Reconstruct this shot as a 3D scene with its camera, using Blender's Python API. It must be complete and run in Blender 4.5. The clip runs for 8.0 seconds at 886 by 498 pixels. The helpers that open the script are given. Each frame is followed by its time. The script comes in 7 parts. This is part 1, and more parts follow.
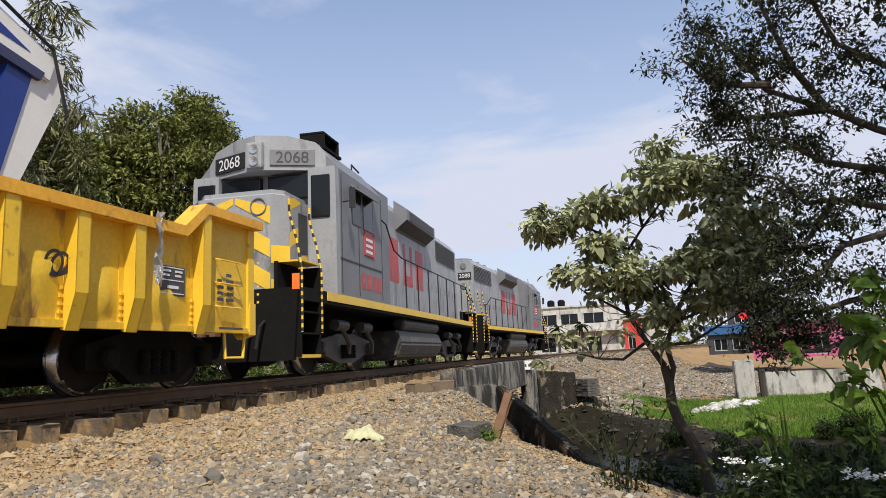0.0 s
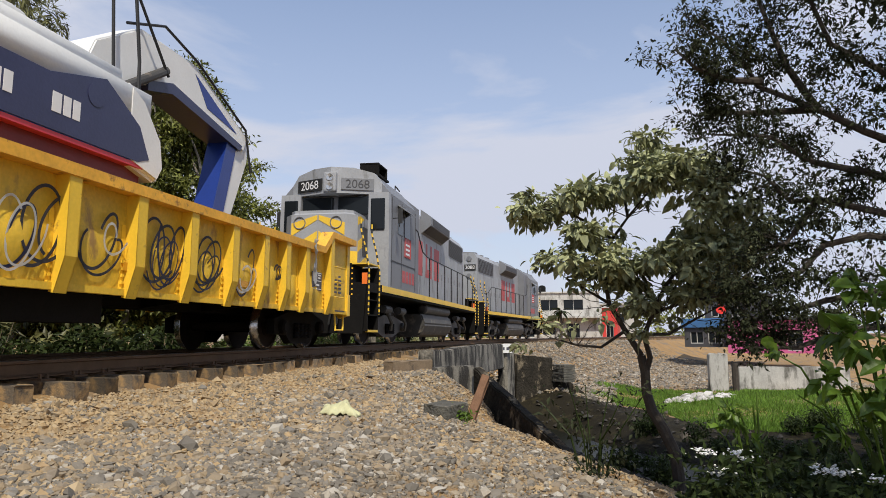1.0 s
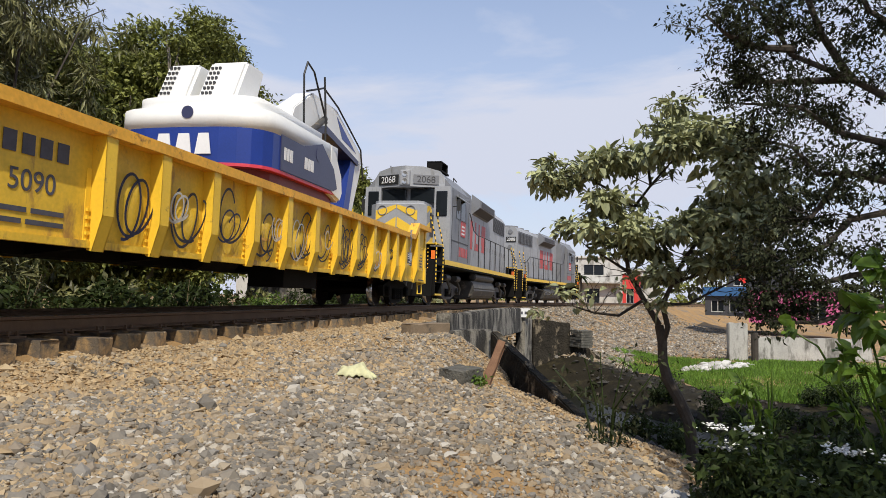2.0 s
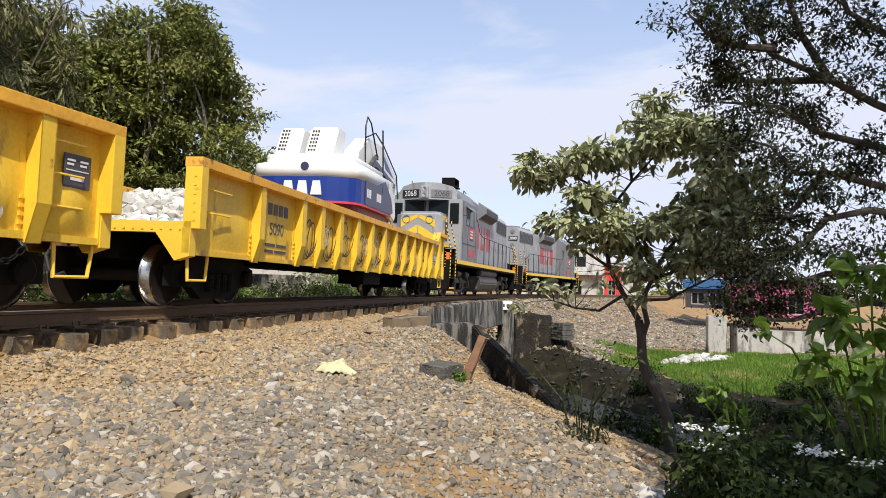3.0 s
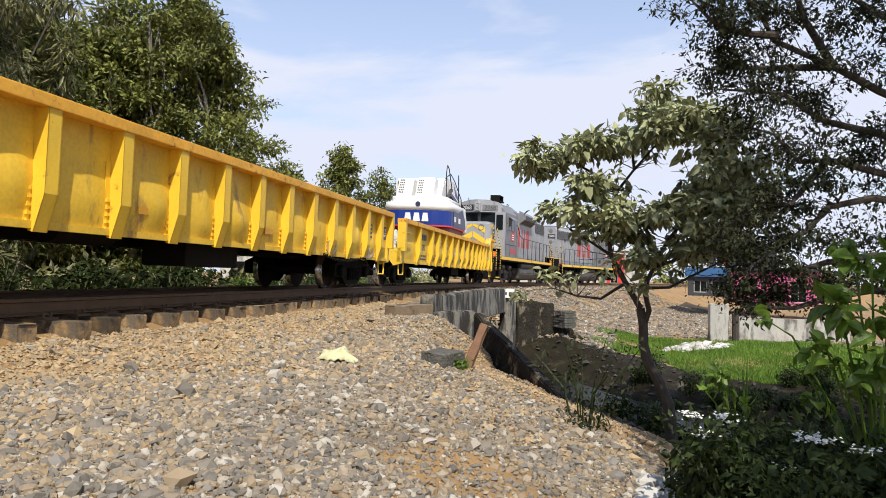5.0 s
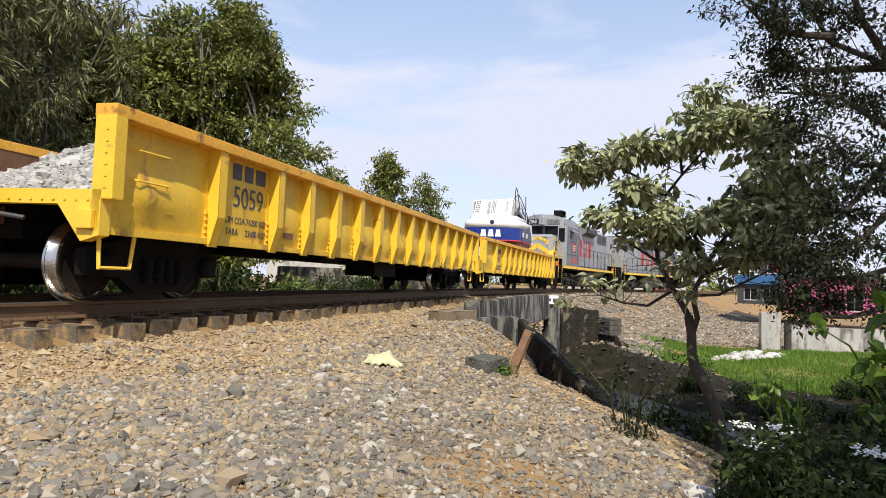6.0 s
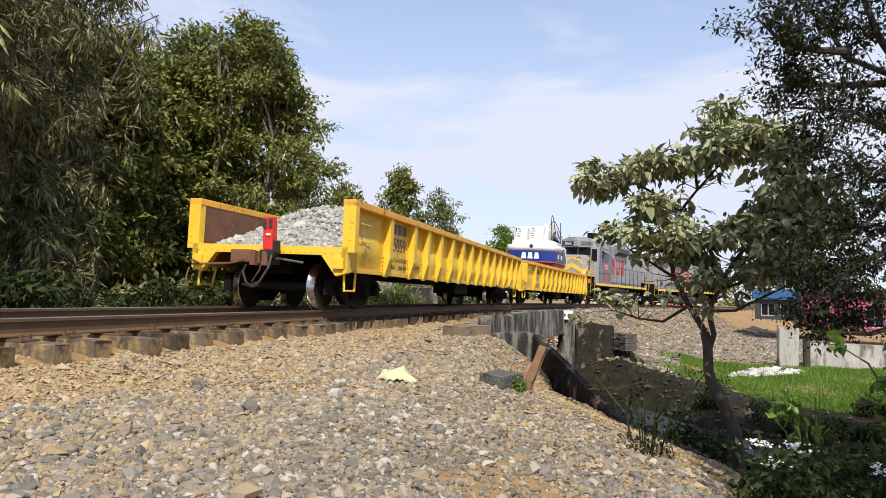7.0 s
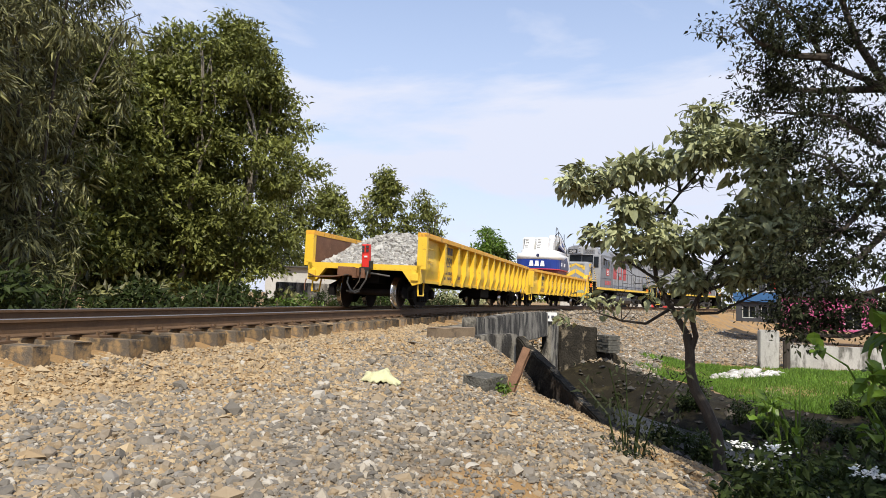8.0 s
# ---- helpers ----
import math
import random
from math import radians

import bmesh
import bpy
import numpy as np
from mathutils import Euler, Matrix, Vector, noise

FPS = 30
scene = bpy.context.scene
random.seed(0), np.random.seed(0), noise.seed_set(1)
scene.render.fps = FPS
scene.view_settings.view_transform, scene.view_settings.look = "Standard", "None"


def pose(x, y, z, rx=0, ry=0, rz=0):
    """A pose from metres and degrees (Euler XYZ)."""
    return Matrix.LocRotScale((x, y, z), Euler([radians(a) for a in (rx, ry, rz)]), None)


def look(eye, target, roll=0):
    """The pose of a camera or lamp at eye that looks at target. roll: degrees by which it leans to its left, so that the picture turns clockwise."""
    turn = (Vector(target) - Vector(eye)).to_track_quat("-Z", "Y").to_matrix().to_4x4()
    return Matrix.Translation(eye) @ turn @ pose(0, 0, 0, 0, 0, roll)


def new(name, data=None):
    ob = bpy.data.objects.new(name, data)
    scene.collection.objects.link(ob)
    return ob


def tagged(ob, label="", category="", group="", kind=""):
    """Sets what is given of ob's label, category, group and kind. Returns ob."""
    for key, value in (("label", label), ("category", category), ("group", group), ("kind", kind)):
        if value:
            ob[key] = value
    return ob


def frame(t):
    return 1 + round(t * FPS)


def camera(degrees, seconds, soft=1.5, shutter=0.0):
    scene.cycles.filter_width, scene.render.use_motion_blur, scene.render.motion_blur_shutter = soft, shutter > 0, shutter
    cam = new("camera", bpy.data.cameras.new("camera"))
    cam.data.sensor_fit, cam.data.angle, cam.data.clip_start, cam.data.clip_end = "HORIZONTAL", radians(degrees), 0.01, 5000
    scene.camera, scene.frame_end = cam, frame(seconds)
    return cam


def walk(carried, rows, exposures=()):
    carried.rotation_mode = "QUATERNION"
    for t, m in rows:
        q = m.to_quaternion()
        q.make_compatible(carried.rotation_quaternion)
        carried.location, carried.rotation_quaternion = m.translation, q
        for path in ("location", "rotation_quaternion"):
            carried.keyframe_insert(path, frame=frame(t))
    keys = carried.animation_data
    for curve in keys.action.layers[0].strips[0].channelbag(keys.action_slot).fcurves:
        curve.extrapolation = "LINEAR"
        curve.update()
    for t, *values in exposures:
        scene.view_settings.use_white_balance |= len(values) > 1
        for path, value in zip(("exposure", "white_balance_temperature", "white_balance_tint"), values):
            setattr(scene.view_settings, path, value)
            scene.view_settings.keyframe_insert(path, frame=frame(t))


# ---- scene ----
cam = camera(65.0, 8.0, soft=0.6)
PATH = [
    (0, pose(-0.039, -0.001, 0.185, 98.87, 3.19, 15.25)),
    (0.5, pose(-0.047, 0.004, 0.184, 97.70, 1.76, 13.51)),
    (1, pose(-0.060, 0.014, 0.183, 97.20, 0.50, 13.51)),
    (1.5, pose(-0.049, 0.015, 0.197, 95.26, -1.10, 15.30)),
    (3, pose(-0.003, 0.034, 0.303, 93.26, -1.26, 13.73)),
    (3.5, pose(-0.003, 0.035, 0.306, 93.20, -1.36, 12.91)),
    (4, pose(0.008, 0.039, 0.311, 93.10, -1.05, 12.62)),
    (5.5, pose(0.006, 0.025, 0.301, 92.04, -1.35, 15.51)),
    (6, pose(-0.005, 0.017, 0.301, 92.65, -1.62, 17.47)),
    (6.5, pose(-0.006, 0.002, 0.299, 93.18, -2.26, 18.64)),
    (7, pose(0.001, -0.005, 0.311, 93.82, -1.71, 18.64)),
    (7.5, pose(-0.003, -0.004, 0.311, 93.96, -1.70, 17.95)),
    (8, pose(0.000, -0.000, 0.315, 93.99, -1.85, 17.34)),
]
walk(cam, PATH, [(0, -0.2), (0.5, -0.25), (1, -0.35), (1.5, -0.45), (1.8, -0.35), (3, 0.0), (8, 0.0)])

# ---- light: high sun behind the viewer's right shoulder, thin cloud over blue ----
SUN_EL, SUN_AZ = radians(50), radians(154)   # azimuth clockwise from +y
sun = new("sun", bpy.data.lights.new("sun", "SUN"))
sun.data.energy, sun.data.angle, sun.data.color = 5.0, radians(0.6), (1.0, 0.925, 0.79)
sun_dir = Vector((math.sin(SUN_AZ) * math.cos(SUN_EL), math.cos(SUN_AZ) * math.cos(SUN_EL), math.sin(SUN_EL)))
sun.matrix_world = look(sun_dir * 60, (0, 0, 0))
world = bpy.data.worlds.new("sky")
scene.world = world
world.use_nodes = True
wn, wl = world.node_tree.nodes, world.node_tree.links
sky = wn.new("ShaderNodeTexSky")
sky.sky_type, sky.sun_disc = "NISHITA", False
sky.sun_elevation, sky.sun_rotation = SUN_EL, SUN_AZ
sky.air_density, sky.dust_density, sky.ozone_density = 1.0, 0.5, 3.0
coord = wn.new("ShaderNodeTexCoord")
stretch = wn.new("ShaderNodeMapping")
stretch.inputs["Scale"].default_value = (1.2, 2.2, 3.6)
stretch.inputs["Rotation"].default_value = (0.2, 0.5, 0.3)
cloud = wn.new("ShaderNodeTexNoise")
cloud.inputs["Scale"].default_value, cloud.inputs["Detail"].default_value, cloud.inputs["Roughness"].default_value = 1.6, 8, 0.55
cloud.inputs["Distortion"].default_value = 0.4
height = wn.new("ShaderNodeSeparateXYZ")
low = wn.new("ShaderNodeMapRange")
low.inputs["From Min"].default_value, low.inputs["From Max"].default_value = 0.0, 0.6
low.inputs["To Min"].default_value, low.inputs["To Max"].default_value = 0.95, 0.18
cover = wn.new("ShaderNodeMapRange")
cover.inputs["From Min"].default_value, cover.inputs["From Max"].default_value = 0.44, 0.64
cover.inputs["To Max"].default_value = 0.75
total = wn.new("ShaderNodeMath")
total.operation, total.use_clamp = "ADD", True
veil = wn.new("ShaderNodeMixRGB")
veil.inputs["Color2"].default_value = (5.8, 6.15, 7.3, 1)
back = wn["Background"]
back.inputs["Strength"].default_value = 0.135
wl.new(coord.outputs["Generated"], stretch.inputs["Vector"])
wl.new(stretch.outputs["Vector"], cloud.inputs["Vector"])
wl.new(coord.outputs["Generated"], height.inputs["Vector"])
wl.new(height.outputs["Z"], low.inputs["Value"])
wl.new(cloud.outputs["Fac"], cover.inputs["Value"])
wl.new(low.outputs["Result"], total.inputs[0])
wl.new(cover.outputs["Result"], total.inputs[1])
wl.new(total.outputs["Value"], veil.inputs["Fac"])
deep = wn.new("ShaderNodeHueSaturation")
deep.inputs["Saturation"].default_value, deep.inputs["Value"].default_value = 1.15, 1.45
wl.new(sky.outputs["Color"], deep.inputs["Color"])
wl.new(deep.outputs["Color"], veil.inputs["Color1"])
wl.new(veil.outputs["Color"], back.inputs["Color"])


# ---- materials ----
def rgb(c, k=1.0):
    return (min(1, c[0] * k), min(1, c[1] * k), min(1, c[2] * k), 1)


def mat(name, col, rough=0.6, metal=0.0, var=0.2, scale=2.0, fine=30.0, bump=0.15, dist=0.01, stain=None, stain_at=0.58,
        stain_scale=4.0, stretch_z=1.0, island=0.0, random_ob=0.0, spec=0.5, translucent=0.0):
    """Base colour with broad and fine variation, optional second colour in patches, fine relief."""
    m = bpy.data.materials.new(name)
    m.use_nodes = True
    n, l = m.node_tree.nodes, m.node_tree.links
    b = n["Principled BSDF"]
    tc = n.new("ShaderNodeTexCoord")
    broad = n.new("ShaderNodeTexNoise")
    broad.inputs["Scale"].default_value, broad.inputs["Detail"].default_value = scale, 4
    grain = n.new("ShaderNodeTexNoise")
    grain.inputs["Scale"].default_value, grain.inputs["Detail"].default_value = fine, 5
    l.new(tc.outputs["Object"], broad.inputs["Vector"])
    l.new(tc.outputs["Object"], grain.inputs["Vector"])
    both = n.new("ShaderNodeMath")
    both.operation = "MULTIPLY_ADD"
    both.inputs[1].default_value = 0.6
    l.new(broad.outputs["Fac"], both.inputs[0])
    part_grain = n.new("ShaderNodeMath")
    part_grain.operation = "MULTIPLY"
    part_grain.inputs[1].default_value = 0.4
    l.new(grain.outputs["Fac"], part_grain.inputs[0])
    l.new(part_grain.outputs[0], both.inputs[2])
    ramp = n.new("ShaderNodeValToRGB")
    ramp.color_ramp.elements[0].position, ramp.color_ramp.elements[1].position = 0.3, 0.7
    ramp.color_ramp.elements[0].color, ramp.color_ramp.elements[1].color = rgb(col, 1 - var), rgb(col, 1 + var)
    l.new(both.outputs[0], ramp.inputs["Fac"])
    out = ramp.outputs["Color"]
    if stain:
        patch = n.new("ShaderNodeTexNoise")
        patch.inputs["Scale"].default_value, patch.inputs["Detail"].default_value, patch.inputs["Roughness"].default_value = stain_scale, 8, 0.65
        mp = n.new("ShaderNodeMapping")
        mp.inputs["Scale"].default_value = (1, 1, stretch_z)
        mp.inputs["Location"].default_value = (3.1, 1.7, 0.4)
        l.new(tc.outputs["Object"], mp.inputs["Vector"])
        l.new(mp.outputs["Vector"], patch.inputs["Vector"])
        edge = n.new("ShaderNodeMapRange")
        edge.inputs["From Min"].default_value, edge.inputs["From Max"].default_value = stain_at, stain_at + 0.12
        l.new(patch.outputs["Fac"], edge.inputs["Value"])
        mix = n.new("ShaderNodeMixRGB")
        mix.inputs["Color2"].default_value = rgb(stain)
        l.new(edge.outputs["Result"], mix.inputs["Fac"])
        l.new(out, mix.inputs["Color1"])
        out = mix.outputs["Color"]
    if island or random_ob:
        if island:
            r = n.new("ShaderNodeNewGeometry").outputs["Random Per Island"]
        else:
            r = n.new("ShaderNodeObjectInfo").outputs["Random"]
        k = island or random_ob
        span = n.new("ShaderNodeMapRange")
        span.inputs["To Min"].default_value, span.inputs["To Max"].default_value = 1 - k, 1 + k
        l.new(r, span.inputs["Value"])
        hsv = n.new("ShaderNodeHueSaturation")
        l.new(span.outputs["Result"], hsv.inputs["Value"])
        l.new(out, hsv.inputs["Color"])
        out = hsv.outputs["Color"]
    l.new(out, b.inputs["Base Color"])
    b.inputs["Roughness"].default_value, b.inputs["Metallic"].default_value = rough, metal
    b.inputs["Specular IOR Level"].default_value = spec
    if bump:
        bn = n.new("ShaderNodeBump")
        bn.inputs["Strength"].default_value, bn.inputs["Distance"].default_value = bump, dist
        l.new(grain.outputs["Fac"], bn.inputs["Height"])
        l.new(bn.outputs["Normal"], b.inputs["Normal"])
    if translucent:
        b.inputs["Subsurface Weight"].default_value = 0.0
        tr = n.new("ShaderNodeBsdfTranslucent")
        l.new(out, tr.inputs["Color"])
        mx = n.new("ShaderNodeMixShader")
        mx.inputs["Fac"].default_value = translucent
        l.new(b.outputs["BSDF"], mx.inputs[1])
        l.new(tr.outputs["BSDF"], mx.inputs[2])
        l.new(mx.outputs["Shader"], n["Material Output"].inputs["Surface"])
    return m


def stones(name, colors, rough=0.85, grey=(0.4, 0.36, 0.3)):
    """Stones that differ in colour from piece to piece."""
    m = mat(name, grey, rough, var=0.25, scale=18, fine=90, bump=0.3, dist=0.004)
    n, l = m.node_tree.nodes, m.node_tree.links
    r = n.new("ShaderNodeNewGeometry")
    ramp = n.new("ShaderNodeValToRGB")
    ramp.color_ramp.interpolation = "CONSTANT"
    for i, c in enumerate(colors):
        e = ramp.color_ramp.elements[i] if i < 2 else ramp.color_ramp.elements.new(i / len(colors))
        e.position, e.color = i / len(colors), rgb(c)
    mix = n.new("ShaderNodeMixRGB")
    mix.blend_type, mix.inputs["Fac"].default_value = "MIX", 0.72
    b = n["Principled BSDF"]
    l.new(r.outputs["Random Per Island"], ramp.inputs["Fac"])
    l.new(b.inputs["Base Color"].links[0].from_socket, mix.inputs["Color1"])
    l.new(ramp.outputs["Color"], mix.inputs["Color2"])
    l.new(mix.outputs["Color"], b.inputs["Base Color"])
    return m


M_YELLOW = mat("yellow_paint", (0.78, 0.50, 0.04), 0.55, var=0.2, scale=1.6, fine=25, bump=0.15, stain=(0.36, 0.2, 0.05), stain_at=0.57, stain_scale=3.2, stretch_z=0.4)
M_YELLOW_RIB = mat("yellow_rib_paint", (0.84, 0.54, 0.04), 0.5, var=0.1, scale=2, fine=25, bump=0.1, stain=(0.3, 0.14, 0.04), stain_at=0.62, stain_scale=6)
M_RUSTEDGE = mat("worn_yellow_edge", (0.78, 0.40, 0.04), 0.6, var=0.25, scale=2, fine=20, bump=0.2, stain=(0.22, 0.09, 0.03), stain_at=0.58, stain_scale=5)
M_YBRIGHT = mat("bright_yellow_paint", (0.85, 0.55, 0.05), 0.45, var=0.1, stain=(0.3, 0.2, 0.08), stain_at=0.66)
M_RUST = mat("rusty_inside", (0.16, 0.075, 0.04), 0.8, var=0.35, scale=3, fine=30, bump=0.3, stain=(0.3, 0.16, 0.09), stain_at=0.6)
M_BLACK = mat("black_underframe", (0.009, 0.0085, 0.008), 0.85, var=0.3, scale=4, bump=0.3, stain=(0.022, 0.018, 0.014), stain_at=0.62, spec=0.15)
M_GREYSTEEL = mat("dusty_steel", (0.055, 0.052, 0.048), 0.6, var=0.35, scale=4, stain=(0.15, 0.125, 0.095), stain_at=0.56)
M_STEEL = mat("bright_steel", (0.55, 0.55, 0.55), 0.25, 1.0, var=0.15)
M_WHEEL = mat("wheel_steel", (0.022, 0.016, 0.013), 0.75, 0.0, var=0.3, scale=6, spec=0.2)
M_GREY = mat("grey_loco_paint", (0.32, 0.33, 0.35), 0.5, var=0.16, scale=1.2, fine=20, bump=0.06, stain=(0.15, 0.145, 0.135), stain_at=0.55, stain_scale=2.5, stretch_z=0.3)
M_GREY_D = mat("dark_grey_paint", (0.18, 0.185, 0.2), 0.5, var=0.12, scale=1.5, bump=0.06, stain=(0.12, 0.11, 0.1), stain_at=0.62)
M_RED = mat("faded_red_paint", (0.48, 0.07, 0.07), 0.55, var=0.15, stain=(0.36, 0.25, 0.25), stain_at=0.6, stain_scale=5)
M_REDBRIGHT = mat("red_plastic", (0.75, 0.04, 0.03), 0.4, var=0.08)
M_ORANGE = mat("orange_marker", (0.9, 0.2, 0.03), 0.4, var=0.05)
M_AMBER = mat("amber_reflector", (0.62, 0.3, 0.02), 0.4, var=0.1)
M_WHITE = mat("white_paint", (0.78, 0.78, 0.76), 0.45, var=0.06, scale=2, stain=(0.5, 0.47, 0.42), stain_at=0.68, stain_scale=3, stretch_z=0.4)
M_WHITETXT = mat("white_lettering", (0.8, 0.8, 0.8), 0.5, var=0.05, bump=0)
M_DARKTXT = mat("dark_lettering", (0.07, 0.07, 0.09), 0.6, var=0.25, scale=6, bump=0)
M_BLUE = mat("blue_paint", (0.012, 0.038, 0.24), 0.35, var=0.15, stain=(0.05, 0.07, 0.2), stain_at=0.68)
M_NAVY = mat("navy_paint", (0.035, 0.04, 0.10), 0.4, var=0.15)
M_DARKRED = mat("dark_red_paint", (0.16, 0.02, 0.025), 0.5, var=0.15)
M_REDLINE = mat("red_stripe", (0.6, 0.05, 0.08), 0.45, var=0.05)
M_SHEEN = mat("crumpled_foil", (0.7, 0.7, 0.7), 0.35, 0.5, var=0.2, fine=60, bump=0.8)
M_RUBBER = mat("black_rubber", (0.02, 0.02, 0.02), 0.55, var=0.2)
M_GLASS = mat("dark_cab_glass", (0.012, 0.015, 0.018), 0.12, var=0.1, bump=0, spec=0.25)
M_LENS = mat("lamp_lens", (0.5, 0.5, 0.5), 0.1, 0.6, var=0.05, bump=0)
M_GRILLE = mat("dark_grille", (0.05, 0.05, 0.055), 0.6, var=0.2)
M_RAIL = mat("rail_side_rust", (0.12, 0.07, 0.036), 0.75, var=0.25, scale=5, bump=0.2)
M_RAILTOP = mat("polished_rail_head", (0.42, 0.40, 0.38), 0.3, 0.9, var=0.1)
M_TIE = mat("weathered_tie_wood", (0.1, 0.082, 0.063), 0.9, var=0.5, scale=5, fine=60, bump=0.8, stain=(0.3, 0.2, 0.1), stain_at=0.47, stain_scale=5, random_ob=0.6, spec=0.2)
M_TIMBER = mat("old_timber", (0.2, 0.15, 0.10), 0.85, var=0.35, scale=4, fine=50, bump=0.5, stain=(0.1, 0.08, 0.06), stain_at=0.55)
M_SOIL = mat("sandy_soil", (0.32, 0.195, 0.08), 0.95, var=0.25, scale=1.1, fine=45, bump=0.7, dist=0.03, stain=(0.2, 0.16, 0.115), stain_at=0.5, stain_scale=0.8)
M_CONC = mat("stained_concrete", (0.27, 0.25, 0.21), 0.9, var=0.35, scale=2.5, fine=18, bump=0.9, dist=0.03, stain=(0.035, 0.032, 0.028), stain_at=0.43, stain_scale=2.4, stretch_z=0.35)
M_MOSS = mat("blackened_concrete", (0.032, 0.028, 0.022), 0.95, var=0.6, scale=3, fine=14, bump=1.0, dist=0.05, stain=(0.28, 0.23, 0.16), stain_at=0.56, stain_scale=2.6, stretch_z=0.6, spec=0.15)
M_BLOCK = mat("dark_stone", (0.10, 0.096, 0.082), 0.9, var=0.45, scale=4, fine=30, bump=1.0, dist=0.03, stain=(0.25, 0.22, 0.17), stain_at=0.55, stain_scale=5)
# mud far below its own tone: the creek's shade is in this colour
M_SHADEMUD = mat("wet_shade_dark_mud", (0.02, 0.017, 0.011), 0.85, var=0.35, scale=1.5, fine=25, bump=0.6, dist=0.03, stain=(0.045, 0.038, 0.02), stain_at=0.52, stain_scale=2.5, spec=0.1)
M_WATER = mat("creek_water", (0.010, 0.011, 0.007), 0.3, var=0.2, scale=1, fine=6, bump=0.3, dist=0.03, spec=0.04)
M_GRASS = mat("grass_blades", (0.12, 0.22, 0.022), 0.7, var=0.25, scale=0.6, bump=0, island=0.45, translucent=0.25)
M_BALLAST = stones("ballast_stones", [(0.21, 0.165, 0.115), (0.095, 0.09, 0.085), (0.27, 0.195, 0.11), (0.16, 0.142, 0.12), (0.31, 0.25, 0.175), (0.055, 0.053, 0.052), (0.24, 0.165, 0.085), (0.12, 0.108, 0.095), (0.19, 0.15, 0.11), (0.08, 0.075, 0.07), (0.25, 0.19, 0.12), (0.16, 0.155, 0.15), (0.36, 0.32, 0.26), (0.1, 0.09, 0.078), (0.23, 0.165, 0.095), (0.07, 0.064, 0.058), (0.45, 0.42, 0.37)], grey=(0.36, 0.31, 0.235))
M_TANSTONE = stones("tan_gravel", [(0.38, 0.255, 0.125), (0.31, 0.2, 0.095), (0.42, 0.295, 0.155), (0.25, 0.17, 0.09), (0.35, 0.255, 0.15), (0.43, 0.325, 0.195), (0.2, 0.155, 0.105)], grey=(0.4, 0.32, 0.2))
# oil-dark ballast tone, with shade under train and by creek put in
M_SHADESTONE = stones("shade_dark_stones", [(0.04, 0.036, 0.03), (0.06, 0.05, 0.04), (0.03, 0.028, 0.026), (0.09, 0.075, 0.055)], grey=(0.05, 0.045, 0.038))
M_PILE = stones("crushed_stone", [(0.34, 0.34, 0.33), (0.27, 0.27, 0.27), (0.42, 0.42, 0.4), (0.3, 0.3, 0.29), (0.48, 0.48, 0.46), (0.22, 0.22, 0.22)])
M_WHITEROCK = stones("pale_rubble", [(0.6, 0.59, 0.56), (0.5, 0.48, 0.45), (0.7, 0.69, 0.67), (0.4, 0.39, 0.36)])
M_BARK = mat("dark_bark", (0.055, 0.045, 0.036), 0.9, var=0.35, scale=5, fine=40, bump=0.6)
M_BARKPALE = mat("pale_bark", (0.24, 0.21, 0.17), 0.9, var=0.3, scale=5, fine=40, bump=0.4)
M_LEAF = mat("tree_leaves", (0.165, 0.18, 0.045), 0.5, var=0.4, scale=0.5, bump=0, island=0.6, translucent=0.2, spec=0.25)
M_LEAF_BAMBOO = mat("bamboo_leaves", (0.15, 0.15, 0.06), 0.45, var=0.45, scale=0.5, bump=0, island=0.75, translucent=0.12, spec=0.3)
M_LEAF_PALE = mat("pale_dusty_leaves", (0.3, 0.32, 0.17), 0.5, var=0.3, scale=0.6, bump=0, island=0.5, translucent=0.12, spec=0.3)
M_LEAF_DARK = mat("dark_fine_leaves", (0.032, 0.038, 0.018), 0.7, var=0.3, scale=0.8, bump=0, island=0.5, translucent=0.2, spec=0.15)
M_LEAF_BRIGHT = mat("fresh_green_leaves", (0.12, 0.2, 0.025), 0.4, var=0.2, scale=1.5, bump=0, island=0.4, translucent=0.4)
M_SHRUB = mat("shrub_leaves", (0.034, 0.05, 0.014), 0.5, var=0.3, scale=1.5, bump=0, island=0.55, translucent=0.3, spec=0.15)
M_PETAL = mat("white_petals", (0.8, 0.8, 0.77), 0.6, var=0.05, bump=0, island=0.1)
M_DRY = mat("dry_stems", (0.20, 0.16, 0.10), 0.9, var=0.3, bump=0, island=0.4)
M_CLOTH = mat("pale_yellow_cloth", (0.56, 0.55, 0.33), 0.9, var=0.12, scale=6, fine=80, bump=0.4, stain=(0.4, 0.36, 0.24), stain_at=0.6)
M_PINK = mat("pink_wall_paint", (0.6, 0.12, 0.28), 0.7, var=0.15, scale=0.8, stain=(0.7, 0.45, 0.5), stain_at=0.6, stain_scale=1.5)
M_BLUEWALL = mat("blue_wall_paint", (0.04, 0.13, 0.30), 0.7, var=0.12, scale=0.8)
M_PLASTER = mat("white_plaster", (0.5, 0.49, 0.46), 0.85, var=0.15, scale=0.8, fine=20, stain=(0.22, 0.21, 0.19), stain_at=0.5, stain_scale=1.2, stretch_z=0.4)
M_OLDPLASTER = mat("weathered_wall_plaster", (0.42, 0.41, 0.38), 0.9, var=0.25, scale=0.9, fine=16, bump=0.5, dist=0.02, stain=(0.12, 0.115, 0.1), stain_at=0.48, stain_scale=1.6, stretch_z=0.35)
M_REDROOF = mat("red_sheet", (0.6, 0.05, 0.04), 0.5, var=0.1)
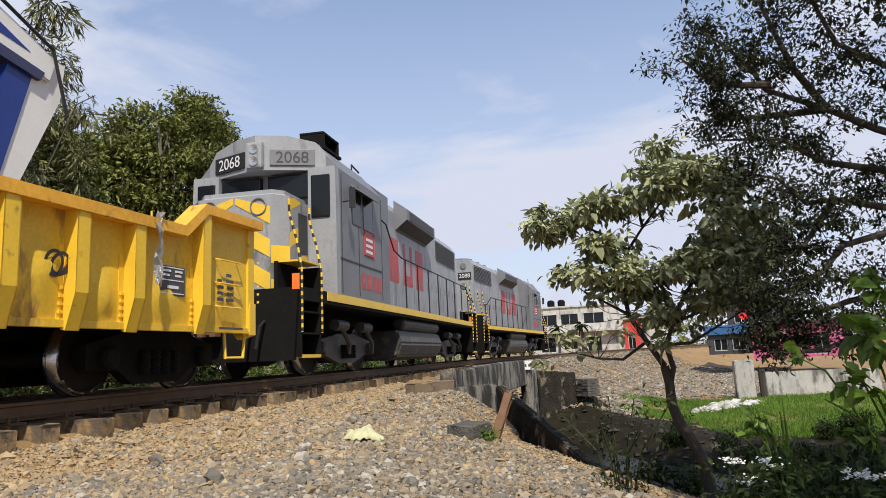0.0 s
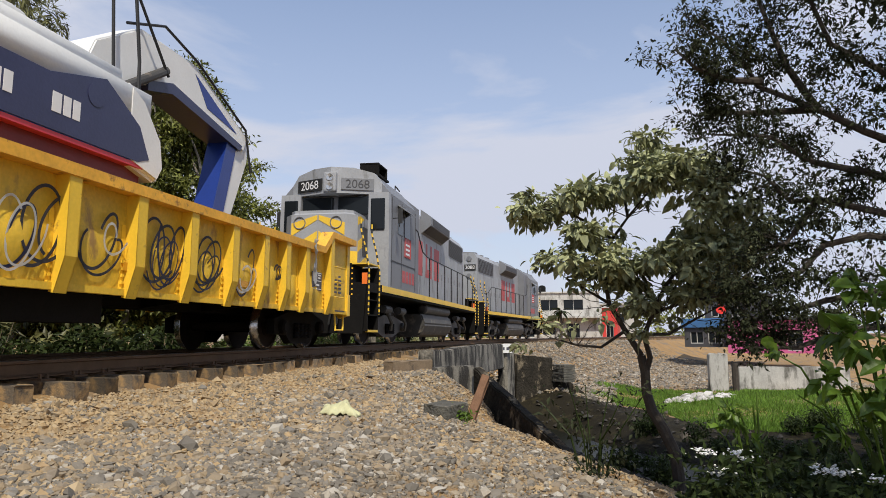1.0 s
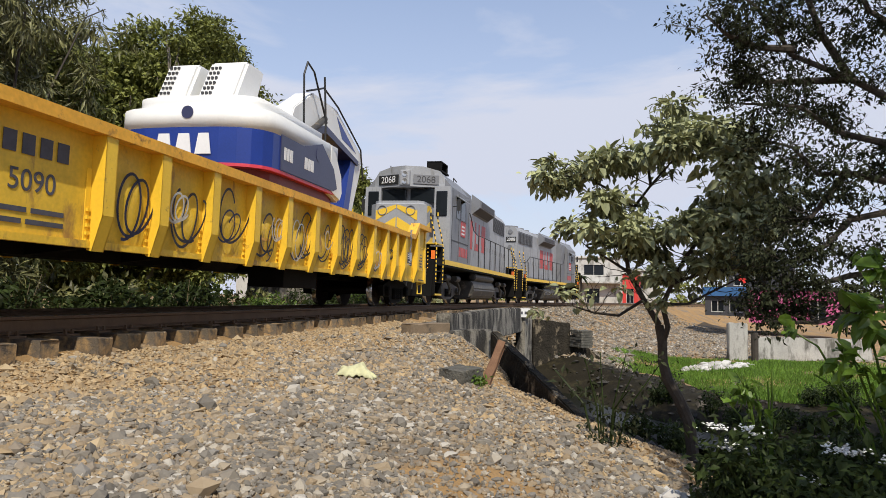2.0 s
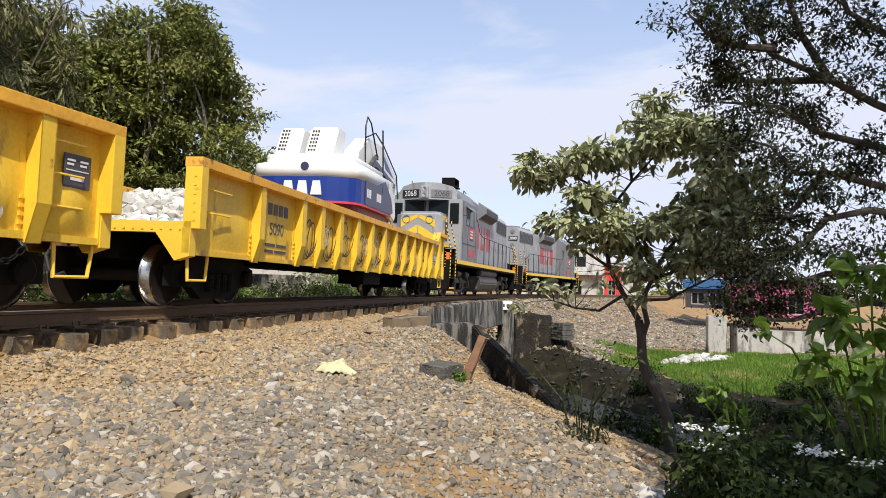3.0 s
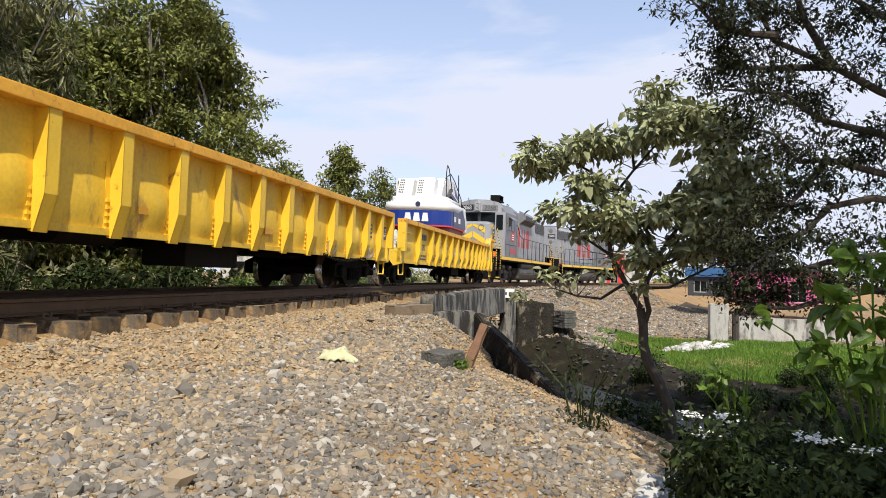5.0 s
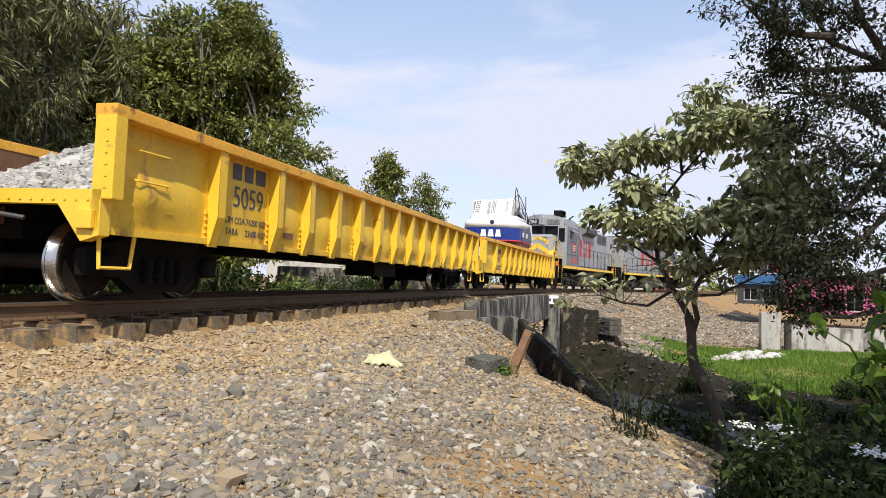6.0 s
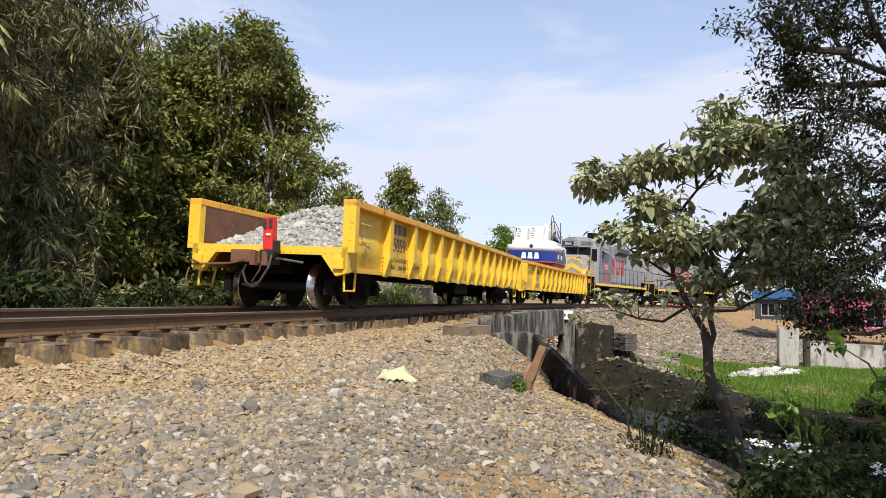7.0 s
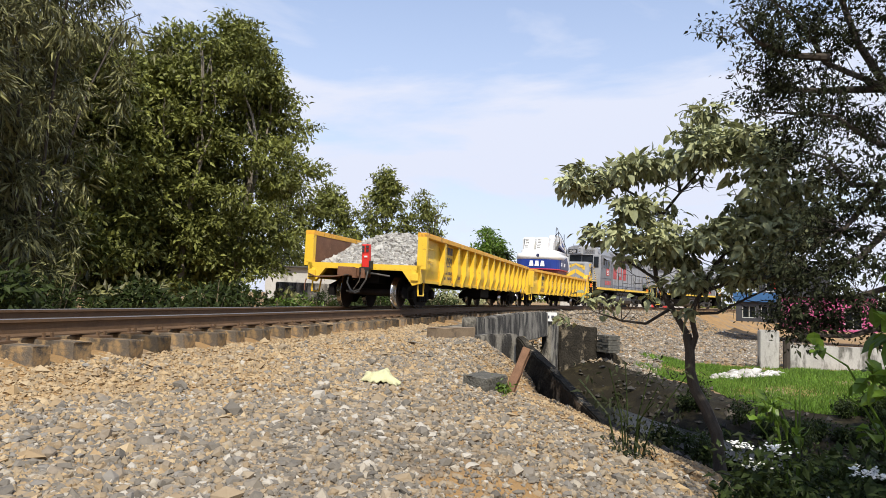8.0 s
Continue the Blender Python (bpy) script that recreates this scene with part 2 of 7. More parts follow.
M_DARKWALL = mat("dark_wall", (0.05, 0.05, 0.055), 0.7, var=0.2)


# ---- mesh tools ----
def mesh_ob(name, bm, material, parent=None, smooth=False):
    me = bpy.data.meshes.new(name)
    bm.normal_update()
    bm.to_mesh(me)
    bm.free()
    me.materials.append(material)
    if smooth:
        me.polygons.foreach_set("use_smooth", [True] * len(me.polygons))
    ob = new(name, me)
    ob.parent = parent
    return ob


def part(name, bm, material, parent, label="", smooth=False):
    ob = mesh_ob(name, bm, material, parent, smooth)
    return tagged(ob, label) if label else ob


def thing(name, label, category, group="", kind=""):
    """An Empty at the base of a thing made of parts."""
    return tagged(new(name), label, category, group, kind)


def box(bm, x0, x1, y0, y1, z0, z1, bev=0.0):
    vs = [bm.verts.new((x, y, z)) for z in (z0, z1) for x, y in ((x0, y0), (x1, y0), (x1, y1), (x0, y1))]
    fs = [bm.faces.new([vs[i] for i in q]) for q in ((3, 2, 1, 0), (4, 5, 6, 7), (0, 1, 5, 4), (1, 2, 6, 5), (2, 3, 7, 6), (3, 0, 4, 7))]
    if bev:
        bmesh.ops.bevel(bm, geom=list({e for f in fs for e in f.edges}), offset=bev, segments=2, profile=0.7, affect="EDGES")
    return bm


def prism(bm, poly, axis, a, b):
    """Sweep a polygon along an axis: x: poly holds (y, z); y: (x, z); z: (x, y)."""
    def at(p, h):
        return (h, *p) if axis == "x" else (p[0], h, p[1]) if axis == "y" else (*p, h)
    v0, v1 = [bm.verts.new(at(p, a)) for p in poly], [bm.verts.new(at(p, b)) for p in poly]
    bm.faces.new(v0[::-1]), bm.faces.new(v1)
    for i in range(len(poly)):
        j = (i + 1) % len(poly)
        bm.faces.new((v0[i], v0[j], v1[j], v1[i]))
    bmesh.ops.recalc_face_normals(bm, faces=bm.faces[:])
    return bm


def rod(bm, points, r, seg=6, r_end=None):
    """A round bar through points, tapering to r_end."""
    pts = [Vector(p) for p in points]
    rings = []
    for i, p in enumerate(pts):
        d = (pts[min(i + 1, len(pts) - 1)] - pts[max(i - 1, 0)]).normalized()
        u = d.orthogonal().normalized()
        w = d.cross(u)
        rad = r if r_end is None else r + (r_end - r) * i / (len(pts) - 1)
        rings.append([bm.verts.new(p + (u * math.cos(k * math.tau / seg) + w * math.sin(k * math.tau / seg)) * rad) for k in range(seg)])
    for a, b in zip(rings, rings[1:]):
        # keep neighbouring rings from twisting
        best = min(range(seg), key=lambda o: sum((a[k].co - b[(k + o) % seg].co).length for k in range(seg)))
        for k in range(seg):
            bm.faces.new((a[k], a[(k + 1) % seg], b[(k + 1 + best) % seg], b[(k + best) % seg]))
    bm.faces.new(rings[0][::-1]), bm.faces.new(rings[-1])
    return bm


def lathe(bm, profile, axis="x", centre=(0, 0, 0), seg=24):
    """Turn a profile of (along, radius) about an axis."""
    c = Vector(centre)
    rings = []
    for a, r in profile:
        ring = []
        for k in range(seg):
            u, w = r * math.cos(k * math.tau / seg), r * math.sin(k * math.tau / seg)
            ring.append(bm.verts.new(c + Vector((a, u, w) if axis == "x" else (u, a, w) if axis == "y" else (u, w, a))))
        rings.append(ring)
    for a, b in zip(rings, rings[1:]):
        for k in range(seg):
            bm.faces.new((a[k], a[(k + 1) % seg], b[(k + 1) % seg], b[k]))
    bm.faces.new(rings[0]), bm.faces.new(rings[-1])
    bmesh.ops.recalc_face_normals(bm, faces=bm.faces[:])
    return bm


def lettering(name, text, size, m, material, parent, label=""):
    """Built-in font as a flat mesh; m places it, letters read along its x, upright along its y."""
    cu = bpy.data.curves.new(name, "FONT")
    cu.body, cu.size, cu.align_x, cu.align_y, cu.extrude = text, size, "CENTER", "CENTER", 0.002
    tmp = bpy.data.objects.new(name, cu)
    me = bpy.data.meshes.new_from_object(tmp)
    bpy.data.objects.remove(tmp)
    me.name = name
    me.materials.append(material)
    ob = new(name, me)
    ob.parent, ob.matrix_basis = parent, m
    return tagged(ob, label) if label else ob


def raw(name, verts, faces, material, parent=None, smooth=False):
    me = bpy.data.meshes.new(name)
    me.from_pydata(verts, [], faces)
    me.materials.append(material)
    if smooth:
        me.polygons.foreach_set("use_smooth", [True] * len(me.polygons))
    ob = new(name, me)
    ob.parent = parent
    return ob


# ---- the line of the track: heading from curvature, length s along it ----
D_TRACK, CANT = 6.43, 0.016
K_AT, K_VAL = (-40, 0, 20, 40, 60, 90, 140), (-0.0012, -0.0076, 0.0028, 0.0072, 0.0095, 0.0115, 0.0134)
S = np.linspace(-60, 220, 2801)
curv = np.interp(S, K_AT, K_VAL)
TH = np.concatenate([[0], np.cumsum((curv[1:] + curv[:-1]) / 2 * 0.1)])
TH -= np.interp(0, S, TH)
TX = np.concatenate([[0], np.cumsum((np.sin(TH)[1:] + np.sin(TH)[:-1]) / 2 * 0.1)])
TY = np.concatenate([[0], np.cumsum((np.cos(TH)[1:] + np.cos(TH)[:-1]) / 2 * 0.1)])
TX -= np.interp(0, S, TX) + D_TRACK
TY -= np.interp(0, S, TY)


def on_track(s, off=0.0, z=0.0):
    """World place at length s, off metres to the right of the centre line, z over the rail heads (canted)."""
    th, x, y = (float(np.interp(s, S, a)) for a in (TH, TX, TY))
    o, h = off * math.cos(CANT) + z * math.sin(CANT), z * math.cos(CANT) - off * math.sin(CANT)
    return Vector((x + math.cos(th) * o, y - math.sin(th) * o, h))


def track_pose(s):
    th = float(np.interp(s, S, TH))
    return Matrix.Translation(on_track(s)) @ Matrix.Rotation(-th, 4, "Z") @ Matrix.Rotation(CANT, 4, "Y")


def vehicle_pose(s, length, bogie):
    a, b = on_track(s + bogie), on_track(s + length - bogie)
    th = math.atan2(b.x - a.x, b.y - a.y)
    m = Matrix.Rotation(-th, 4, "Z") @ Matrix.Rotation(CANT, 4, "Y")
    return Matrix.Translation(a) @ m @ Matrix.Translation((0, -bogie, 0))


# ---- ground ----
CREEK = [(-40.0, 46.0), (-12.0, 26.5), (-6.0, 24.2), (-2.6, 23.6), (-0.6, 20.0), (2.2, 16.6), (7.0, 12.5), (14.0, 8.0), (40.0, 0.0)]


def creek_dist(x, y):
    d = np.full(np.shape(x), 1e9)
    for (ax, ay), (bx, by) in zip(CREEK, CREEK[1:]):
        ux, uy = bx - ax, by - ay
        t = np.clip(((x - ax) * ux + (y - ay) * uy) / (ux * ux + uy * uy), 0, 1)
        d = np.minimum(d, np.hypot(x - ax - t * ux, y - ay - t * uy))
    return d


def track_offset(x, y):
    """Length and signed offset to the right of the centre line."""
    idx = np.arange(0, len(S), 10)
    flat_x, flat_y = np.ravel(x), np.ravel(y)
    out_s, out_o = np.empty(flat_x.shape), np.empty(flat_x.shape)
    for i in range(0, len(flat_x), 4000):
        dx, dy = flat_x[i:i + 4000, None] - TX[idx], flat_y[i:i + 4000, None] - TY[idx]
        j = np.argmin(dx * dx + dy * dy, axis=1)
        k = idx[j]
        r = np.arange(len(j))
        out_s[i:i + 4000] = S[k]
        out_o[i:i + 4000] = dx[r, j] * np.cos(TH[k]) - dy[r, j] * np.sin(TH[k])
    return out_s.reshape(np.shape(x)), out_o.reshape(np.shape(x))


def wave(x, y, f, seed):
    return np.sin(x * f + seed) * np.cos(y * f * 1.13 + seed * 1.7) + 0.5 * np.sin(x * f * 2.3 - y * f * 1.9 + seed * 3)


def ground_z(x, y):
    x, y = np.asarray(x, float), np.asarray(y, float)
    s, o = track_offset(x, y)
    near = np.interp(o + np.clip(y - 8, 0, 8) * 0.45 * np.clip((o - 3.7) / 0.8, 0, 1), (0, 1.1, 1.5, 3.2, 4.3, 5.2, 6.4, 7.6, 9.5, 12, 40), (-0.32, -0.34, -0.45, -0.62, -0.72, -0.92, -1.28, -1.7, -2.35, -3.2, -3.2))
    far = np.interp(o, (0, 1.1, 1.6, 2.6, 6.0, 9.0, 40), (-0.30, -0.30, -0.38, -0.5, -2.1, -2.6, -2.4))
    flat = np.clip((y - 9) / 4, 0, 1) * np.clip((3.9 - o) / 0.35, 0, 1) * np.clip((o - 1.6) / 0.6, 0, 1)
    near = near * (1 - flat) - 0.47 * flat
    b = np.clip((y - 17) / 6, 0, 1)
    right = near * (1 - b) + far * b
    left = np.interp(-o, (0, 1.1, 1.6, 4, 8, 40), (-0.30, -0.30, -0.42, -0.75, -0.6, -0.2))
    z = np.where(o >= 0, right, left)
    c = creek_dist(x, y)
    cut = -3.15 + np.maximum(0, c - 1.1) * np.interp(c, (1, 4, 8), (0.6, 0.5, 0.5))
    z = np.where(o > 1.6, np.minimum(z, cut), z)
    out = np.clip((np.abs(o) - 1.6) / 2, 0, 1)
    z = z + out * (0.035 * wave(x, y, 1.3, 1.0) + 0.012 * wave(x, y, 5.1, 2.0))
    return np.where((s > 150) | (s < -50), -0.6, z)


def rim_x(y):
    """Where the near gravel slope breaks off towards the creek."""
    return np.interp(y, (3, 5, 8, 12, 13.5, 16, 17), (1.9, 1.2, 0.45, -0.55, -0.95, -3.0, -9))


def grid_axis(stops):
    vals = []
    for a, b, step in stops:
        vals += list(np.arange(a, b, step))
    return np.array(vals + [stops[-1][1]])


gx = grid_axis([(-2500, -300, 550), (-300, -40, 40), (-40, -14, 2), (-14, -6.5, 0.5), (-6.5, 3, 0.14), (3, 10, 0.25), (10, 12, 0.5), (12, 40, 2), (40, 300, 40), (300, 2500, 550)])
gy = grid_axis([(-2500, -300, 550), (-300, -40, 40), (-40, -4, 3), (-4, 1, 0.5), (1, 17, 0.16), (17, 30, 0.2), (30, 40, 0.5), (40, 130, 3), (130, 330, 40), (330, 2630, 575)])
GX, GY = np.meshgrid(gx, gy)
GZ = ground_z(GX, GY)
nx, ny = len(gx), len(gy)
idx = np.arange(nx * ny).reshape(ny, nx)
quads = np.stack([idx[:-1, :-1], idx[:-1, 1:], idx[1:, 1:], idx[1:, :-1]], -1).reshape(-1, 4)
ground = raw("ground", np.stack([GX, GY, GZ], -1).reshape(-1, 3).tolist(), quads.tolist(), M_SOIL, smooth=True)
# wet mud along the creek, darkened for its shade, takes the second material
ground.data.materials.append(M_SHADEMUD)
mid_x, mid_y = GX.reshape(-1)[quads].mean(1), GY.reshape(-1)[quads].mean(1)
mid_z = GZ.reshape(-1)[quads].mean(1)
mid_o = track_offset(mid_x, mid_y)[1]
# mask also spreads the dark colour over the shaded bank
shaded_mud = (creek_dist(mid_x, mid_y) - np.where((mid_y < 24) & (mid_x > 1), 3.0, 0.0) + 0.5 * wave(mid_x, mid_y, 1.7, 4.0) + 0.25 * wave(mid_x, mid_y, 6.0, 2.0) < 4.9) & (mid_o > 1.8) & (mid_x > rim_x(mid_y) + 0.35) & (mid_z < -1.35 + 0.15 * wave(mid_x, mid_y, 3.0, 1.0))
ground.data.polygons.foreach_set("material_index", shaded_mud.astype(np.int32))
tagged(ground, "sandy brown soil and gravel beside the railway", "ground", kind="structure")

bm = bmesh.new()
for (ax, ay), (bx, by) in zip(CREEK[1:], CREEK[2:]):
    d = Vector((bx - ax, by - ay, 0)).normalized()
    n = Vector((-d.y, d.x, 0)) * 0.75
    a, b = Vector((ax, ay, -2.95)) - d * 0.6, Vector((bx, by, -2.95)) + d * 0.6
    bm.faces.new([bm.verts.new(p) for p in (a - n, b - n, b + n, a + n)])
bmesh.ops.recalc_face_normals(bm, faces=bm.faces[:])
for k, f in enumerate(bm.faces):
    for v in f.verts:
        v.co.z += 0.004 * k
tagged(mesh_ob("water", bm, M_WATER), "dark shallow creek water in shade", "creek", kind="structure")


# ---- rails and sleepers ----
def rail_strip(name, off, material, profile, s0=-40, s1=150):
    prof = [(x, z) for x, z in profile]
    ss_ = np.arange(s0, s1 + 0.1, 1.0)
    verts, faces = [], []
    for s in ss_:
        verts += [tuple(on_track(float(s), off + x, z)) for x, z in prof]
    n = len(prof)
    for i in range(len(ss_) - 1):
        for k in range(n):
            j = (k + 1) % n
            faces.append((i * n + k, i * n + j, (i + 1) * n + j, (i + 1) * n + k))
    return raw(name, verts, faces, material)


FOOT = [(-0.07, -0.172), (0.07, -0.172), (0.07, -0.16), (0.012, -0.14), (0.01, -0.045), (0.034, -0.035), (0.034, -0.006), (-0.034, -0.006), (-0.034, -0.035), (-0.01, -0.045), (-0.012, -0.14), (-0.07, -0.16)]
HEAD = [(-0.033, -0.006), (0.033, -0.006), (0.028, 0.0), (-0.028, 0.0)]
for off in (-0.7525, 0.7525):
    r = tagged(rail_strip("rail", off, M_RAIL, FOOT), "rusty steel rail with a polished head on wooden ties", "rail", "rails of the track", "structure")
    part_head = rail_strip("rail_head", off, M_RAILTOP, HEAD)
    part_head.parent = r


def tie_mesh(w, seed):
    rng = random.Random(seed)
    bm = bmesh.new()
    box(bm, -1.3, 1.3, -w / 2, w / 2, -0.2, 0, 0.012)
    for v in bm.verts:
        v.co.x += rng.uniform(-0.012, 0.012)
        v.co.z += rng.uniform(-0.008, 0.008)
    me = bpy.data.meshes.new("sleeper")
    bm.to_mesh(me)
    bm.free()
    me.materials.append(M_TIE)
    return me


tie_meshes = [tie_mesh(w, i) for i, w in enumerate((0.2, 0.22, 0.24, 0.23, 0.26))]
rng = random.Random(5)
bm = bmesh.new()
box(bm, -0.18, 0.18, -0.1, 0.1, -0.022, 0.0)
for sx in (-0.12, 0.12):
    for sy in (-0.05, 0.05):
        box(bm, sx - 0.012, sx + 0.012, sy - 0.012, sy + 0.012, 0, 0.045)
plate_me = bpy.data.meshes.new("tie_plate")
bm.to_mesh(plate_me)
bm.free()
plate_me.materials.append(M_RAIL)
s = -12.0
while s < 62:
    m = track_pose(s) @ pose(rng.uniform(-0.09, 0.09), 0, -0.194 - rng.uniform(0, 0.012), 0, 0, rng.uniform(-2.2, 2.2))
    t = tagged(new("sleeper", rng.choice(tie_meshes)), "weathered dark wooden railway tie half sunk in ballast", "railway tie", "ties under the track")
    t.matrix_basis = m
    if s < 26:
        for off in (-0.7525, 0.7525):
            p = new("tie_plate", plate_me)
            p.parent, p.matrix_basis = t, pose(off, 0, 0.022)
    s += 0.56 + rng.uniform(-0.06, 0.06)
verts, faces = [], []
while s < 150:
    m = track_pose(s)
    k = len(verts)
    verts += [tuple(m @ Vector((x, y, z))) for z in (-0.39, -0.19) for x, y in ((-1.3, -0.11), (1.3, -0.11), (1.3, 0.11), (-1.3, 0.11))]
    faces += [tuple(k + i for i in q) for q in ((4, 5, 6, 7), (0, 1, 5, 4), (1, 2, 6, 5), (2, 3, 7, 6), (3, 0, 4, 7))]
    s += 0.56
tagged(raw("far_sleepers", verts, faces, M_TIE), "row of weathered ties along the far curve", "railway ties", kind="stuff")


# ---- loose stones ----
PH = (1 + 5 ** 0.5) / 2
ICO_V = np.array([(-1, PH, 0), (1, PH, 0), (-1, -PH, 0), (1, -PH, 0), (0, -1, PH), (0, 1, PH), (0, -1, -PH), (0, 1, -PH), (PH, 0, -1), (PH, 0, 1), (-PH, 0, -1), (-PH, 0, 1)]) / 1.9
ICO_F = np.array([(0, 11, 5), (0, 5, 1), (0, 1, 7), (0, 7, 10), (0, 10, 11), (1, 5, 9), (5, 11, 4), (11, 10, 2), (10, 7, 6), (7, 1, 8), (3, 9, 4), (3, 4, 2), (3, 2, 6), (3, 6, 8), (3, 8, 9), (4, 9, 5), (2, 4, 11), (6, 2, 10), (8, 6, 7), (9, 8, 1)])
OCT_V = np.array([(1, 0, 0), (-1, 0, 0), (0, 1, 0), (0, -1, 0), (0, 0, 1), (0, 0, -1)], float)
OCT_F = np.array([(0, 2, 4), (2, 1, 4), (1, 3, 4), (3, 0, 4), (2, 0, 5), (1, 2, 5), (3, 1, 5), (0, 3, 5)])


def stone_field(name, xyz, sizes, material, seed, flat=0.6, base=(ICO_V, ICO_F)):
    """Angular stones at given places: a jittered solid for each, turned at random."""
    g = np.random.default_rng(seed)
    V, F = base
    n, nv = len(xyz), len(V)
    v = V[None] * (1 + g.uniform(-0.4, 0.4, (n, nv, 1)))
    v = v * np.stack([g.uniform(0.7, 1.3, n), g.uniform(0.6, 1.1, n), flat * g.uniform(0.6, 1.2, n)], -1)[:, None]
    a, b = g.uniform(0, math.tau, n), g.normal(0, 0.45, n)
    ca, sa, cb, sb = np.cos(a), np.sin(a), np.cos(b), np.sin(b)
    y, z = v[..., 1] * cb[:, None] - v[..., 2] * sb[:, None], v[..., 1] * sb[:, None] + v[..., 2] * cb[:, None]
    v = np.stack([v[..., 0] * ca[:, None] - y * sa[:, None], v[..., 0] * sa[:, None] + y * ca[:, None], z], -1)
    v = v * np.asarray(sizes)[:, None, None] + np.asarray(xyz)[:, None]
    f = F[None] + (np.arange(n) * nv)[:, None, None]
    return raw(name, v.reshape(-1, 3), f.reshape(-1, 3), material)


def scatter(n, x0, x1, y0, y1, seed, power=1.0):
    g = np.random.default_rng(seed)
    return g.uniform(x0, x1, n), y0 + (y1 - y0) * g.uniform(0, 1, n) ** power


def lay_stones(name, label, n, x0, x1, y0, y1, size, seed, material, power=1.0, keep=None, base=(ICO_V, ICO_F), sink=0.3):
    x, y = scatter(n, x0, x1, y0, y1, seed, power)
    s, o = track_offset(x, y)
    ok = (o > 1.3) | (o < -1.3)
    if keep is not None:
        ok &= keep(x, y, s, o)
    x, y = x[ok], y[ok]
    g = np.random.default_rng(seed + 1)
    sz = size * np.exp(g.normal(0, 0.4, len(x)))
    z = ground_z(x, y) + sz * sink
    return tagged(stone_field(name, np.stack([x, y, z], -1), sz, material, seed + 2, flat=0.75, base=base), label, "gravel", kind="stuff")


# ---- bridge over the creek ----
def tapered_wall(name, label, a, b, za0, za1, zb0, zb1, thick, material, parent=None, cuts=6):
    """A wall from a to b whose top runs from za1 to zb1 and whose foot from za0 to zb0; roughened top edge."""
    g = random.Random(name)
    a, b = Vector((*a, 0)), Vector((*b, 0))
    d = (b - a).normalized()
    n = Vector((-d.y, d.x, 0)) * thick / 2
    bm = bmesh.new()
    rows = []
    for i in range(cuts + 1):
        t = i / cuts
        p = a.lerp(b, t)
        lo, hi = za0 + (zb0 - za0) * t, za1 + (zb1 - za1) * t
        j = g.uniform(-0.025, 0.025)
        rows.append([bm.verts.new(q) for q in (p - n + Vector((0, 0, lo)), p + n + Vector((0, 0, lo)), p + n + Vector((0, 0, hi + j)), p - n + Vector((0, 0, hi + j + g.uniform(-0.02, 0.02))))])
    for r, q in zip(rows, rows[1:]):
        for k in range(4):
            bm.faces.new((r[k], r[(k + 1) % 4], q[(k + 1) % 4], q[k]))
    bm.faces.new(rows[0]), bm.faces.new(rows[-1][::-1])
    bmesh.ops.recalc_face_normals(bm, faces=bm.faces[:])
    edges = [e for e in bm.edges if e.calc_face_angle(0) > 0.6]
    bmesh.ops.bevel(bm, geom=edges, offset=0.03, segments=2, affect="EDGES")
    ob = mesh_ob(name, bm, material, parent)
    return tagged(ob, label) if label else ob


bridge = thing("railway_bridge", "small weathered concrete railway bridge over a creek", "bridge", kind="structure")
tapered_wall("parapet", "stained concrete kerb wall beside the track", (-4.15, 15.3), (-4.05, 25.4), -0.95, -0.13, -0.95, -0.06, 0.34, M_CONC, bridge)
tapered_wall("ledge", "", (-4.35, 13.2), (-3.35, 16.4), -1.1, -0.46, -1.2, -0.5, 0.3, M_CONC, bridge)
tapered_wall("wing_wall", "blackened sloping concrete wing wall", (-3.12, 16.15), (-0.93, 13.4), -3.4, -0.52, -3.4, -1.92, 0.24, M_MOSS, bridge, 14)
tapered_wall("pier", "pale concrete end pier with a painted plate", (-3.95, 25.4), (-3.8, 26.3), -3.3, -0.1, -3.3, -0.1, 0.36, M_CONC, bridge)
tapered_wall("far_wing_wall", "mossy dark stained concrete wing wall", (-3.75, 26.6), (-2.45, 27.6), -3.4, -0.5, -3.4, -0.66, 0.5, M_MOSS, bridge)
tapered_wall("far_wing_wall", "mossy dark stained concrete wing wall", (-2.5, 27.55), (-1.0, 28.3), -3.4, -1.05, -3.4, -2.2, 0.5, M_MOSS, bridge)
bm = bmesh.new()
box(bm, -5.9, -4.2, 15.5, 26.0, -1.0, -0.46)
part("bridge_deck", bm, M_CONC, bridge)
bm = bmesh.new()
box(bm, -0.02, 0.02, -0.3, 0.3, -0.16, 0.16, 0.008)
p = part("plate", bm, M_WHITE, bridge, "white painted number plate")
p.matrix_basis = pose(-3.83, 25.25, -0.26, 0, 0, -52)
bm = bmesh.new()
for y0, w in ((-0.12, 0.1), (0.06, 0.12), (0.24, 0.1)):
    box(bm, 0.0, 0.006, y0, y0 + w, -0.02, 0.08)
q = part("marking", bm, M_DARKTXT, bridge)
q.matrix_basis = pose(-3.83, 25.25, -0.29, 0, 0, -52) @ pose(0.022, 0, 0)
g = random.Random(9)
bm = bmesh.new()
for row in range(7):
    y = -0.5
    while y < 0.45:
        w = g.uniform(0.18, 0.34)
        box(bm, -0.42 + g.uniform(-0.04, 0.04), 0.42 + g.uniform(-0.04, 0.04), y, min(y + w, 0.55), row * 0.13, row * 0.13 + 0.115, 0.02)
        y += w + 0.01
stack = tagged(mesh_ob("stone_pillar", bm, M_BLOCK), "small dark pillar of dry-stacked flat stones", "stone pillar")
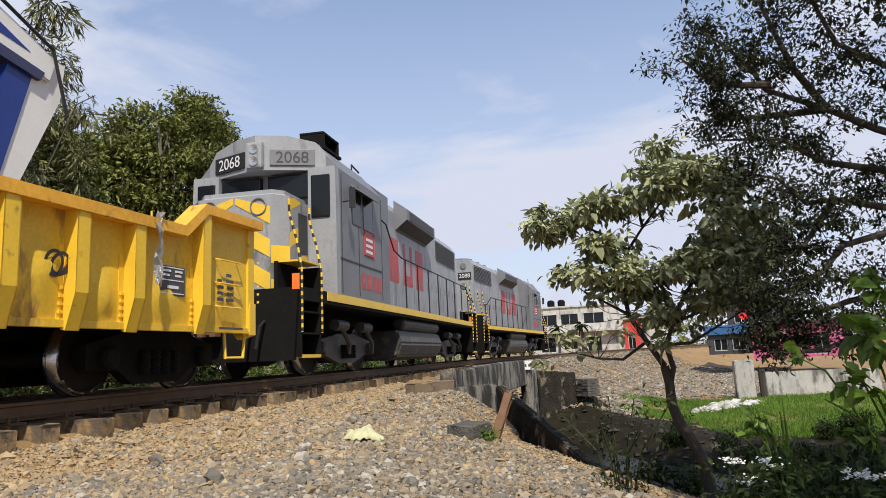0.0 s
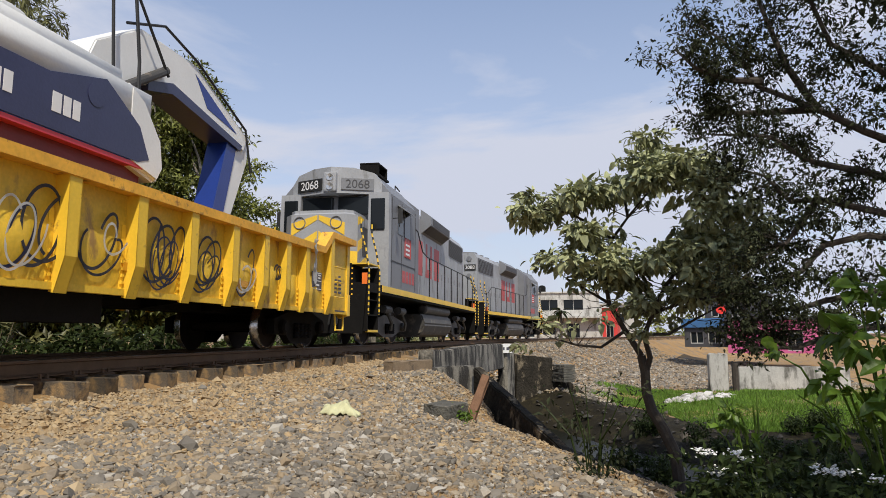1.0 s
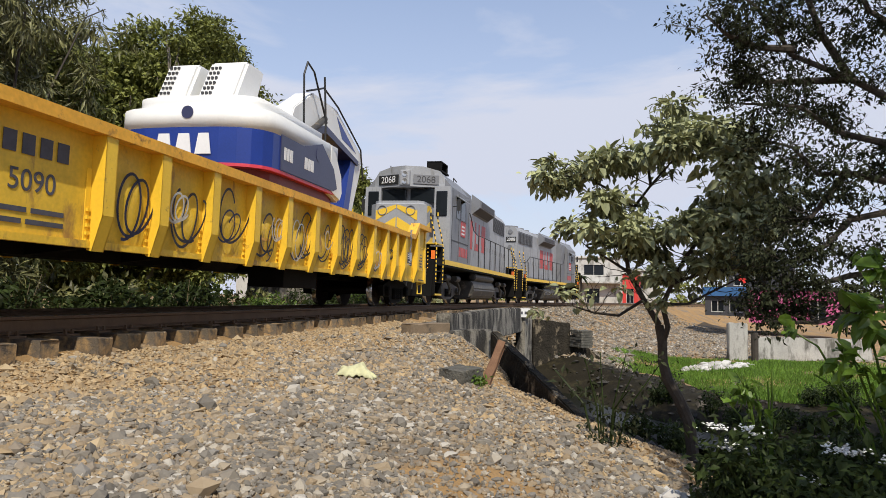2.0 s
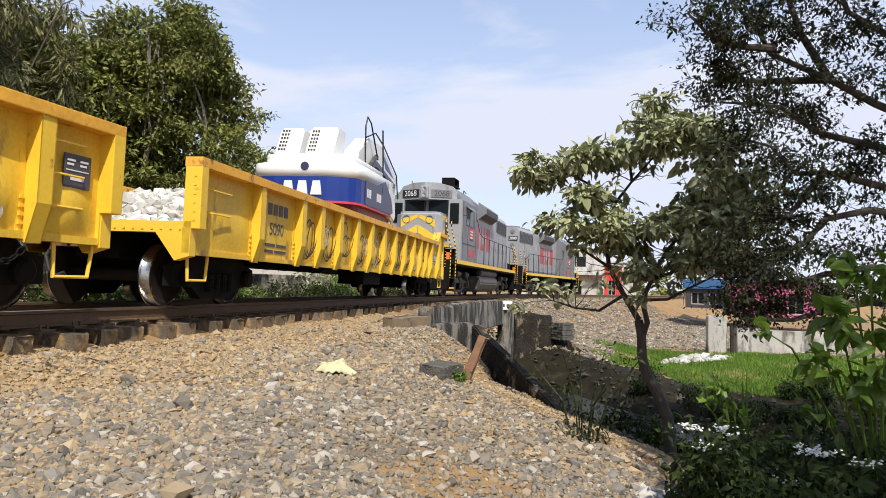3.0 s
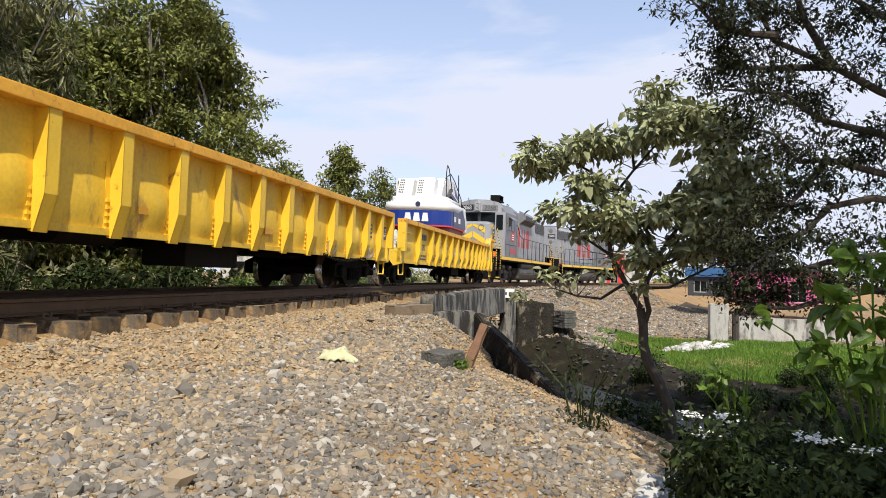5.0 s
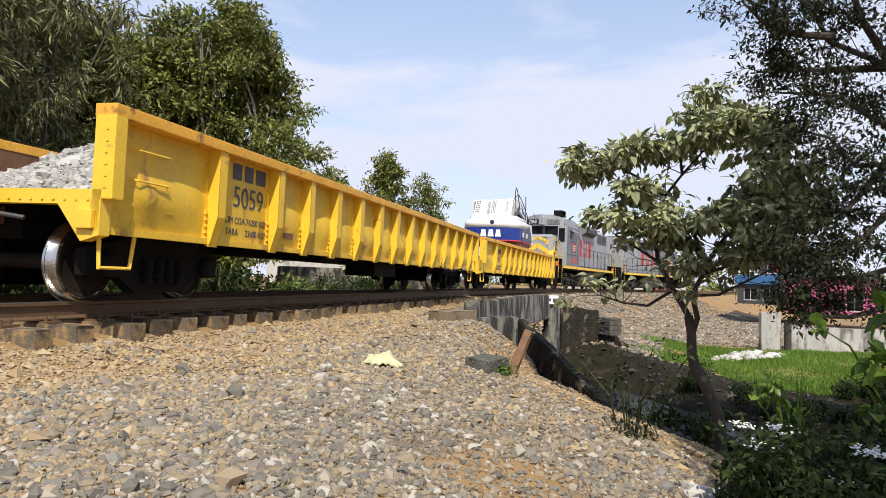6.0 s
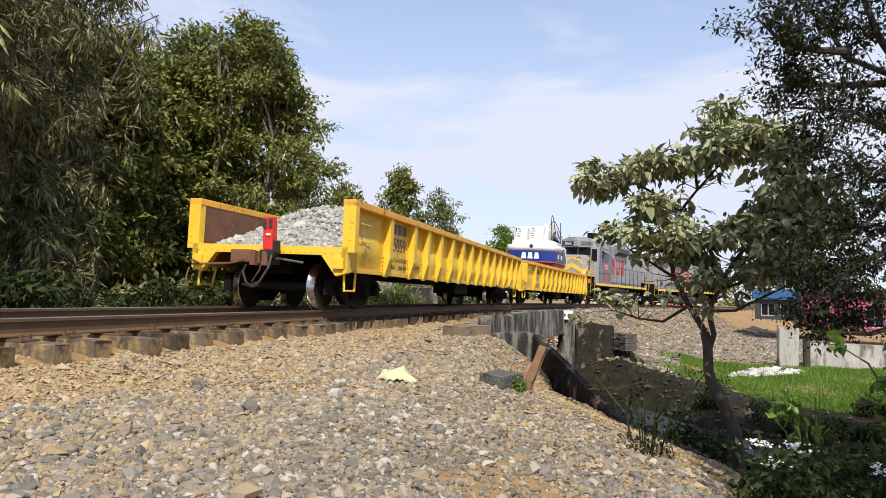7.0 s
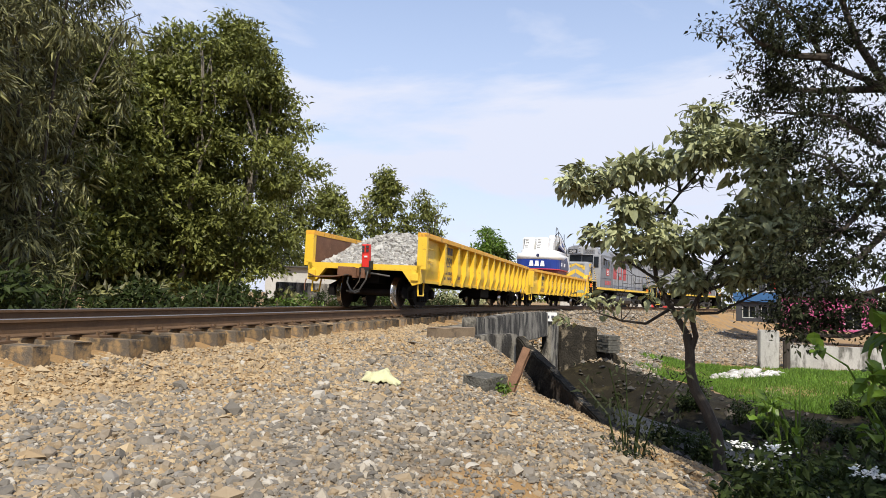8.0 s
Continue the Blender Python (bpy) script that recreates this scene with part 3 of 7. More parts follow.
stack.matrix_basis = pose(-1.86, 27.2, -1.55, 0, 0, 40) @ Matrix.Diagonal((0.62, 0.7, 0.72, 1))

# lumber at the edge of the slope
def timber(name, label, m, lx, ly, lz, material=M_TIMBER, seed=1):
    g = random.Random(seed)
    bm = bmesh.new()
    box(bm, -lx / 2, lx / 2, -ly / 2, ly / 2, 0, lz, 0.015)
    bmesh.ops.subdivide_edges(bm, edges=[e for e in bm.edges if e.calc_length() > 0.3], cuts=3)
    for v in bm.verts:
        v.co += Vector((g.uniform(-1, 1), g.uniform(-1, 1), g.uniform(-1, 1))) * 0.01
    ob = tagged(mesh_ob(name, bm, material), label, "timber")
    ob.matrix_basis = m
    return ob


def gz(x, y):
    return float(ground_z(np.array([x]), np.array([y]))[0])


timber("timber", "cut length of old railway tie lying on gravel", pose(-3.95, 13.3, gz(-3.95, 13.3) - 0.02, 0, 0, -28), 0.26, 1.1, 0.22, seed=2)
timber("concrete_block", "rough grey block half buried at the slope edge", pose(-2.1, 8.6, gz(-2.1, 8.6) - 0.08, 0, 4, -14), 0.34, 0.55, 0.26, M_BLOCK, 3)
timber("wooden_post", "leaning brown weathered wooden post on the slope", pose(-1.98, 9.35, gz(-1.98, 9.35) - 0.1, -38, 14, 0), 0.11, 0.14, 0.85, mat("rusty_post", (0.17, 0.09, 0.05), 0.9, var=0.3, scale=6, fine=40, bump=0.5), 4)

# cloth on the stones
bm = bmesh.new()
bmesh.ops.create_grid(bm, x_segments=26, y_segments=14, size=0.5)
for v in bm.verts:
    x, y = v.co.x, v.co.y
    r = 1 + 0.08 * math.sin(3 * math.atan2(y, x) + 1) + 0.05 * math.sin(7 * math.atan2(y, x))
    e = max(abs(x), abs(y)) * 2
    v.co.x, v.co.y = x * 0.72 * r, y * 0.42 * r
    v.co.z = 0.11 * (1 - e ** 2) * (0.8 + 0.35 * math.sin(9 * x + 3 * y)) + 0.05 * noise.noise((x * 6, y * 6, 1)) + 0.025
    if x > 0.35:
        v.co.x += (x - 0.35) * 0.5
        v.co.y -= (x - 0.35) * 0.8
cloth = tagged(mesh_ob("cloth", bm, M_CLOTH, smooth=True), "crumpled pale yellow cloth lying on the gravel", "cloth")
cloth.modifiers.new("thickness", "SOLIDIFY").thickness = 0.012
cloth.matrix_basis = pose(-2.95, 7.2, gz(-2.95, 7.2) + 0.015, 4, 6, 15) @ Matrix.Diagonal((0.5, 0.62, 1.1, 1))


# ---- train ----
def wheelset(parent, y, r, material_tread=True):
    """An axle with two flanged wheels, turning about its own middle."""
    bm = bmesh.new()
    for sgn in (-1, 1):
        prof = [(0.665, 0.1), (0.672, r * 0.55), (0.668, r * 0.82), (0.66, r + 0.026), (0.69, r + 0.026), (0.70, r + 0.002), (0.80, r - 0.004), (0.80, r * 0.86), (0.775, r * 0.8), (0.765, r * 0.4), (0.80, 0.16), (0.80, 0.1)]
        lathe(bm, [(sgn * a, q) for a, q in prof], "x", seg=36)
    lathe(bm, [(-1.0, 0.07), (-0.8, 0.08), (0.8, 0.08), (1.0, 0.07)], "x", seg=14)
    w = part("wheelset", bm, M_WHEEL, parent, smooth=False)
    w.matrix_basis = pose(0, y, r)
    for sgn in (-1, 1):
        bm = bmesh.new()
        lathe(bm, [(sgn * 0.662, r + 0.0275), (sgn * 0.688, r + 0.0275), (sgn * 0.702, r + 0.005), (sgn * 0.80, r - 0.001), (sgn * 0.80, r * 0.9)], "x", seg=36)
        for f in [f for f in bm.faces if len(f.verts) > 4]:
            bm.faces.remove(f)
        part("tread", bm, M_STEEL, w, "polished steel wheel tread", smooth=True)
    return w


def bogie(parent, yc, r, base, loco=False):
    out = []
    for dy in (-base / 2, base / 2):
        out.append((wheelset(parent, yc + dy, r), yc + dy, r))
    for sgn in (-1, 1):
        bm = bmesh.new()
        h = r
        poly = [(yc - base / 2 - 0.28, h - 0.12), (yc - base / 2 + 0.2, h - 0.14), (yc - 0.42, h - 0.30), (yc + 0.42, h - 0.30), (yc + base / 2 - 0.2, h - 0.14), (yc + base / 2 + 0.28, h - 0.12), (yc + base / 2 + 0.28, h + 0.14), (yc + 0.5, h + 0.30), (yc - 0.5, h + 0.30), (yc - base / 2 - 0.28, h + 0.14)]
        prism(bm, poly, "x", sgn * 0.92, sgn * 1.06)
        part("side_frame", bm, M_BLACK if not loco else M_GREYSTEEL, parent)
        for k in range(4):
            bm = bmesh.new()
            lathe(bm, [(h - 0.2 + j * 0.0275, 0.055 if j % 2 == 0 else 0.07) for j in range(11)], "z", (sgn * 1.1, yc - 0.27 + k * 0.18, 0), 8)
            part("spring", bm, M_BLACK, parent)
        for dy in (-base / 2, base / 2):
            bm = bmesh.new()
            lathe(bm, [(sgn * 1.0, 0.13), (sgn * 1.14, 0.13), (sgn * 1.17, 0.09)], "x", (0, yc + dy, h), 12)
            part("axle_box", bm, M_GREYSTEEL if loco else M_BLACK, parent)
    bm = bmesh.new()
    box(bm, -1.05, 1.05, yc - 0.22, yc + 0.22, h - 0.1, h + 0.24, 0.03)
    box(bm, -0.5, 0.5, yc - 0.3, yc + 0.3, h + 0.24, h + 0.36)
    part("bolster", bm, M_BLACK, parent)
    return out


def coupler(parent, y, sgn, z=0.85):
    bm = bmesh.new()
    box(bm, -0.09, 0.09, min(y - 0.4 * sgn, y + 0.2 * sgn), max(y - 0.4 * sgn, y + 0.2 * sgn), z - 0.09, z + 0.09, 0.02)
    poly = [(-0.2, 0), (0.12, 0), (0.22, 0.12), (0.2, 0.32), (0.08, 0.34), (0.06, 0.16), (-0.08, 0.16), (-0.1, 0.3), (-0.22, 0.3)]
    prism(bm, [(x * 0.8, y + sgn * (0.05 + v * 0.7)) for x, v in poly], "z", z - 0.12, z + 0.12)
    part("coupler", bm, M_RUST, parent, "rusty knuckle coupler")


def dented_panel(name, parent, y0, y1, z0, z1, x, sgn, material, bulge, seed):
    g = random.Random(seed)
    nu, nv = 8, 8
    dents = [(g.uniform(0.2, 0.8), g.uniform(0.15, 0.6), g.uniform(0.12, 0.3), g.uniform(-0.6, 1.0)) for _ in range(3)]
    verts, faces = [], []
    for j in range(nv + 1):
        for i in range(nu + 1):
            u, v = i / nu, j / nv
            edge = min(1, 6 * min(u, 1 - u)) * min(1, 6 * min(v, 1 - v))
            d = bulge * math.sin(math.pi * u) * math.sin(math.pi * min(1, v * 1.5)) * 0.6
            for cu, cv, rr, h in dents:
                d += bulge * h * math.exp(-((u - cu) ** 2 + (v - cv) ** 2) / rr ** 2 * 2)
            verts.append((x + sgn * d * edge, y0 + (y1 - y0) * u, z0 + (z1 - z0) * v))
    n = nu + 1
    for j in range(nv):
        for i in range(nu):
            q = (j * n + i, j * n + i + 1, (j + 1) * n + i + 1, (j + 1) * n + i)
            faces.append(q if sgn > 0 else q[::-1])
    return raw(name, verts, faces, material, parent, smooth=True)


RIBS = [1.85, 3.3] + [4.3 + 1.05 * i for i in range(12)]
CAR_L, CAR_W, CAR_TOP, CAR_SILL, CAR_FLOOR = 16.8, 1.62, 1.90, 0.70, 1.06


def gondola(label, flip_ribs=False, raised_front=False, number="", bars=True, seed=0):
    """Low-sided ribbed gondola; y runs forward from its rear end, z from the rails."""
    root = thing("gondola_wagon", label, "gondola wagon", "wagons of the train")
    L, W, top, sill = CAR_L, CAR_W, CAR_TOP, CAR_SILL
    ribs = RIBS if not flip_ribs else [1.8, 3.4, 4.3, 5.35, 6.45, 7.5, 8.6, 9.65, 10.7, 11.75, 12.7, 13.5, 14.3, 15.5]
    sheet = W - 0.17
    for sgn in (-1, 1):
        # sheets between the ribs
        ys = [0.16] + ribs + [L - 0.16]
        for k, (a, b) in enumerate(zip(ys, ys[1:])):
            hi = top - 0.1
            dented_panel("side_panel", root, a, b, sill, hi, sgn * sheet, sgn, M_YELLOW, 0.004 if (a < 2.2 < b or a < 2.6 < b) else 0.07, seed * 100 + k + (50 if sgn < 0 else 0))
            bm = bmesh.new()
            box(bm, min(sgn * (sheet - 0.06), sgn * (sheet - 0.05)), max(sgn * (sheet - 0.06), sgn * (sheet - 0.05)), a, b, CAR_FLOOR, hi)
            part("inner_lining", bm, M_RUST, root)
        # top chord
        bm = bmesh.new()
        x0, x1 = sorted((sgn * (sheet - 0.07), sgn * W))
        if raised_front:
            rise, y1, y2 = 0.34, L - 1.72, L - 1.3
            poly = [(0, top - 0.12), (y1, top - 0.12), (y2, top + rise - 0.12), (L, top + rise - 0.12), (L, top + rise), (y2 - 0.05, top + rise), (y1 - 0.05, top), (0, top)]
            prism(bm, poly, "x", x0, x1)
        else:
            box(bm, x0, x1, 0, L, top - 0.12, top, 0.012)
        part("top_chord", bm, M_RUSTEDGE, root, "worn rust-edged top rail")
        if raised_front:
            bm = bmesh.new()
            prism(bm, [(L - 1.6, top - 0.11), (L - 0.02, top - 0.11), (L - 0.02, top + 0.23), (L - 1.3, top + 0.23)], "x", sgn * sheet, sgn * (sheet - 0.02))
            part("raised_panel", bm, M_YELLOW, root)
        bm = bmesh.new()
        x0, x1 = sorted((sgn * (sheet - 0.06), sgn * (sheet + 0.035)))
        box(bm, x0, x1, 0.05, L - 0.05, sill - 0.02, sill + 0.05)
        part("side_sill", bm, M_YELLOW, root)
        # ribs: flanged posts that narrow towards the foot
        for k, y in enumerate(ribs):
            t = top - 0.12
            hi = t + (0.34 if raised_front and y > L - 1.5 else 0)
            bm = bmesh.new()
            o = sgn * (W - 0.02)
            i = sgn * (sheet - 0.002)
            for yy in (y - 0.085, y + 0.075):
                prism(bm, [(i, sill - 0.04), (sgn * (sheet + 0.05), sill - 0.05), (o, sill + 0.3), (o, hi), (i, hi)], "y", yy, yy + 0.014)
            fl = [(sgn * (sheet + 0.05), sill - 0.05), (o, sill + 0.3), (o, hi)]
            for (xa, za), (xb, zb) in zip(fl, fl[1:]):
                vs = [bm.verts.new(q) for q in ((xa, y - 0.085, za), (xa, y + 0.089, za), (xb, y + 0.089, zb), (xb, y - 0.085, zb))]
                bm.faces.new(vs if sgn > 0 else vs[::-1])
                vs = [bm.verts.new(q) for q in ((xa - sgn * 0.012, y - 0.085, za), (xa - sgn * 0.012, y + 0.089, za), (xb - sgn * 0.012, y + 0.089, zb), (xb - sgn * 0.012, y - 0.085, zb))]
                bm.faces.new(vs[::-1] if sgn > 0 else vs)
            for row in range(5):
                for dy in (-0.125, 0.13):
                    box(bm, *sorted((i, i + sgn * 0.035)), y + dy - 0.018, y + dy + 0.018, sill + 0.03 + row * 0.075, sill + 0.065 + row * 0.075)
            for dy in (-0.155, 0.09):
                box(bm, *sorted((i, i + sgn * 0.012)), y + dy, y + dy + 0.065, sill, sill + 0.75)
            part("rib", bm, M_YELLOW_RIB, root)
        # end posts
        for y0, y1 in ((0.0, 0.16), (L - 0.16, L)):
            bm = bmesh.new()
            if raised_front and y0 > 1:
                box(bm, *sorted((sgn * (sheet - 0.06), sgn * (sheet + 0.03))), y0, y1, CAR_FLOOR - 0.06, top + 0.22, 0.012)
            else:
                box(bm, *sorted((sgn * (sheet - 0.06), sgn * W)), y0, y1, CAR_FLOOR - 0.06, top - 0.1, 0.012)
            box(bm, *sorted((sgn * (sheet - 0.06), sgn * (sheet + 0.04))), y0, y1, sill, CAR_FLOOR - 0.05)
            for row in range(6):
                box(bm, *sorted((sgn * (W - 0.1), sgn * (W - 0.07))), (y0 - 0.008 if y0 == 0 else y1), (y0 if y0 == 0 else y1 + 0.008), 1.1 + row * 0.11, 1.13 + row * 0.11)
            part("end_post", bm, M_YELLOW_RIB, root)
        # grab irons and a stirrup step by the rear end; grab irons by the front
        for ya, rows in ((0.42, (1.55, 1.25)), (L - 0.95, (1.62, 1.32, 1.02))):
            for z in rows:
                bm = bmesh.new()
                rod(bm, [(sgn * (sheet + 0.01), ya, z), (sgn * (sheet + 0.09), ya + 0.02, z - 0.015), (sgn * (sheet + 0.09), ya + 0.5, z - 0.015), (sgn * (sheet + 0.01), ya + 0.52, z)], 0.012)
                part("grab_iron", bm, M_YBRIGHT, root)
        for ya in (0.12, L - 0.62):
            bm = bmesh.new()
            rod(bm, [(sgn * 1.4, ya, 0.72), (sgn * 1.42, ya, 0.36), (sgn * 1.42, ya + 0.42, 0.36), (sgn * 1.4, ya + 0.5, 0.72)], 0.022)
            part("stirrup_step", bm, M_YBRIGHT, root)
    # floor, end sills, centre sill and cross bearers
    bm = bmesh.new()
    box(bm, -sheet + 0.06, sheet - 0.06, 0.02, L - 0.02, CAR_FLOOR - 0.07, CAR_FLOOR)
    part("floor", bm, M_RUST, root)
    bm = bmesh.new()
    box(bm, -0.32, 0.32, 0.3, L - 0.3, 0.62, CAR_FLOOR - 0.08)
    for y in np.arange(2.2, L - 1.5, 1.55):
        prism(bm, [(-1.4, 0.75), (-0.3, 0.62), (0.3, 0.62), (1.4, 0.75), (1.4, 0.98), (-1.4, 0.98)], "y", float(y), float(y) + 0.12)
    part("underframe", bm, M_BLACK, root)
    for y, sgn in ((0.0, -1), (L, 1)):
        bm = bmesh.new()
        ya, yb = sorted((y, y - sgn * 0.14))
        # plate with drooping corners
        poly = [(-1.5, CAR_FLOOR + 0.03), (-1.5, 0.66), (-1.3, 0.6), (-1.02, 0.95), (1.02, 0.95), (1.3, 0.6), (1.5, 0.66), (1.5, CAR_FLOOR + 0.03)]
        prism(bm, poly, "y", ya, yb)
        for k in range(22):
            box(bm, -1.38 + k * 0.13, -1.355 + k * 0.13, y + sgn * 0.0 - (0.012 if sgn < 0 else 0), y + (0.012 if sgn > 0 else 0), 0.985, 1.01)
        part("end_sill", bm, M_YBRIGHT, root, "yellow riveted end sill")
        coupler(root, y, sgn)
        bm = bmesh.new()
        rod(bm, [(-0.35, y + sgn * 0.05, 0.78), (-0.3, y + sgn * 0.25, 0.6), (-0.15, y + sgn * 0.36, 0.42), (0.0, y + sgn * 0.42, 0.36), (0.1, y + sgn * 0.4, 0.4)], 0.025, 8)
        part("brake_hose", bm, M_RUBBER, root, "black rubber air brake hose")
        bm = bmesh.new()
        rod(bm, [(-1.45, y + sgn * 0.06, 0.72), (-0.6, y + sgn * 0.1, 0.76), (-0.25, y + sgn * 0.3, 0.8)], 0.014)
        part("uncoupling_lever", bm, M_GREYSTEEL, root)
    wheels = bogie(root, 1.5, 0.40, 1.70) + bogie(root, L - 1.5, 0.40, 1.70)
    # brake gear under the floor
    bm = bmesh.new()
    lathe(bm, [(6.2, 0.1), (6.25, 0.2), (7.2, 0.2), (7.25, 0.1)], "y", (0.75, 0, 0.78), 14)
    part("air_reservoir", bm, M_BLACK, root)
    bm = bmesh.new()
    box(bm, 0.55, 1.2, 8.2, 9.6, 0.38, 0.72, 0.03)
    part("gear_box", bm, M_BLACK, root)
    return root, wheels


SIDE = Matrix(((0, 0, 1, 0), (1, 0, 0, 0), (0, 1, 0, 0), (0, 0, 0, 1)))   # letters run forward along y, face +x


def on_side(x, y, z):
    return Matrix.Translation((x, y, z)) @ SIDE


def bars(name, parent, x, y, z, rows, material, label=""):
    """Plain bars in place of writing: rows of (dy0, dy1, dz, height)."""
    bm = bmesh.new()
    for a, b, dz, h in rows:
        box(bm, x, x + 0.004, y + a, y + b, z + dz, z + dz + h)
    return part(name, bm, material, parent, label)


def scrawl(parent, x, y, z, w, h, seed, material, r=0.018):
    """A loose loop of sprayed paint, flat on the sheet."""
    g = random.Random(seed)
    pts = []
    turns = g.choice((0.9, 1.2, 1.9, 2.3))
    n = 64
    ph = g.uniform(0, 6)
    for i in range(n + 1):
        t = i / n
        a = ph + t * turns * math.tau
        pts.append((y + w * (t - 0.5) * 0.5 + 0.36 * w * math.cos(a), z + 0.46 * h * math.sin(a + 0.5 * t) * (1 - 0.25 * t)))
    bm = bmesh.new()
    prev = None
    for (ya, za), (yb, zb) in zip(pts, pts[1:]):
        d = Vector((yb - ya, zb - za)).normalized()
        nrm = Vector((-d.y, d.x)) * r
        cur = prev or [bm.verts.new((x, ya + nrm.x, za + nrm.y)), bm.verts.new((x, ya - nrm.x, za - nrm.y))]
        nxt = [bm.verts.new((x, yb + nrm.x, zb + nrm.y)), bm.verts.new((x, yb - nrm.x, zb - nrm.y))]
        bm.faces.new((cur[0], cur[1], nxt[1], nxt[0]))
        prev = nxt
    bmesh.ops.solidify(bm, geom=bm.faces[:], thickness=0.003)
    part("graffiti", bm, material, parent, "looping sprayed graffiti line")


def heap(parent_root, name, label, x0, x1, y0, y1, base, peak, seed, n, size, material, category="gravel"):
    """A load of crushed stone: an uneven mound covered with stones."""
    g = np.random.default_rng(seed)

    def h(x, y):
        u, v = (x - x0) / (x1 - x0) * 2 - 1, (y - y0) / (y1 - y0)
        ridge = np.clip(v * (y1 - y0) / 1.9, 0, 1) ** 0.8 * np.clip((1 - v) * (y1 - y0) / 2.2, 0, 1) ** 0.8
        return base + (peak - base) * ridge * (1 - 0.5 * np.abs(u) ** 1.7) * (1 + 0.07 * np.sin(y * 1.9 + seed) + 0.05 * np.sin(y * 4.3))
    xs, ys = np.linspace(x0, x1, 15), np.linspace(y0, y1, 70)
    X, Y = np.meshgrid(xs, ys)
    Z = h(X, Y)
    i = np.arange(X.size).reshape(X.shape)
    q = np.stack([i[:-1, :-1], i[:-1, 1:], i[1:, 1:], i[1:, :-1]], -1).reshape(-1, 4)
    root = thing(name, label, category)
    raw("mound", np.stack([X, Y, Z], -1).reshape(-1, 3).tolist(), q.tolist(), material, root)
    x, y = g.uniform(x0, x1, n), y0 + (y1 - y0) * g.uniform(0, 1, n) ** 1.5
    sz = size * np.exp(g.normal(0, 0.3, n))
    st = stone_field("stones", np.stack([x, y, h(x, y) + sz * 0.2], -1), sz, material, seed, 0.8)
    st.parent = root
    tagged(st, "angular grey crushed stones", kind="stuff")
    return root


# last wagon, with its load and the marker on its coupler
wagon_rear, wheels_rear = gondola("yellow ribbed gondola wagon loaded with grey gravel", seed=1)
sx = CAR_W - 0.17 + 0.028
bars("lettering", wagon_rear, sx - 0.021, 2.66, 1.53, [(-0.38, -0.18, 0, 0.2), (-0.1, 0.1, 0, 0.2), (0.18, 0.42, 0, 0.2)], M_DARKTXT, "faded dark painted marks")
lettering("number", "5059", 0.38, on_side(sx - 0.021, 2.68, 1.3), M_DARKTXT, wagon_rear)
lettering("load_limit", "LIM CGA 76200 KGS.", 0.117, on_side(sx - 0.021, 2.68, 1.01), M_DARKTXT, wagon_rear)
lettering("tare", "TARA     23600 KGS.", 0.117, on_side(sx - 0.021, 2.68, 0.865), M_DARKTXT, wagon_rear)
for y, z in ((3.75, 1.0), (3.75, 0.87), (0.95, 0.95), (6.9, 0.95), (10.0, 0.93), (14.4, 0.9)):
    bars("reflector", wagon_rear, sx + 0.02, y, z, [(-0.14, 0.14, 0, 0.085)], M_AMBER if z != 0.87 else M_RUST, "orange reflector strip")
bars("stencil", wagon_rear, sx + 0.03, 15.05, 1.45, [(-0.2, 0.0, 0.0, 0.05), (0.06, 0.24, 0, 0.05), (-0.2, -0.02, -0.09, 0.05), (0.06, 0.24, -0.09, 0.05), (-0.2, 0.0, -0.18, 0.05), (0.05, 0.24, -0.18, 0.05), (-0.2, -0.02, -0.27, 0.05), (0.03, 0.24, -0.27, 0.05)], M_DARKTXT)
bm = bmesh.new()
box(bm, sx + 0.005, sx + 0.02, 16.15, 16.48, 1.2, 1.52)
part("notice_plate", bm, M_DARKTXT, wagon_rear, "black framed notice plate")
bars("notice_bars", wagon_rear, sx + 0.021, 16.31, 1.36, [(-0.13, -0.03, 0.09, 0.02), (-0.13, -0.05, 0.05, 0.02), (0.03, 0.13, 0.09, 0.02), (0.03, 0.11, 0.05, 0.02), (-0.14, 0.14, 0.0, 0.01), (-0.08, 0.08, -0.09, 0.03)], M_WHITETXT)
for k, (y, z, w, h_) in enumerate(((12.8, 0.85, 0.5, 0.3), (15.2, 0.85, 0.8, 0.26))):
    scrawl(wagon_rear, sx + 0.03, y, z, w, h_, 20 + k, M_WHITETXT, 0.03)
def chain(parent, x, pts, step=0.075):
    """Links strung along a line of points, each turned a quarter from its neighbour."""
    k = 0
    for a, b in zip(pts, pts[1:]):
        a, b = Vector((x, *a)), Vector((x, *b))
        d = (b - a).normalized()
        n = max(1, int((b - a).length / step))
        for i in range(n):
            c = a.lerp(b, (i + 0.5) / n)
            side = Vector((1, 0, 0)) if k % 2 else d.cross(Vector((1, 0, 0)))
            bm = bmesh.new()
            rod(bm, [c + d * 0.052 * math.cos(u * math.tau / 10) + side * 0.028 * math.sin(u * math.tau / 10) for u in range(11)], 0.009, 5)
            part("chain_link", bm, M_BLACK, parent)
            k += 1


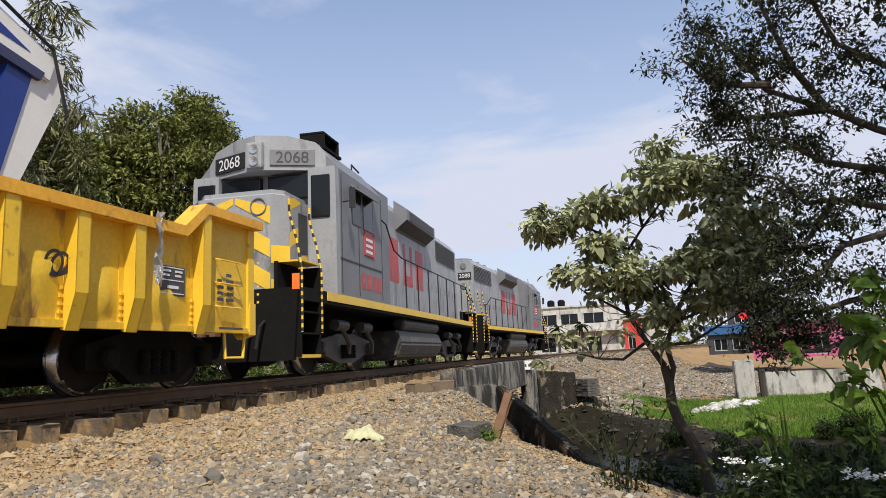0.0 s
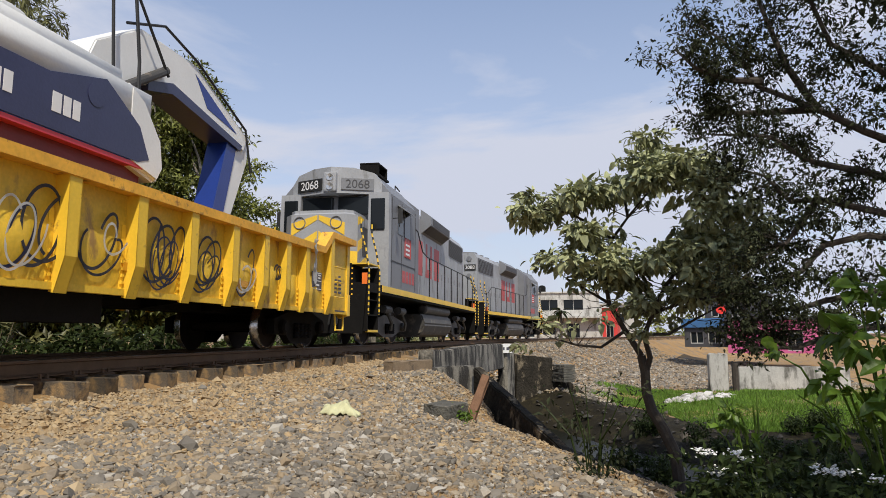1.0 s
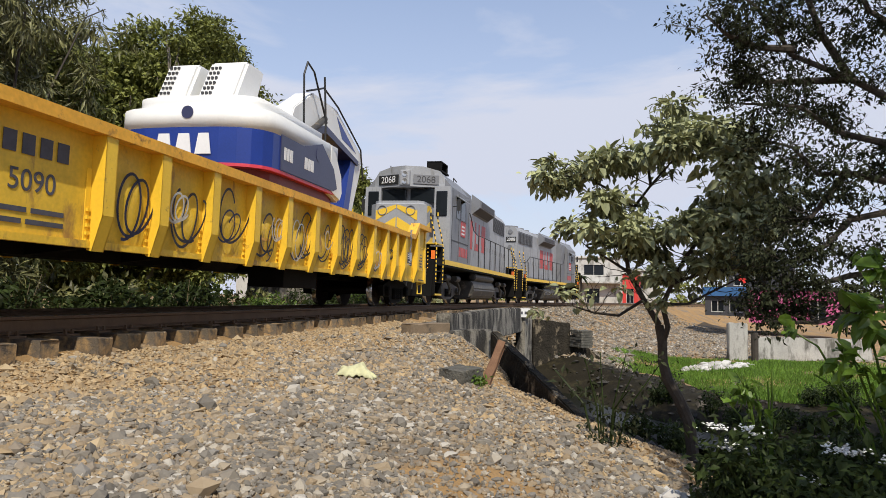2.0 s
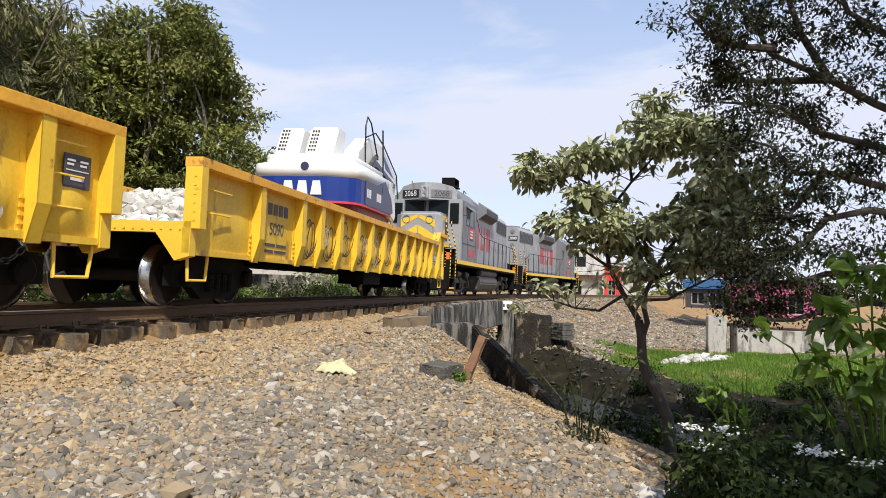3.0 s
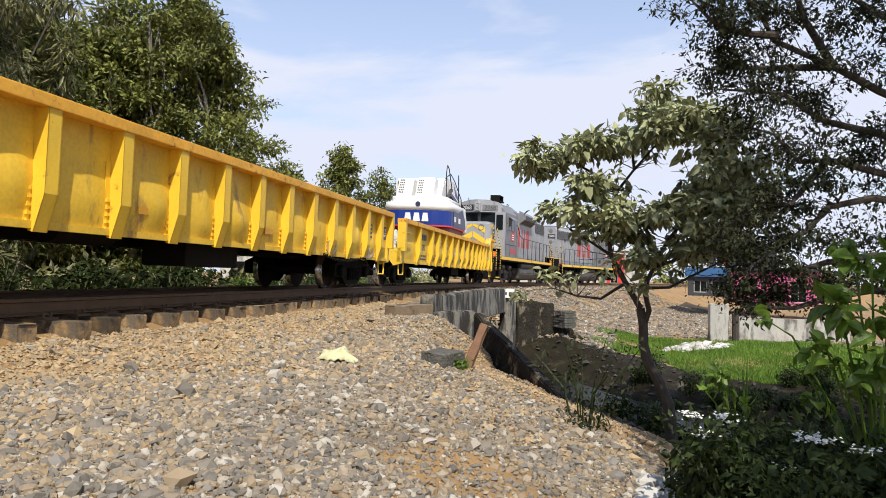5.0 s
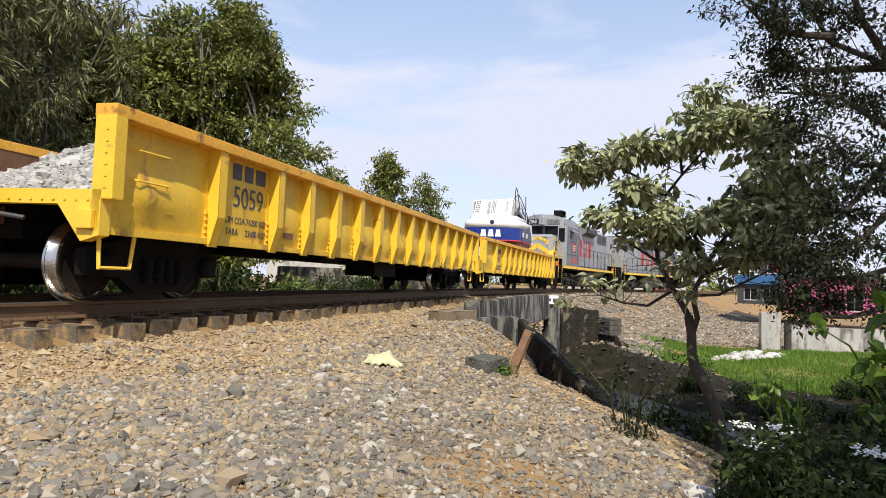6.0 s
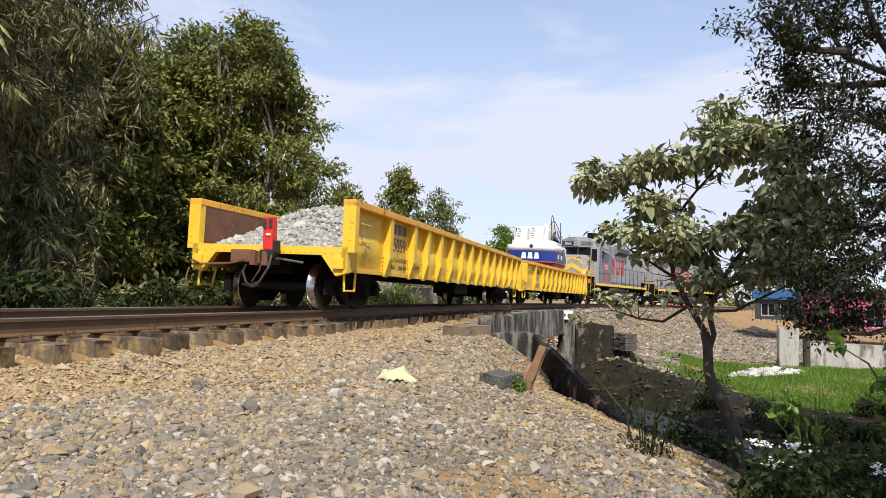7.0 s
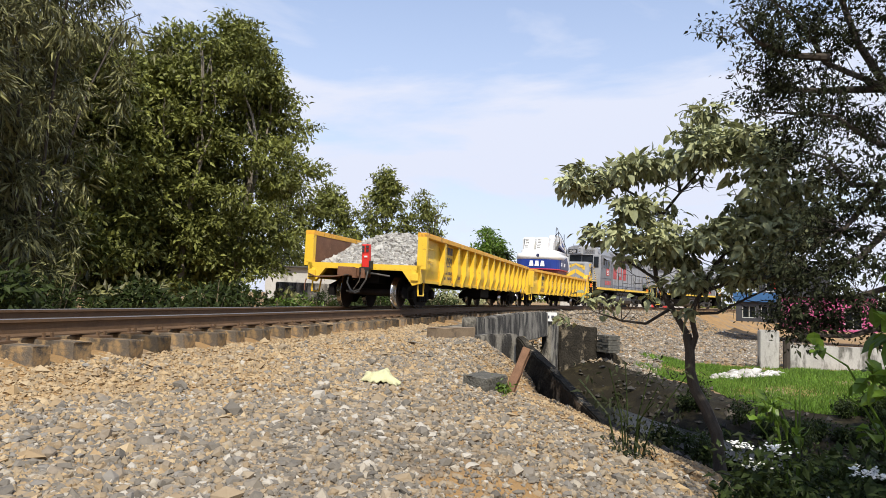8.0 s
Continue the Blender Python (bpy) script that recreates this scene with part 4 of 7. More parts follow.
chain(wagon_rear, CAR_W - 0.1, [(12.3, 0.70), (12.9, 0.62), (13.6, 0.60), (14.3, 0.66), (14.8, 0.70), (15.0, 0.56), (15.3, 0.45), (15.6, 0.48), (15.75, 0.60)])
load_rear = heap(wagon_rear, "gravel_load", "heap of grey crushed stone loaded in the wagon", -1.36, 1.36, 0.45, 16.3, 1.06, 2.02, 3, 9000, 0.045, M_PILE)
bm = bmesh.new()
box(bm, -0.09, 0.09, -0.08, 0.08, 0, 0.56, 0.02)
eot = thing("end_of_train_device", "red end-of-train marker box hung on the coupler", "train marker")
part("case", bm, M_REDBRIGHT, eot)
bm = bmesh.new()
for z in (0.38, 0.47):
    box(bm, 0.02, 0.09, -0.1, -0.088, z, z + 0.06)
    box(bm, -0.08, -0.02, -0.1, -0.088, z - 0.02, z + 0.05)
part("lens", bm, M_GRILLE, eot)
bm = bmesh.new()
box(bm, -0.02, 0.06, -0.1, -0.089, 0.24, 0.28)
part("sticker", bm, M_WHITETXT, eot)
bm = bmesh.new()
box(bm, -0.15, 0.1, -0.08, 0.08, -0.14, 0.0, 0.02)
box(bm, -0.04, 0.15, -0.06, 0.1, -0.05, 0.16, 0.02)
part("clamp", bm, M_RUBBER, eot, "black clamp")
bm = bmesh.new()
rod(bm, [(0.08, -0.05, -0.05), (0.05, -0.12, -0.3), (-0.1, -0.15, -0.55), (-0.32, -0.1, -0.62), (-0.5, 0.0, -0.6)], 0.022, 8)
rod(bm, [(-0.1, -0.02, -0.1), (-0.16, -0.05, -0.35), (-0.3, -0.05, -0.55)], 0.012, 6)
part("hose", bm, M_GREYSTEEL, eot, "silver braided hose")

for x in (-1.36, 1.36):
    bm = bmesh.new()
    box(bm, x - 0.09, x + 0.09, -0.05, 0.0, 0.72, 0.9, 0.01)
    part("corner_gusset", bm, M_YBRIGHT, wagon_rear)
for pts in ([(-1.5, -0.06, 0.66), (-1.52, -0.1, 0.5), (-1.5, -0.12, 0.36)], [(-1.46, -0.05, 0.8), (-1.2, -0.14, 0.72), (-0.7, -0.16, 0.74), (-0.3, -0.22, 0.8)]):
    bm = bmesh.new()
    rod(bm, pts, 0.016, 6)
    part("lever_rod", bm, M_RUST, wagon_rear, "bent rusty uncoupling rod")
bm = bmesh.new()
box(bm, -0.62, -0.2, -0.16, 0.0, 0.78, 1.0, 0.03)
part("draft_gear_casting", bm, M_RUST, wagon_rear, "brown rusty coupler casting")
bm = bmesh.new()
rod(bm, [(0.2, -0.15, 0.86), (0.45, -0.2, 0.84), (0.75, -0.1, 0.8)], 0.022, 8)
part("air_pipe", bm, M_GREYSTEEL, wagon_rear)

# second wagon, with the digger
wagon_mid, wheels_mid = gondola("yellow ribbed gondola wagon covered in graffiti carrying a digger", flip_ribs=True, raised_front=True, seed=2)
lettering("number", "5090", 0.27, on_side(sx - 0.021, 2.6, 1.2), M_DARKTXT, wagon_mid)
bars("lettering", wagon_mid, sx - 0.021, 2.6, 1.43, [(-0.34, -0.2, 0, 0.18), (-0.14, 0.0, 0, 0.18), (0.06, 0.2, 0, 0.18), (0.26, 0.4, 0, 0.18)], M_DARKTXT)
bars("stencil", wagon_mid, sx - 0.021, 2.6, 0.88, [(-0.4, -0.05, 0.05, 0.045), (0.0, 0.38, 0.05, 0.045), (-0.4, -0.1, -0.05, 0.045), (-0.05, 0.38, -0.05, 0.045)], M_DARKTXT)
bars("stencil", wagon_mid, sx + 0.03, 16.05, 1.3, [(0, 0.12, 0.1, 0.04), (-0.2, -0.1, 0.02, 0.04), (0.0, 0.17, 0.02, 0.04), (-0.2, -0.06, -0.06, 0.04), (0.02, 0.17, -0.06, 0.04), (-0.2, -0.08, -0.14, 0.04), (0.02, 0.17, -0.14, 0.04), (-0.2, -0.06, -0.22, 0.04), (0.0, 0.17, -0.22, 0.04), (-0.15, 0.4, -0.58, 0.03)], M_DARKTXT)
bm = bmesh.new()
box(bm, sx + 0.005, sx + 0.02, 14.75, 15.2, 1.08, 1.42)
part("notice_plate", bm, M_DARKTXT, wagon_mid, "black framed notice plate")
bars("notice_bars", wagon_mid, sx + 0.021, 14.975, 1.25, [(-0.17, -0.04, 0.1, 0.025), (-0.17, -0.06, 0.05, 0.025), (0.04, 0.17, 0.1, 0.025), (0.04, 0.15, 0.05, 0.025), (-0.2, 0.2, 0.0, 0.012), (-0.2, 0.2, 0.145, 0.012), (-0.2, 0.2, -0.15, 0.012), (-0.1, 0.1, -0.09, 0.035)], M_WHITETXT)
gr = random.Random(4)
for k, y in enumerate([L for L in (3.9, 4.9, 5.9, 6.9, 8.0, 8.4, 9.1, 10.1, 10.4, 11.2, 12.2, 13.3)]):
    scrawl(wagon_mid, sx + 0.03, y, 1.2 + gr.uniform(-0.08, 0.08), gr.uniform(0.55, 0.85) * (1 if y < 13 else 0.45), gr.uniform(0.7, 0.9) * (1 if y < 13 else 0.35), k, M_DARKTXT if k % 4 else M_NAVY, 0.017)
for k, y in enumerate((4.85, 5.85, 7.0, 8.05, 9.15, 10.2, 11.2, 12.25)):
    scrawl(wagon_mid, sx + 0.032, y + gr.uniform(-0.08, 0.08), 1.14 + gr.uniform(-0.1, 0.1), gr.uniform(0.45, 0.7), gr.uniform(0.45, 0.75), 70 + k, (M_DARKTXT, M_NAVY, M_DARKTXT, M_WHITETXT)[k % 4], gr.uniform(0.01, 0.022))
for k, y in enumerate((4.7, 7.3, 9.3)):
    scrawl(wagon_mid, sx + 0.034, y, 1.25, 0.4, 0.4, 40 + k, M_WHITETXT, 0.014)
for y, z in ((6.9, 1.05), (9.7, 0.95), (12.2, 0.95)):
    bars("reflector", wagon_mid, sx + 0.02, y, z, [(-0.2, 0.2, 0, 0.09)], M_AMBER, "orange reflector strip")
# crumpled foil strip hanging over the side
bm = bmesh.new()
gr = random.Random(8)
prevv = None
for i in range(12):
    z = 1.98 - i * 0.075
    w = 0.055 + gr.uniform(-0.015, 0.02)
    o = gr.uniform(-0.03, 0.03)
    row = [bm.verts.new((CAR_W + 0.02 + gr.uniform(-0.03, 0.03), 14.55 + o + w * t, z + gr.uniform(-0.02, 0.02))) for t in (-1, -0.3, 0.4, 1)]
    if prevv:
        for a in range(3):
            bm.faces.new((prevv[a], prevv[a + 1], row[a + 1], row[a]))
    prevv = row
bmesh.ops.solidify(bm, geom=bm.faces[:], thickness=0.008)
foil = tagged(mesh_ob("plastic_strip", bm, M_SHEEN), "crumpled silvery plastic strip hanging over the wagon side", "plastic sheet")

# sacks and rubble at the rear of that wagon
load_mid = heap(wagon_mid, "rubble_load", "pale rubble heap in the rear of the wagon", -1.36, 1.36, 0.3, 5.2, 1.06, 1.75, 6, 900, 0.07, M_WHITEROCK)


def digger():
    """Tracked digger: turned body with counterweight to the rear, boom folded forward."""
    root = thing("excavator", "white and blue hydraulic excavator on the wagon", "excavator")
    bm = bmesh.new()
    for sgn in (-1, 1):
        prism(bm, [(-1.9, 0.2), (-1.6, 0.0), (1.6, 0.0), (1.9, 0.2), (1.9, 0.5), (1.6, 0.68), (-1.6, 0.68), (-1.9, 0.5)], "x", sgn * 0.75, sgn * 1.2)
    for k in range(30):
        for sgn in (-1, 1):
            box(bm, *sorted((sgn * 0.72, sgn * 1.23)), -1.75 + k * 0.118, -1.68 + k * 0.118, 0.67, 0.7)
    part("crawler_track", bm, M_BLACK, root)
    bm = bmesh.new()
    lathe(bm, [(0.6, 0.6), (0.98, 0.6)], "z", seg=20)
    part("slew_ring", bm, M_BLACK, root)

    def body(y0, y1, z0, z1, w0, w1, round_rear):
        # plan outline with a rounded rear, swept upward
        pts = []
        if round_rear:
            for k in range(13):
                a = math.pi + math.pi * k / 12
                pts.append((w1 * math.copysign(abs(math.cos(a)) ** 0.55, math.cos(a)), y0 + 0.75 + 0.75 * -abs(math.sin(a)) ** 0.75))
        else:
            pts += [(-w1, y0), (w1, y0)]
        pts += [(w1, y1), (-w1, y1)]
        b = bmesh.new()
        return prism(b, pts, "z", z0, z1)
    for nm, z0, z1, m, lab in (("belly", 0.92, 1.12, M_DARKRED, "dark red lower body"), ("red_stripe", 1.12, 1.17, M_REDLINE, "thin red stripe"), ("blue_band", 1.17, 1.72, M_BLUE, "blue painted band")):
        part(nm, body(-2.05 if nm != "belly" else -1.9, 1.1, z0, z1, 1, 1.33 if nm != "belly" else 1.22, True), m, root, lab)
    b = body(-2.05, 1.1, 1.72, 2.28, 1, 1.33, True)
    edges = [e for e in b.edges if e.verts[0].co.z > 2.2 and e.verts[1].co.z > 2.2]
    bmesh.ops.bevel(b, geom=edges, offset=0.24, segments=5, affect="EDGES")
    part("hood", b, M_WHITE, root, "white rounded engine hood", smooth=True)
    # darker side panel and white quarter on the right side
    bm = bmesh.new()
    prism(bm, [(-1.35, 1.18), (0.9, 1.18), (1.1, 1.25), (0.9, 1.6), (0.3, 1.95), (-0.5, 1.74), (-1.35, 1.74)], "x", 1.325, 1.345)
    part("side_panel", bm, M_NAVY, root, "dark navy side door")
    bm = bmesh.new()
    prism(bm, [(0.7, 1.15), (1.3, 1.0), (1.42, 1.2), (1.35, 1.55), (1.0, 1.95), (0.7, 2.1)], "x", 0.5, 1.34)
    bmesh.ops.bevel(bm, geom=bm.edges[:], offset=0.05, segments=3, affect="EDGES")
    part("front_corner", bm, M_WHITE, root)
    # cab on the left side
    bm = bmesh.new()
    prism(bm, [(-0.35, 2.2), (1.25, 2.2), (1.3, 2.7), (1.0, 3.15), (0.8, 3.2), (-0.35, 3.15)], "x", -1.3, -0.35)
    bmesh.ops.bevel(bm, geom=bm.edges[:], offset=0.06, segments=3, affect="EDGES")
    part("cab", bm, M_WHITE, root, "white operator cab")
    bm = bmesh.new()
    prism(bm, [(-0.2, 2.5), (0.7, 2.5), (0.7, 3.05), (-0.2, 3.05)], "x", -0.36, -0.335)
    box(bm, -1.2, -0.6, -0.372, -0.345, 2.5, 3.05)
    part("cab_window", bm, M_GLASS, root, "dark cab window")
    # upright panels by the boom foot
    for x0, x1, y, hh, lean in ((-0.95, -0.35, -1.5, 0.85, 0.3), (-0.22, 0.48, -1.45, 0.9, 0.35)):
        bm = bmesh.new()
        prism(bm, [(y, 2.2), (y + 0.75, 2.2), (y + 0.75 + lean, 2.2 + hh), (y + 0.12 + lean, 2.2 + hh)], "x", x0, x1)
        bmesh.ops.bevel(bm, geom=bm.edges[:], offset=0.05, segments=2, affect="EDGES")
        part("stack_cover", bm, M_WHITE, root)
        for r in range(6):
            for c in range(3):
                bm = bmesh.new()
                zz = 2.45 + r * 0.1
                yy = y - 0.004 + lean * (zz - 2.2) / hh + 0.12 * (zz - 2.2) / hh
                box(bm, x0 + 0.08 + c * 0.07, x0 + 0.12 + c * 0.07, yy - 0.02, yy + 0.01, zz, zz + 0.04)
                part("vent_hole", bm, M_GRILLE, root)
    # boom: rises forward then folds down over the wagon's front
    boom = [(0.9, 2.0), (1.9, 3.0), (2.6, 3.05), (4.35, 2.35)]
    bm = bmesh.new()
    prism(bm, [(0.95, 1.9), (1.35, 1.7), (2.45, 2.75), (3.15, 2.95), (5.45, 2.55), (5.55, 2.85), (3.75, 3.55), (2.35, 3.55), (1.45, 3.0)], "x", -0.22, 0.22)
    bmesh.ops.bevel(bm, geom=bm.edges[:], offset=0.02, segments=2, affect="EDGES")
    part("boom", bm, M_WHITE, root, "white hydraulic boom")
    # shade along the boom's underside, drawn as a dark navy strip
    bm = bmesh.new()
    prism(bm, [(2.55, 2.85), (3.15, 3.02), (5.35, 2.63), (5.3, 2.52), (3.15, 2.85), (2.55, 2.7)], "x", -0.235, 0.235)
    part("boom_painted_shadow", bm, M_NAVY, root)
    bm = bmesh.new()
    prism(bm, [(3.75, 3.4), (5.15, 2.8), (4.15, 2.95)], "x", -0.226, 0.226)
    part("boom_flash", bm, M_BLUE, root, "blue painted flash")
    bm = bmesh.new()
    prism(bm, [(5.3, 2.9), (5.7, 2.85), (5.65, 2.4), (5.05, 1.1), (4.7, 1.05), (4.95, 2.1)], "x", -0.17, 0.17)
    part("stick", bm, M_WHITE, root, "white dipper stick")
    bm = bmesh.new()
    prism(bm, [(4.9, 2.6), (5.25, 2.65), (4.85, 1.25), (4.45, 1.1)], "x", -0.19, 0.19)
    part("stick_guard", bm, M_BLUE, root, "blue stick plate")
    bm = bmesh.new()
    rod(bm, [(0.3, 1.25, 2.1), (0.3, 2.85, 3.1)], 0.07, 10)
    rod(bm, [(-0.3, 1.25, 2.1), (-0.3, 2.85, 3.1)], 0.07, 10)
    part("boom_cylinder", bm, M_GREYSTEEL, root)
    for pts in ([(0.35, 1.65, 2.6), (0.35, 1.55, 3.7), (0.35, 1.7, 4.0), (0.35, 2.05, 3.9), (0.35, 2.85, 3.0)], [(0.95, 1.4, 1.2), (0.95, 1.35, 2.6), (0.95, 1.2, 3.5)], [(0.2, 2.05, 3.5), (0.25, 2.85, 3.8), (0.25, 3.75, 3.6), (0.24, 5.45, 2.95), (0.24, 5.7, 2.2)]):
        bm = bmesh.new()
        rod(bm, pts, 0.022, 8)
        part("hydraulic_hose", bm, M_RUBBER, root)
    # plain marks where the maker's name and seals are
    for x0, x1 in ((-0.42, -0.14), (-0.08, 0.2), (0.26, 0.53)):
        bm = bmesh.new()
        prism(bm, [(x0, 1.3), (x1, 1.3), (x1 - 0.05, 1.62), (x0 + 0.05, 1.62)], "y", -2.062, -2.05)
        part("mark", bm, M_WHITETXT, root)
    for y0, y1 in ((-1.25, -1.17), (-1.14, -1.06), (-1.03, -0.93), (-0.45, -0.33), (-0.3, -0.2), (-0.17, -0.07)):
        bm = bmesh.new()
        box(bm, 1.346, 1.351, y0, y1, 1.36, 1.56)
        part("side_mark", bm, M_WHITETXT, root)
    bm = bmesh.new()
    lathe(bm, [(-2.03, 0.1), (-2.02, 0.1)], "y", (0.1, -0.03, 1.95), 18)
    part("seal", bm, M_NAVY, root)
    bm = bmesh.new()
    lathe(bm, [(1.345, 0.13), (1.352, 0.13)], "x", (0, 0.15, 1.72), 18)
    part("seal", bm, M_NAVY, root)
    return root


excavator = digger()


# ---- locomotives: y runs from the nose end to the long hood end ----
LOCO_L = 17.4


def locomotive(label, number, dull=False):
    root = thing("locomotive", label, "locomotive", "engines of the train")
    L = LOCO_L
    bm = bmesh.new()
    box(bm, -1.5, 1.5, 0.25, L - 0.25, 1.28, 1.5)
    box(bm, -0.45, 0.45, 0.3, L - 0.3, 0.85, 1.3)
    part("frame", bm, M_BLACK, root)
    for sgn in (-1, 1):
        bm = bmesh.new()
        box(bm, *sorted((sgn * 1.5, sgn * 1.515)), 1.35, L - 1.0, 1.34, 1.5)
        part("sill_stripe", bm, M_YBRIGHT, root, "worn yellow sill stripe")
        # corner steps
        for y0, y1 in ((0.2, 1.05), (L - 1.05, L - 0.2)):
            bm = bmesh.new()
            box(bm, *sorted((sgn * 1.02, sgn * 1.08)), y0, y1, 0.35, 1.95)
            box(bm, *sorted((sgn * 1.05, sgn * 1.5)), y0, y0 + 0.04, 0.35, 1.5)
            box(bm, *sorted((sgn * 1.05, sgn * 1.5)), y1 - 0.04, y1, 0.35, 1.9)
            well = part("step_well", bm, M_BLACK, root)
            for k in range(4):
                bm = bmesh.new()
                box(bm, *sorted((sgn * 1.081, sgn * 1.495)), y0 + 0.042, y1 - 0.042, 0.36 + k * 0.36, 0.39 + k * 0.36)
                part("step", bm, M_BLACK, well)
            bm = bmesh.new()
            box(bm, *sorted((sgn * 1.44, sgn * 1.51)), y0 + 0.04, y1 - 0.04, 0.33, 0.385)
            part("step_edge", bm, M_YBRIGHT, root)
            bm = bmesh.new()
            box(bm, *sorted((sgn * 1.06, sgn * 1.5)), y0 + 0.05, y1, 1.93, 1.96)
            part("step_edge", bm, M_YBRIGHT, root)
            yb = y1 if y0 < 2 else y0
            bm = bmesh.new()
            box(bm, *sorted((sgn * 1.35, sgn * 1.48)), min(y0, y1) - 0.012, min(y0, y1), 1.45, 1.72)
            part("marker", bm, M_ORANGE, root, "orange reflector")
            # striped grab poles
            for yy, lean in ((y0, 0.0), (y1, 0.0)):
                pts = [(sgn * 1.52, yy, 0.75), (sgn * 1.52, yy, 1.8), (sgn * 1.42, yy + 0.02, 2.3), (sgn * 1.3, yy, 2.75), (sgn * 1.3, yy, 3.0)]
                bm = bmesh.new()
                rod(bm, pts, 0.02, 8)
                pole = part("grab_pole", bm, M_YBRIGHT, root, "black and yellow striped grab pole")
                for (xa, ya, za), (xb, yb2, zb) in zip(pts, pts[1:]):
                    a, b = Vector((xa, ya, za)), Vector((xb, yb2, zb))
                    n = int((b - a).length / 0.13)
                    for i in range(n):
                        bm = bmesh.new()
                        rod(bm, [a.lerp(b, (i + 0.1) / n), a.lerp(b, (i + 0.55) / n)], 0.023, 8)
                        part("stripe", bm, M_RUBBER, pole)
    # pilots
    for y, sgn in ((0.12, -1), (L - 0.12, 1)):
        bm = bmesh.new()
        ya, yb = sorted((y, y - sgn * 0.1))
        prism(bm, [(-1.4, 0.3), (1.4, 0.3), (1.48, 1.45), (-1.48, 1.45)], "y", ya, yb)
        part("pilot", bm, M_BLACK, root)
        coupler(root, y, sgn)
        for x in (-0.9, -0.7, 0.7, 0.9):
            bm = bmesh.new()
            rod(bm, [(x, y + sgn * 0.02, 0.95), (x, y + sgn * 0.2, 0.85), (x * 0.95, y + sgn * 0.24, 0.5)], 0.025, 6)
            part("air_hose", bm, M_RUBBER, root)
    # short hood
    bm = bmesh.new()
    prism(bm, [(-0.95, 0.98), (-0.72, 0.72), (0.72, 0.72), (0.95, 0.98), (0.95, 2.5), (-0.95, 2.5)], "z", 1.5, 3.36)
    bmesh.ops.bevel(bm, geom=[e for e in bm.edges if min(v.co.z for v in e.verts) > 3.3], offset=0.12, segments=3, affect="EDGES")
    part("nose", bm, M_GREY, root, "grey short hood")
    for s2 in (-1, 1):
        # chevrons over the nose, each a painted band
        for z0 in (1.7, 2.3, 2.9):
            vs = [(0.02, z0 + 0.2), (0.70, z0 - 0.2), (0.70, z0 + 0.12), (0.02, z0 + 0.52)]
            bm = bmesh.new()
            prism(bm, [(s2 * x, min(z, 3.22)) for x, z in vs], "y", 0.71, 0.7195)
            part("chevron", bm, M_YBRIGHT, root, "yellow warning chevron")
            if z0 < 2.8:
                bm = bmesh.new()
                prism(bm, [(s2 * 0.72, 0.712), (s2 * 0.955, 0.972), (s2 * 0.955, 0.99), (s2 * 0.71, 0.724)], "z", z0 - 0.3, z0 + 0.02)
                part("chevron", bm, M_YBRIGHT, root, "yellow warning chevron")
            bm = bmesh.new()
            prism(bm, [(1.0, z0), (1.75, z0 + 0.35), (1.75, z0 + 0.6), (1.0, z0 + 0.27)] if z0 < 2.8 else [(1.0, 2.98), (1.5, 3.2), (1.2, 3.24), (1.0, 3.2)], "x", s2 * 0.945, s2 * 0.953)
            part("chevron", bm, M_YBRIGHT, root, "yellow warning chevron")
    bm = bmesh.new()
    for x in (-0.48, 0.48):
        rod(bm, [(x + 0.15 * math.cos(k * math.tau / 20), 0.7, 3.03 + 0.15 * math.sin(k * math.tau / 20)) for k in range(21)], 0.014, 5)
    part("nose_lamp_ring", bm, M_GREY_D, root)
    bm = bmesh.new()
    box(bm, 0.952, 0.962, 1.35, 1.75, 2.25, 3.0)
    part("nose_vent", bm, M_GRILLE, root)
    # cab
    bm = bmesh.new()
    sect = [(-1.5, 1.5), (1.5, 1.5), (1.5, 3.98), (1.05, 4.5), (0.55, 4.62), (-0.55, 4.62), (-1.05, 4.5), (-1.5, 3.98)]
    prism(bm, sect, "y", 2.0, 4.75)
    part("cab", bm, M_GREY_D, root, "grey cab with sloped roof edges")
    bm = bmesh.new()
    for s2 in (-1, 1):
        out = [(0, 3.95), (1.5, 3.95), (1.06, 4.52), (0.56, 4.64), (0, 4.64)]
        fr = [bm.verts.new((s2 * x, 1.5 + 0.4 * x, z)) for x, z in out]
        bk = [bm.verts.new((s2 * x, 2.16, z)) for x, z in out]
        bm.faces.new(fr if s2 > 0 else fr[::-1])
        for i in range(4):
            q = (fr[i], bk[i], bk[i + 1], fr[i + 1])
            bm.faces.new(q)
    bmesh.ops.remove_doubles(bm, verts=bm.verts[:], dist=0.001)
    bmesh.ops.recalc_face_normals(bm, faces=bm.faces[:])
    part("cab_brow", bm, M_GREY, root)
    bm = bmesh.new()
    prism(bm, [(1.52, 1.5), (1.52, 3.3), (1.5, 3.98), (0.95, 3.98), (0.95, 1.5)], "y", 1.82, 2.02)
    part("cab_front", bm, M_GREY, root)
    bm = bmesh.new()
    prism(bm, [(-1.52, 1.5), (-1.52, 3.3), (-1.5, 3.98), (-0.95, 3.98), (-0.95, 1.5)], "y", 1.82, 2.02)
    part("cab_front", bm, M_GREY, root)
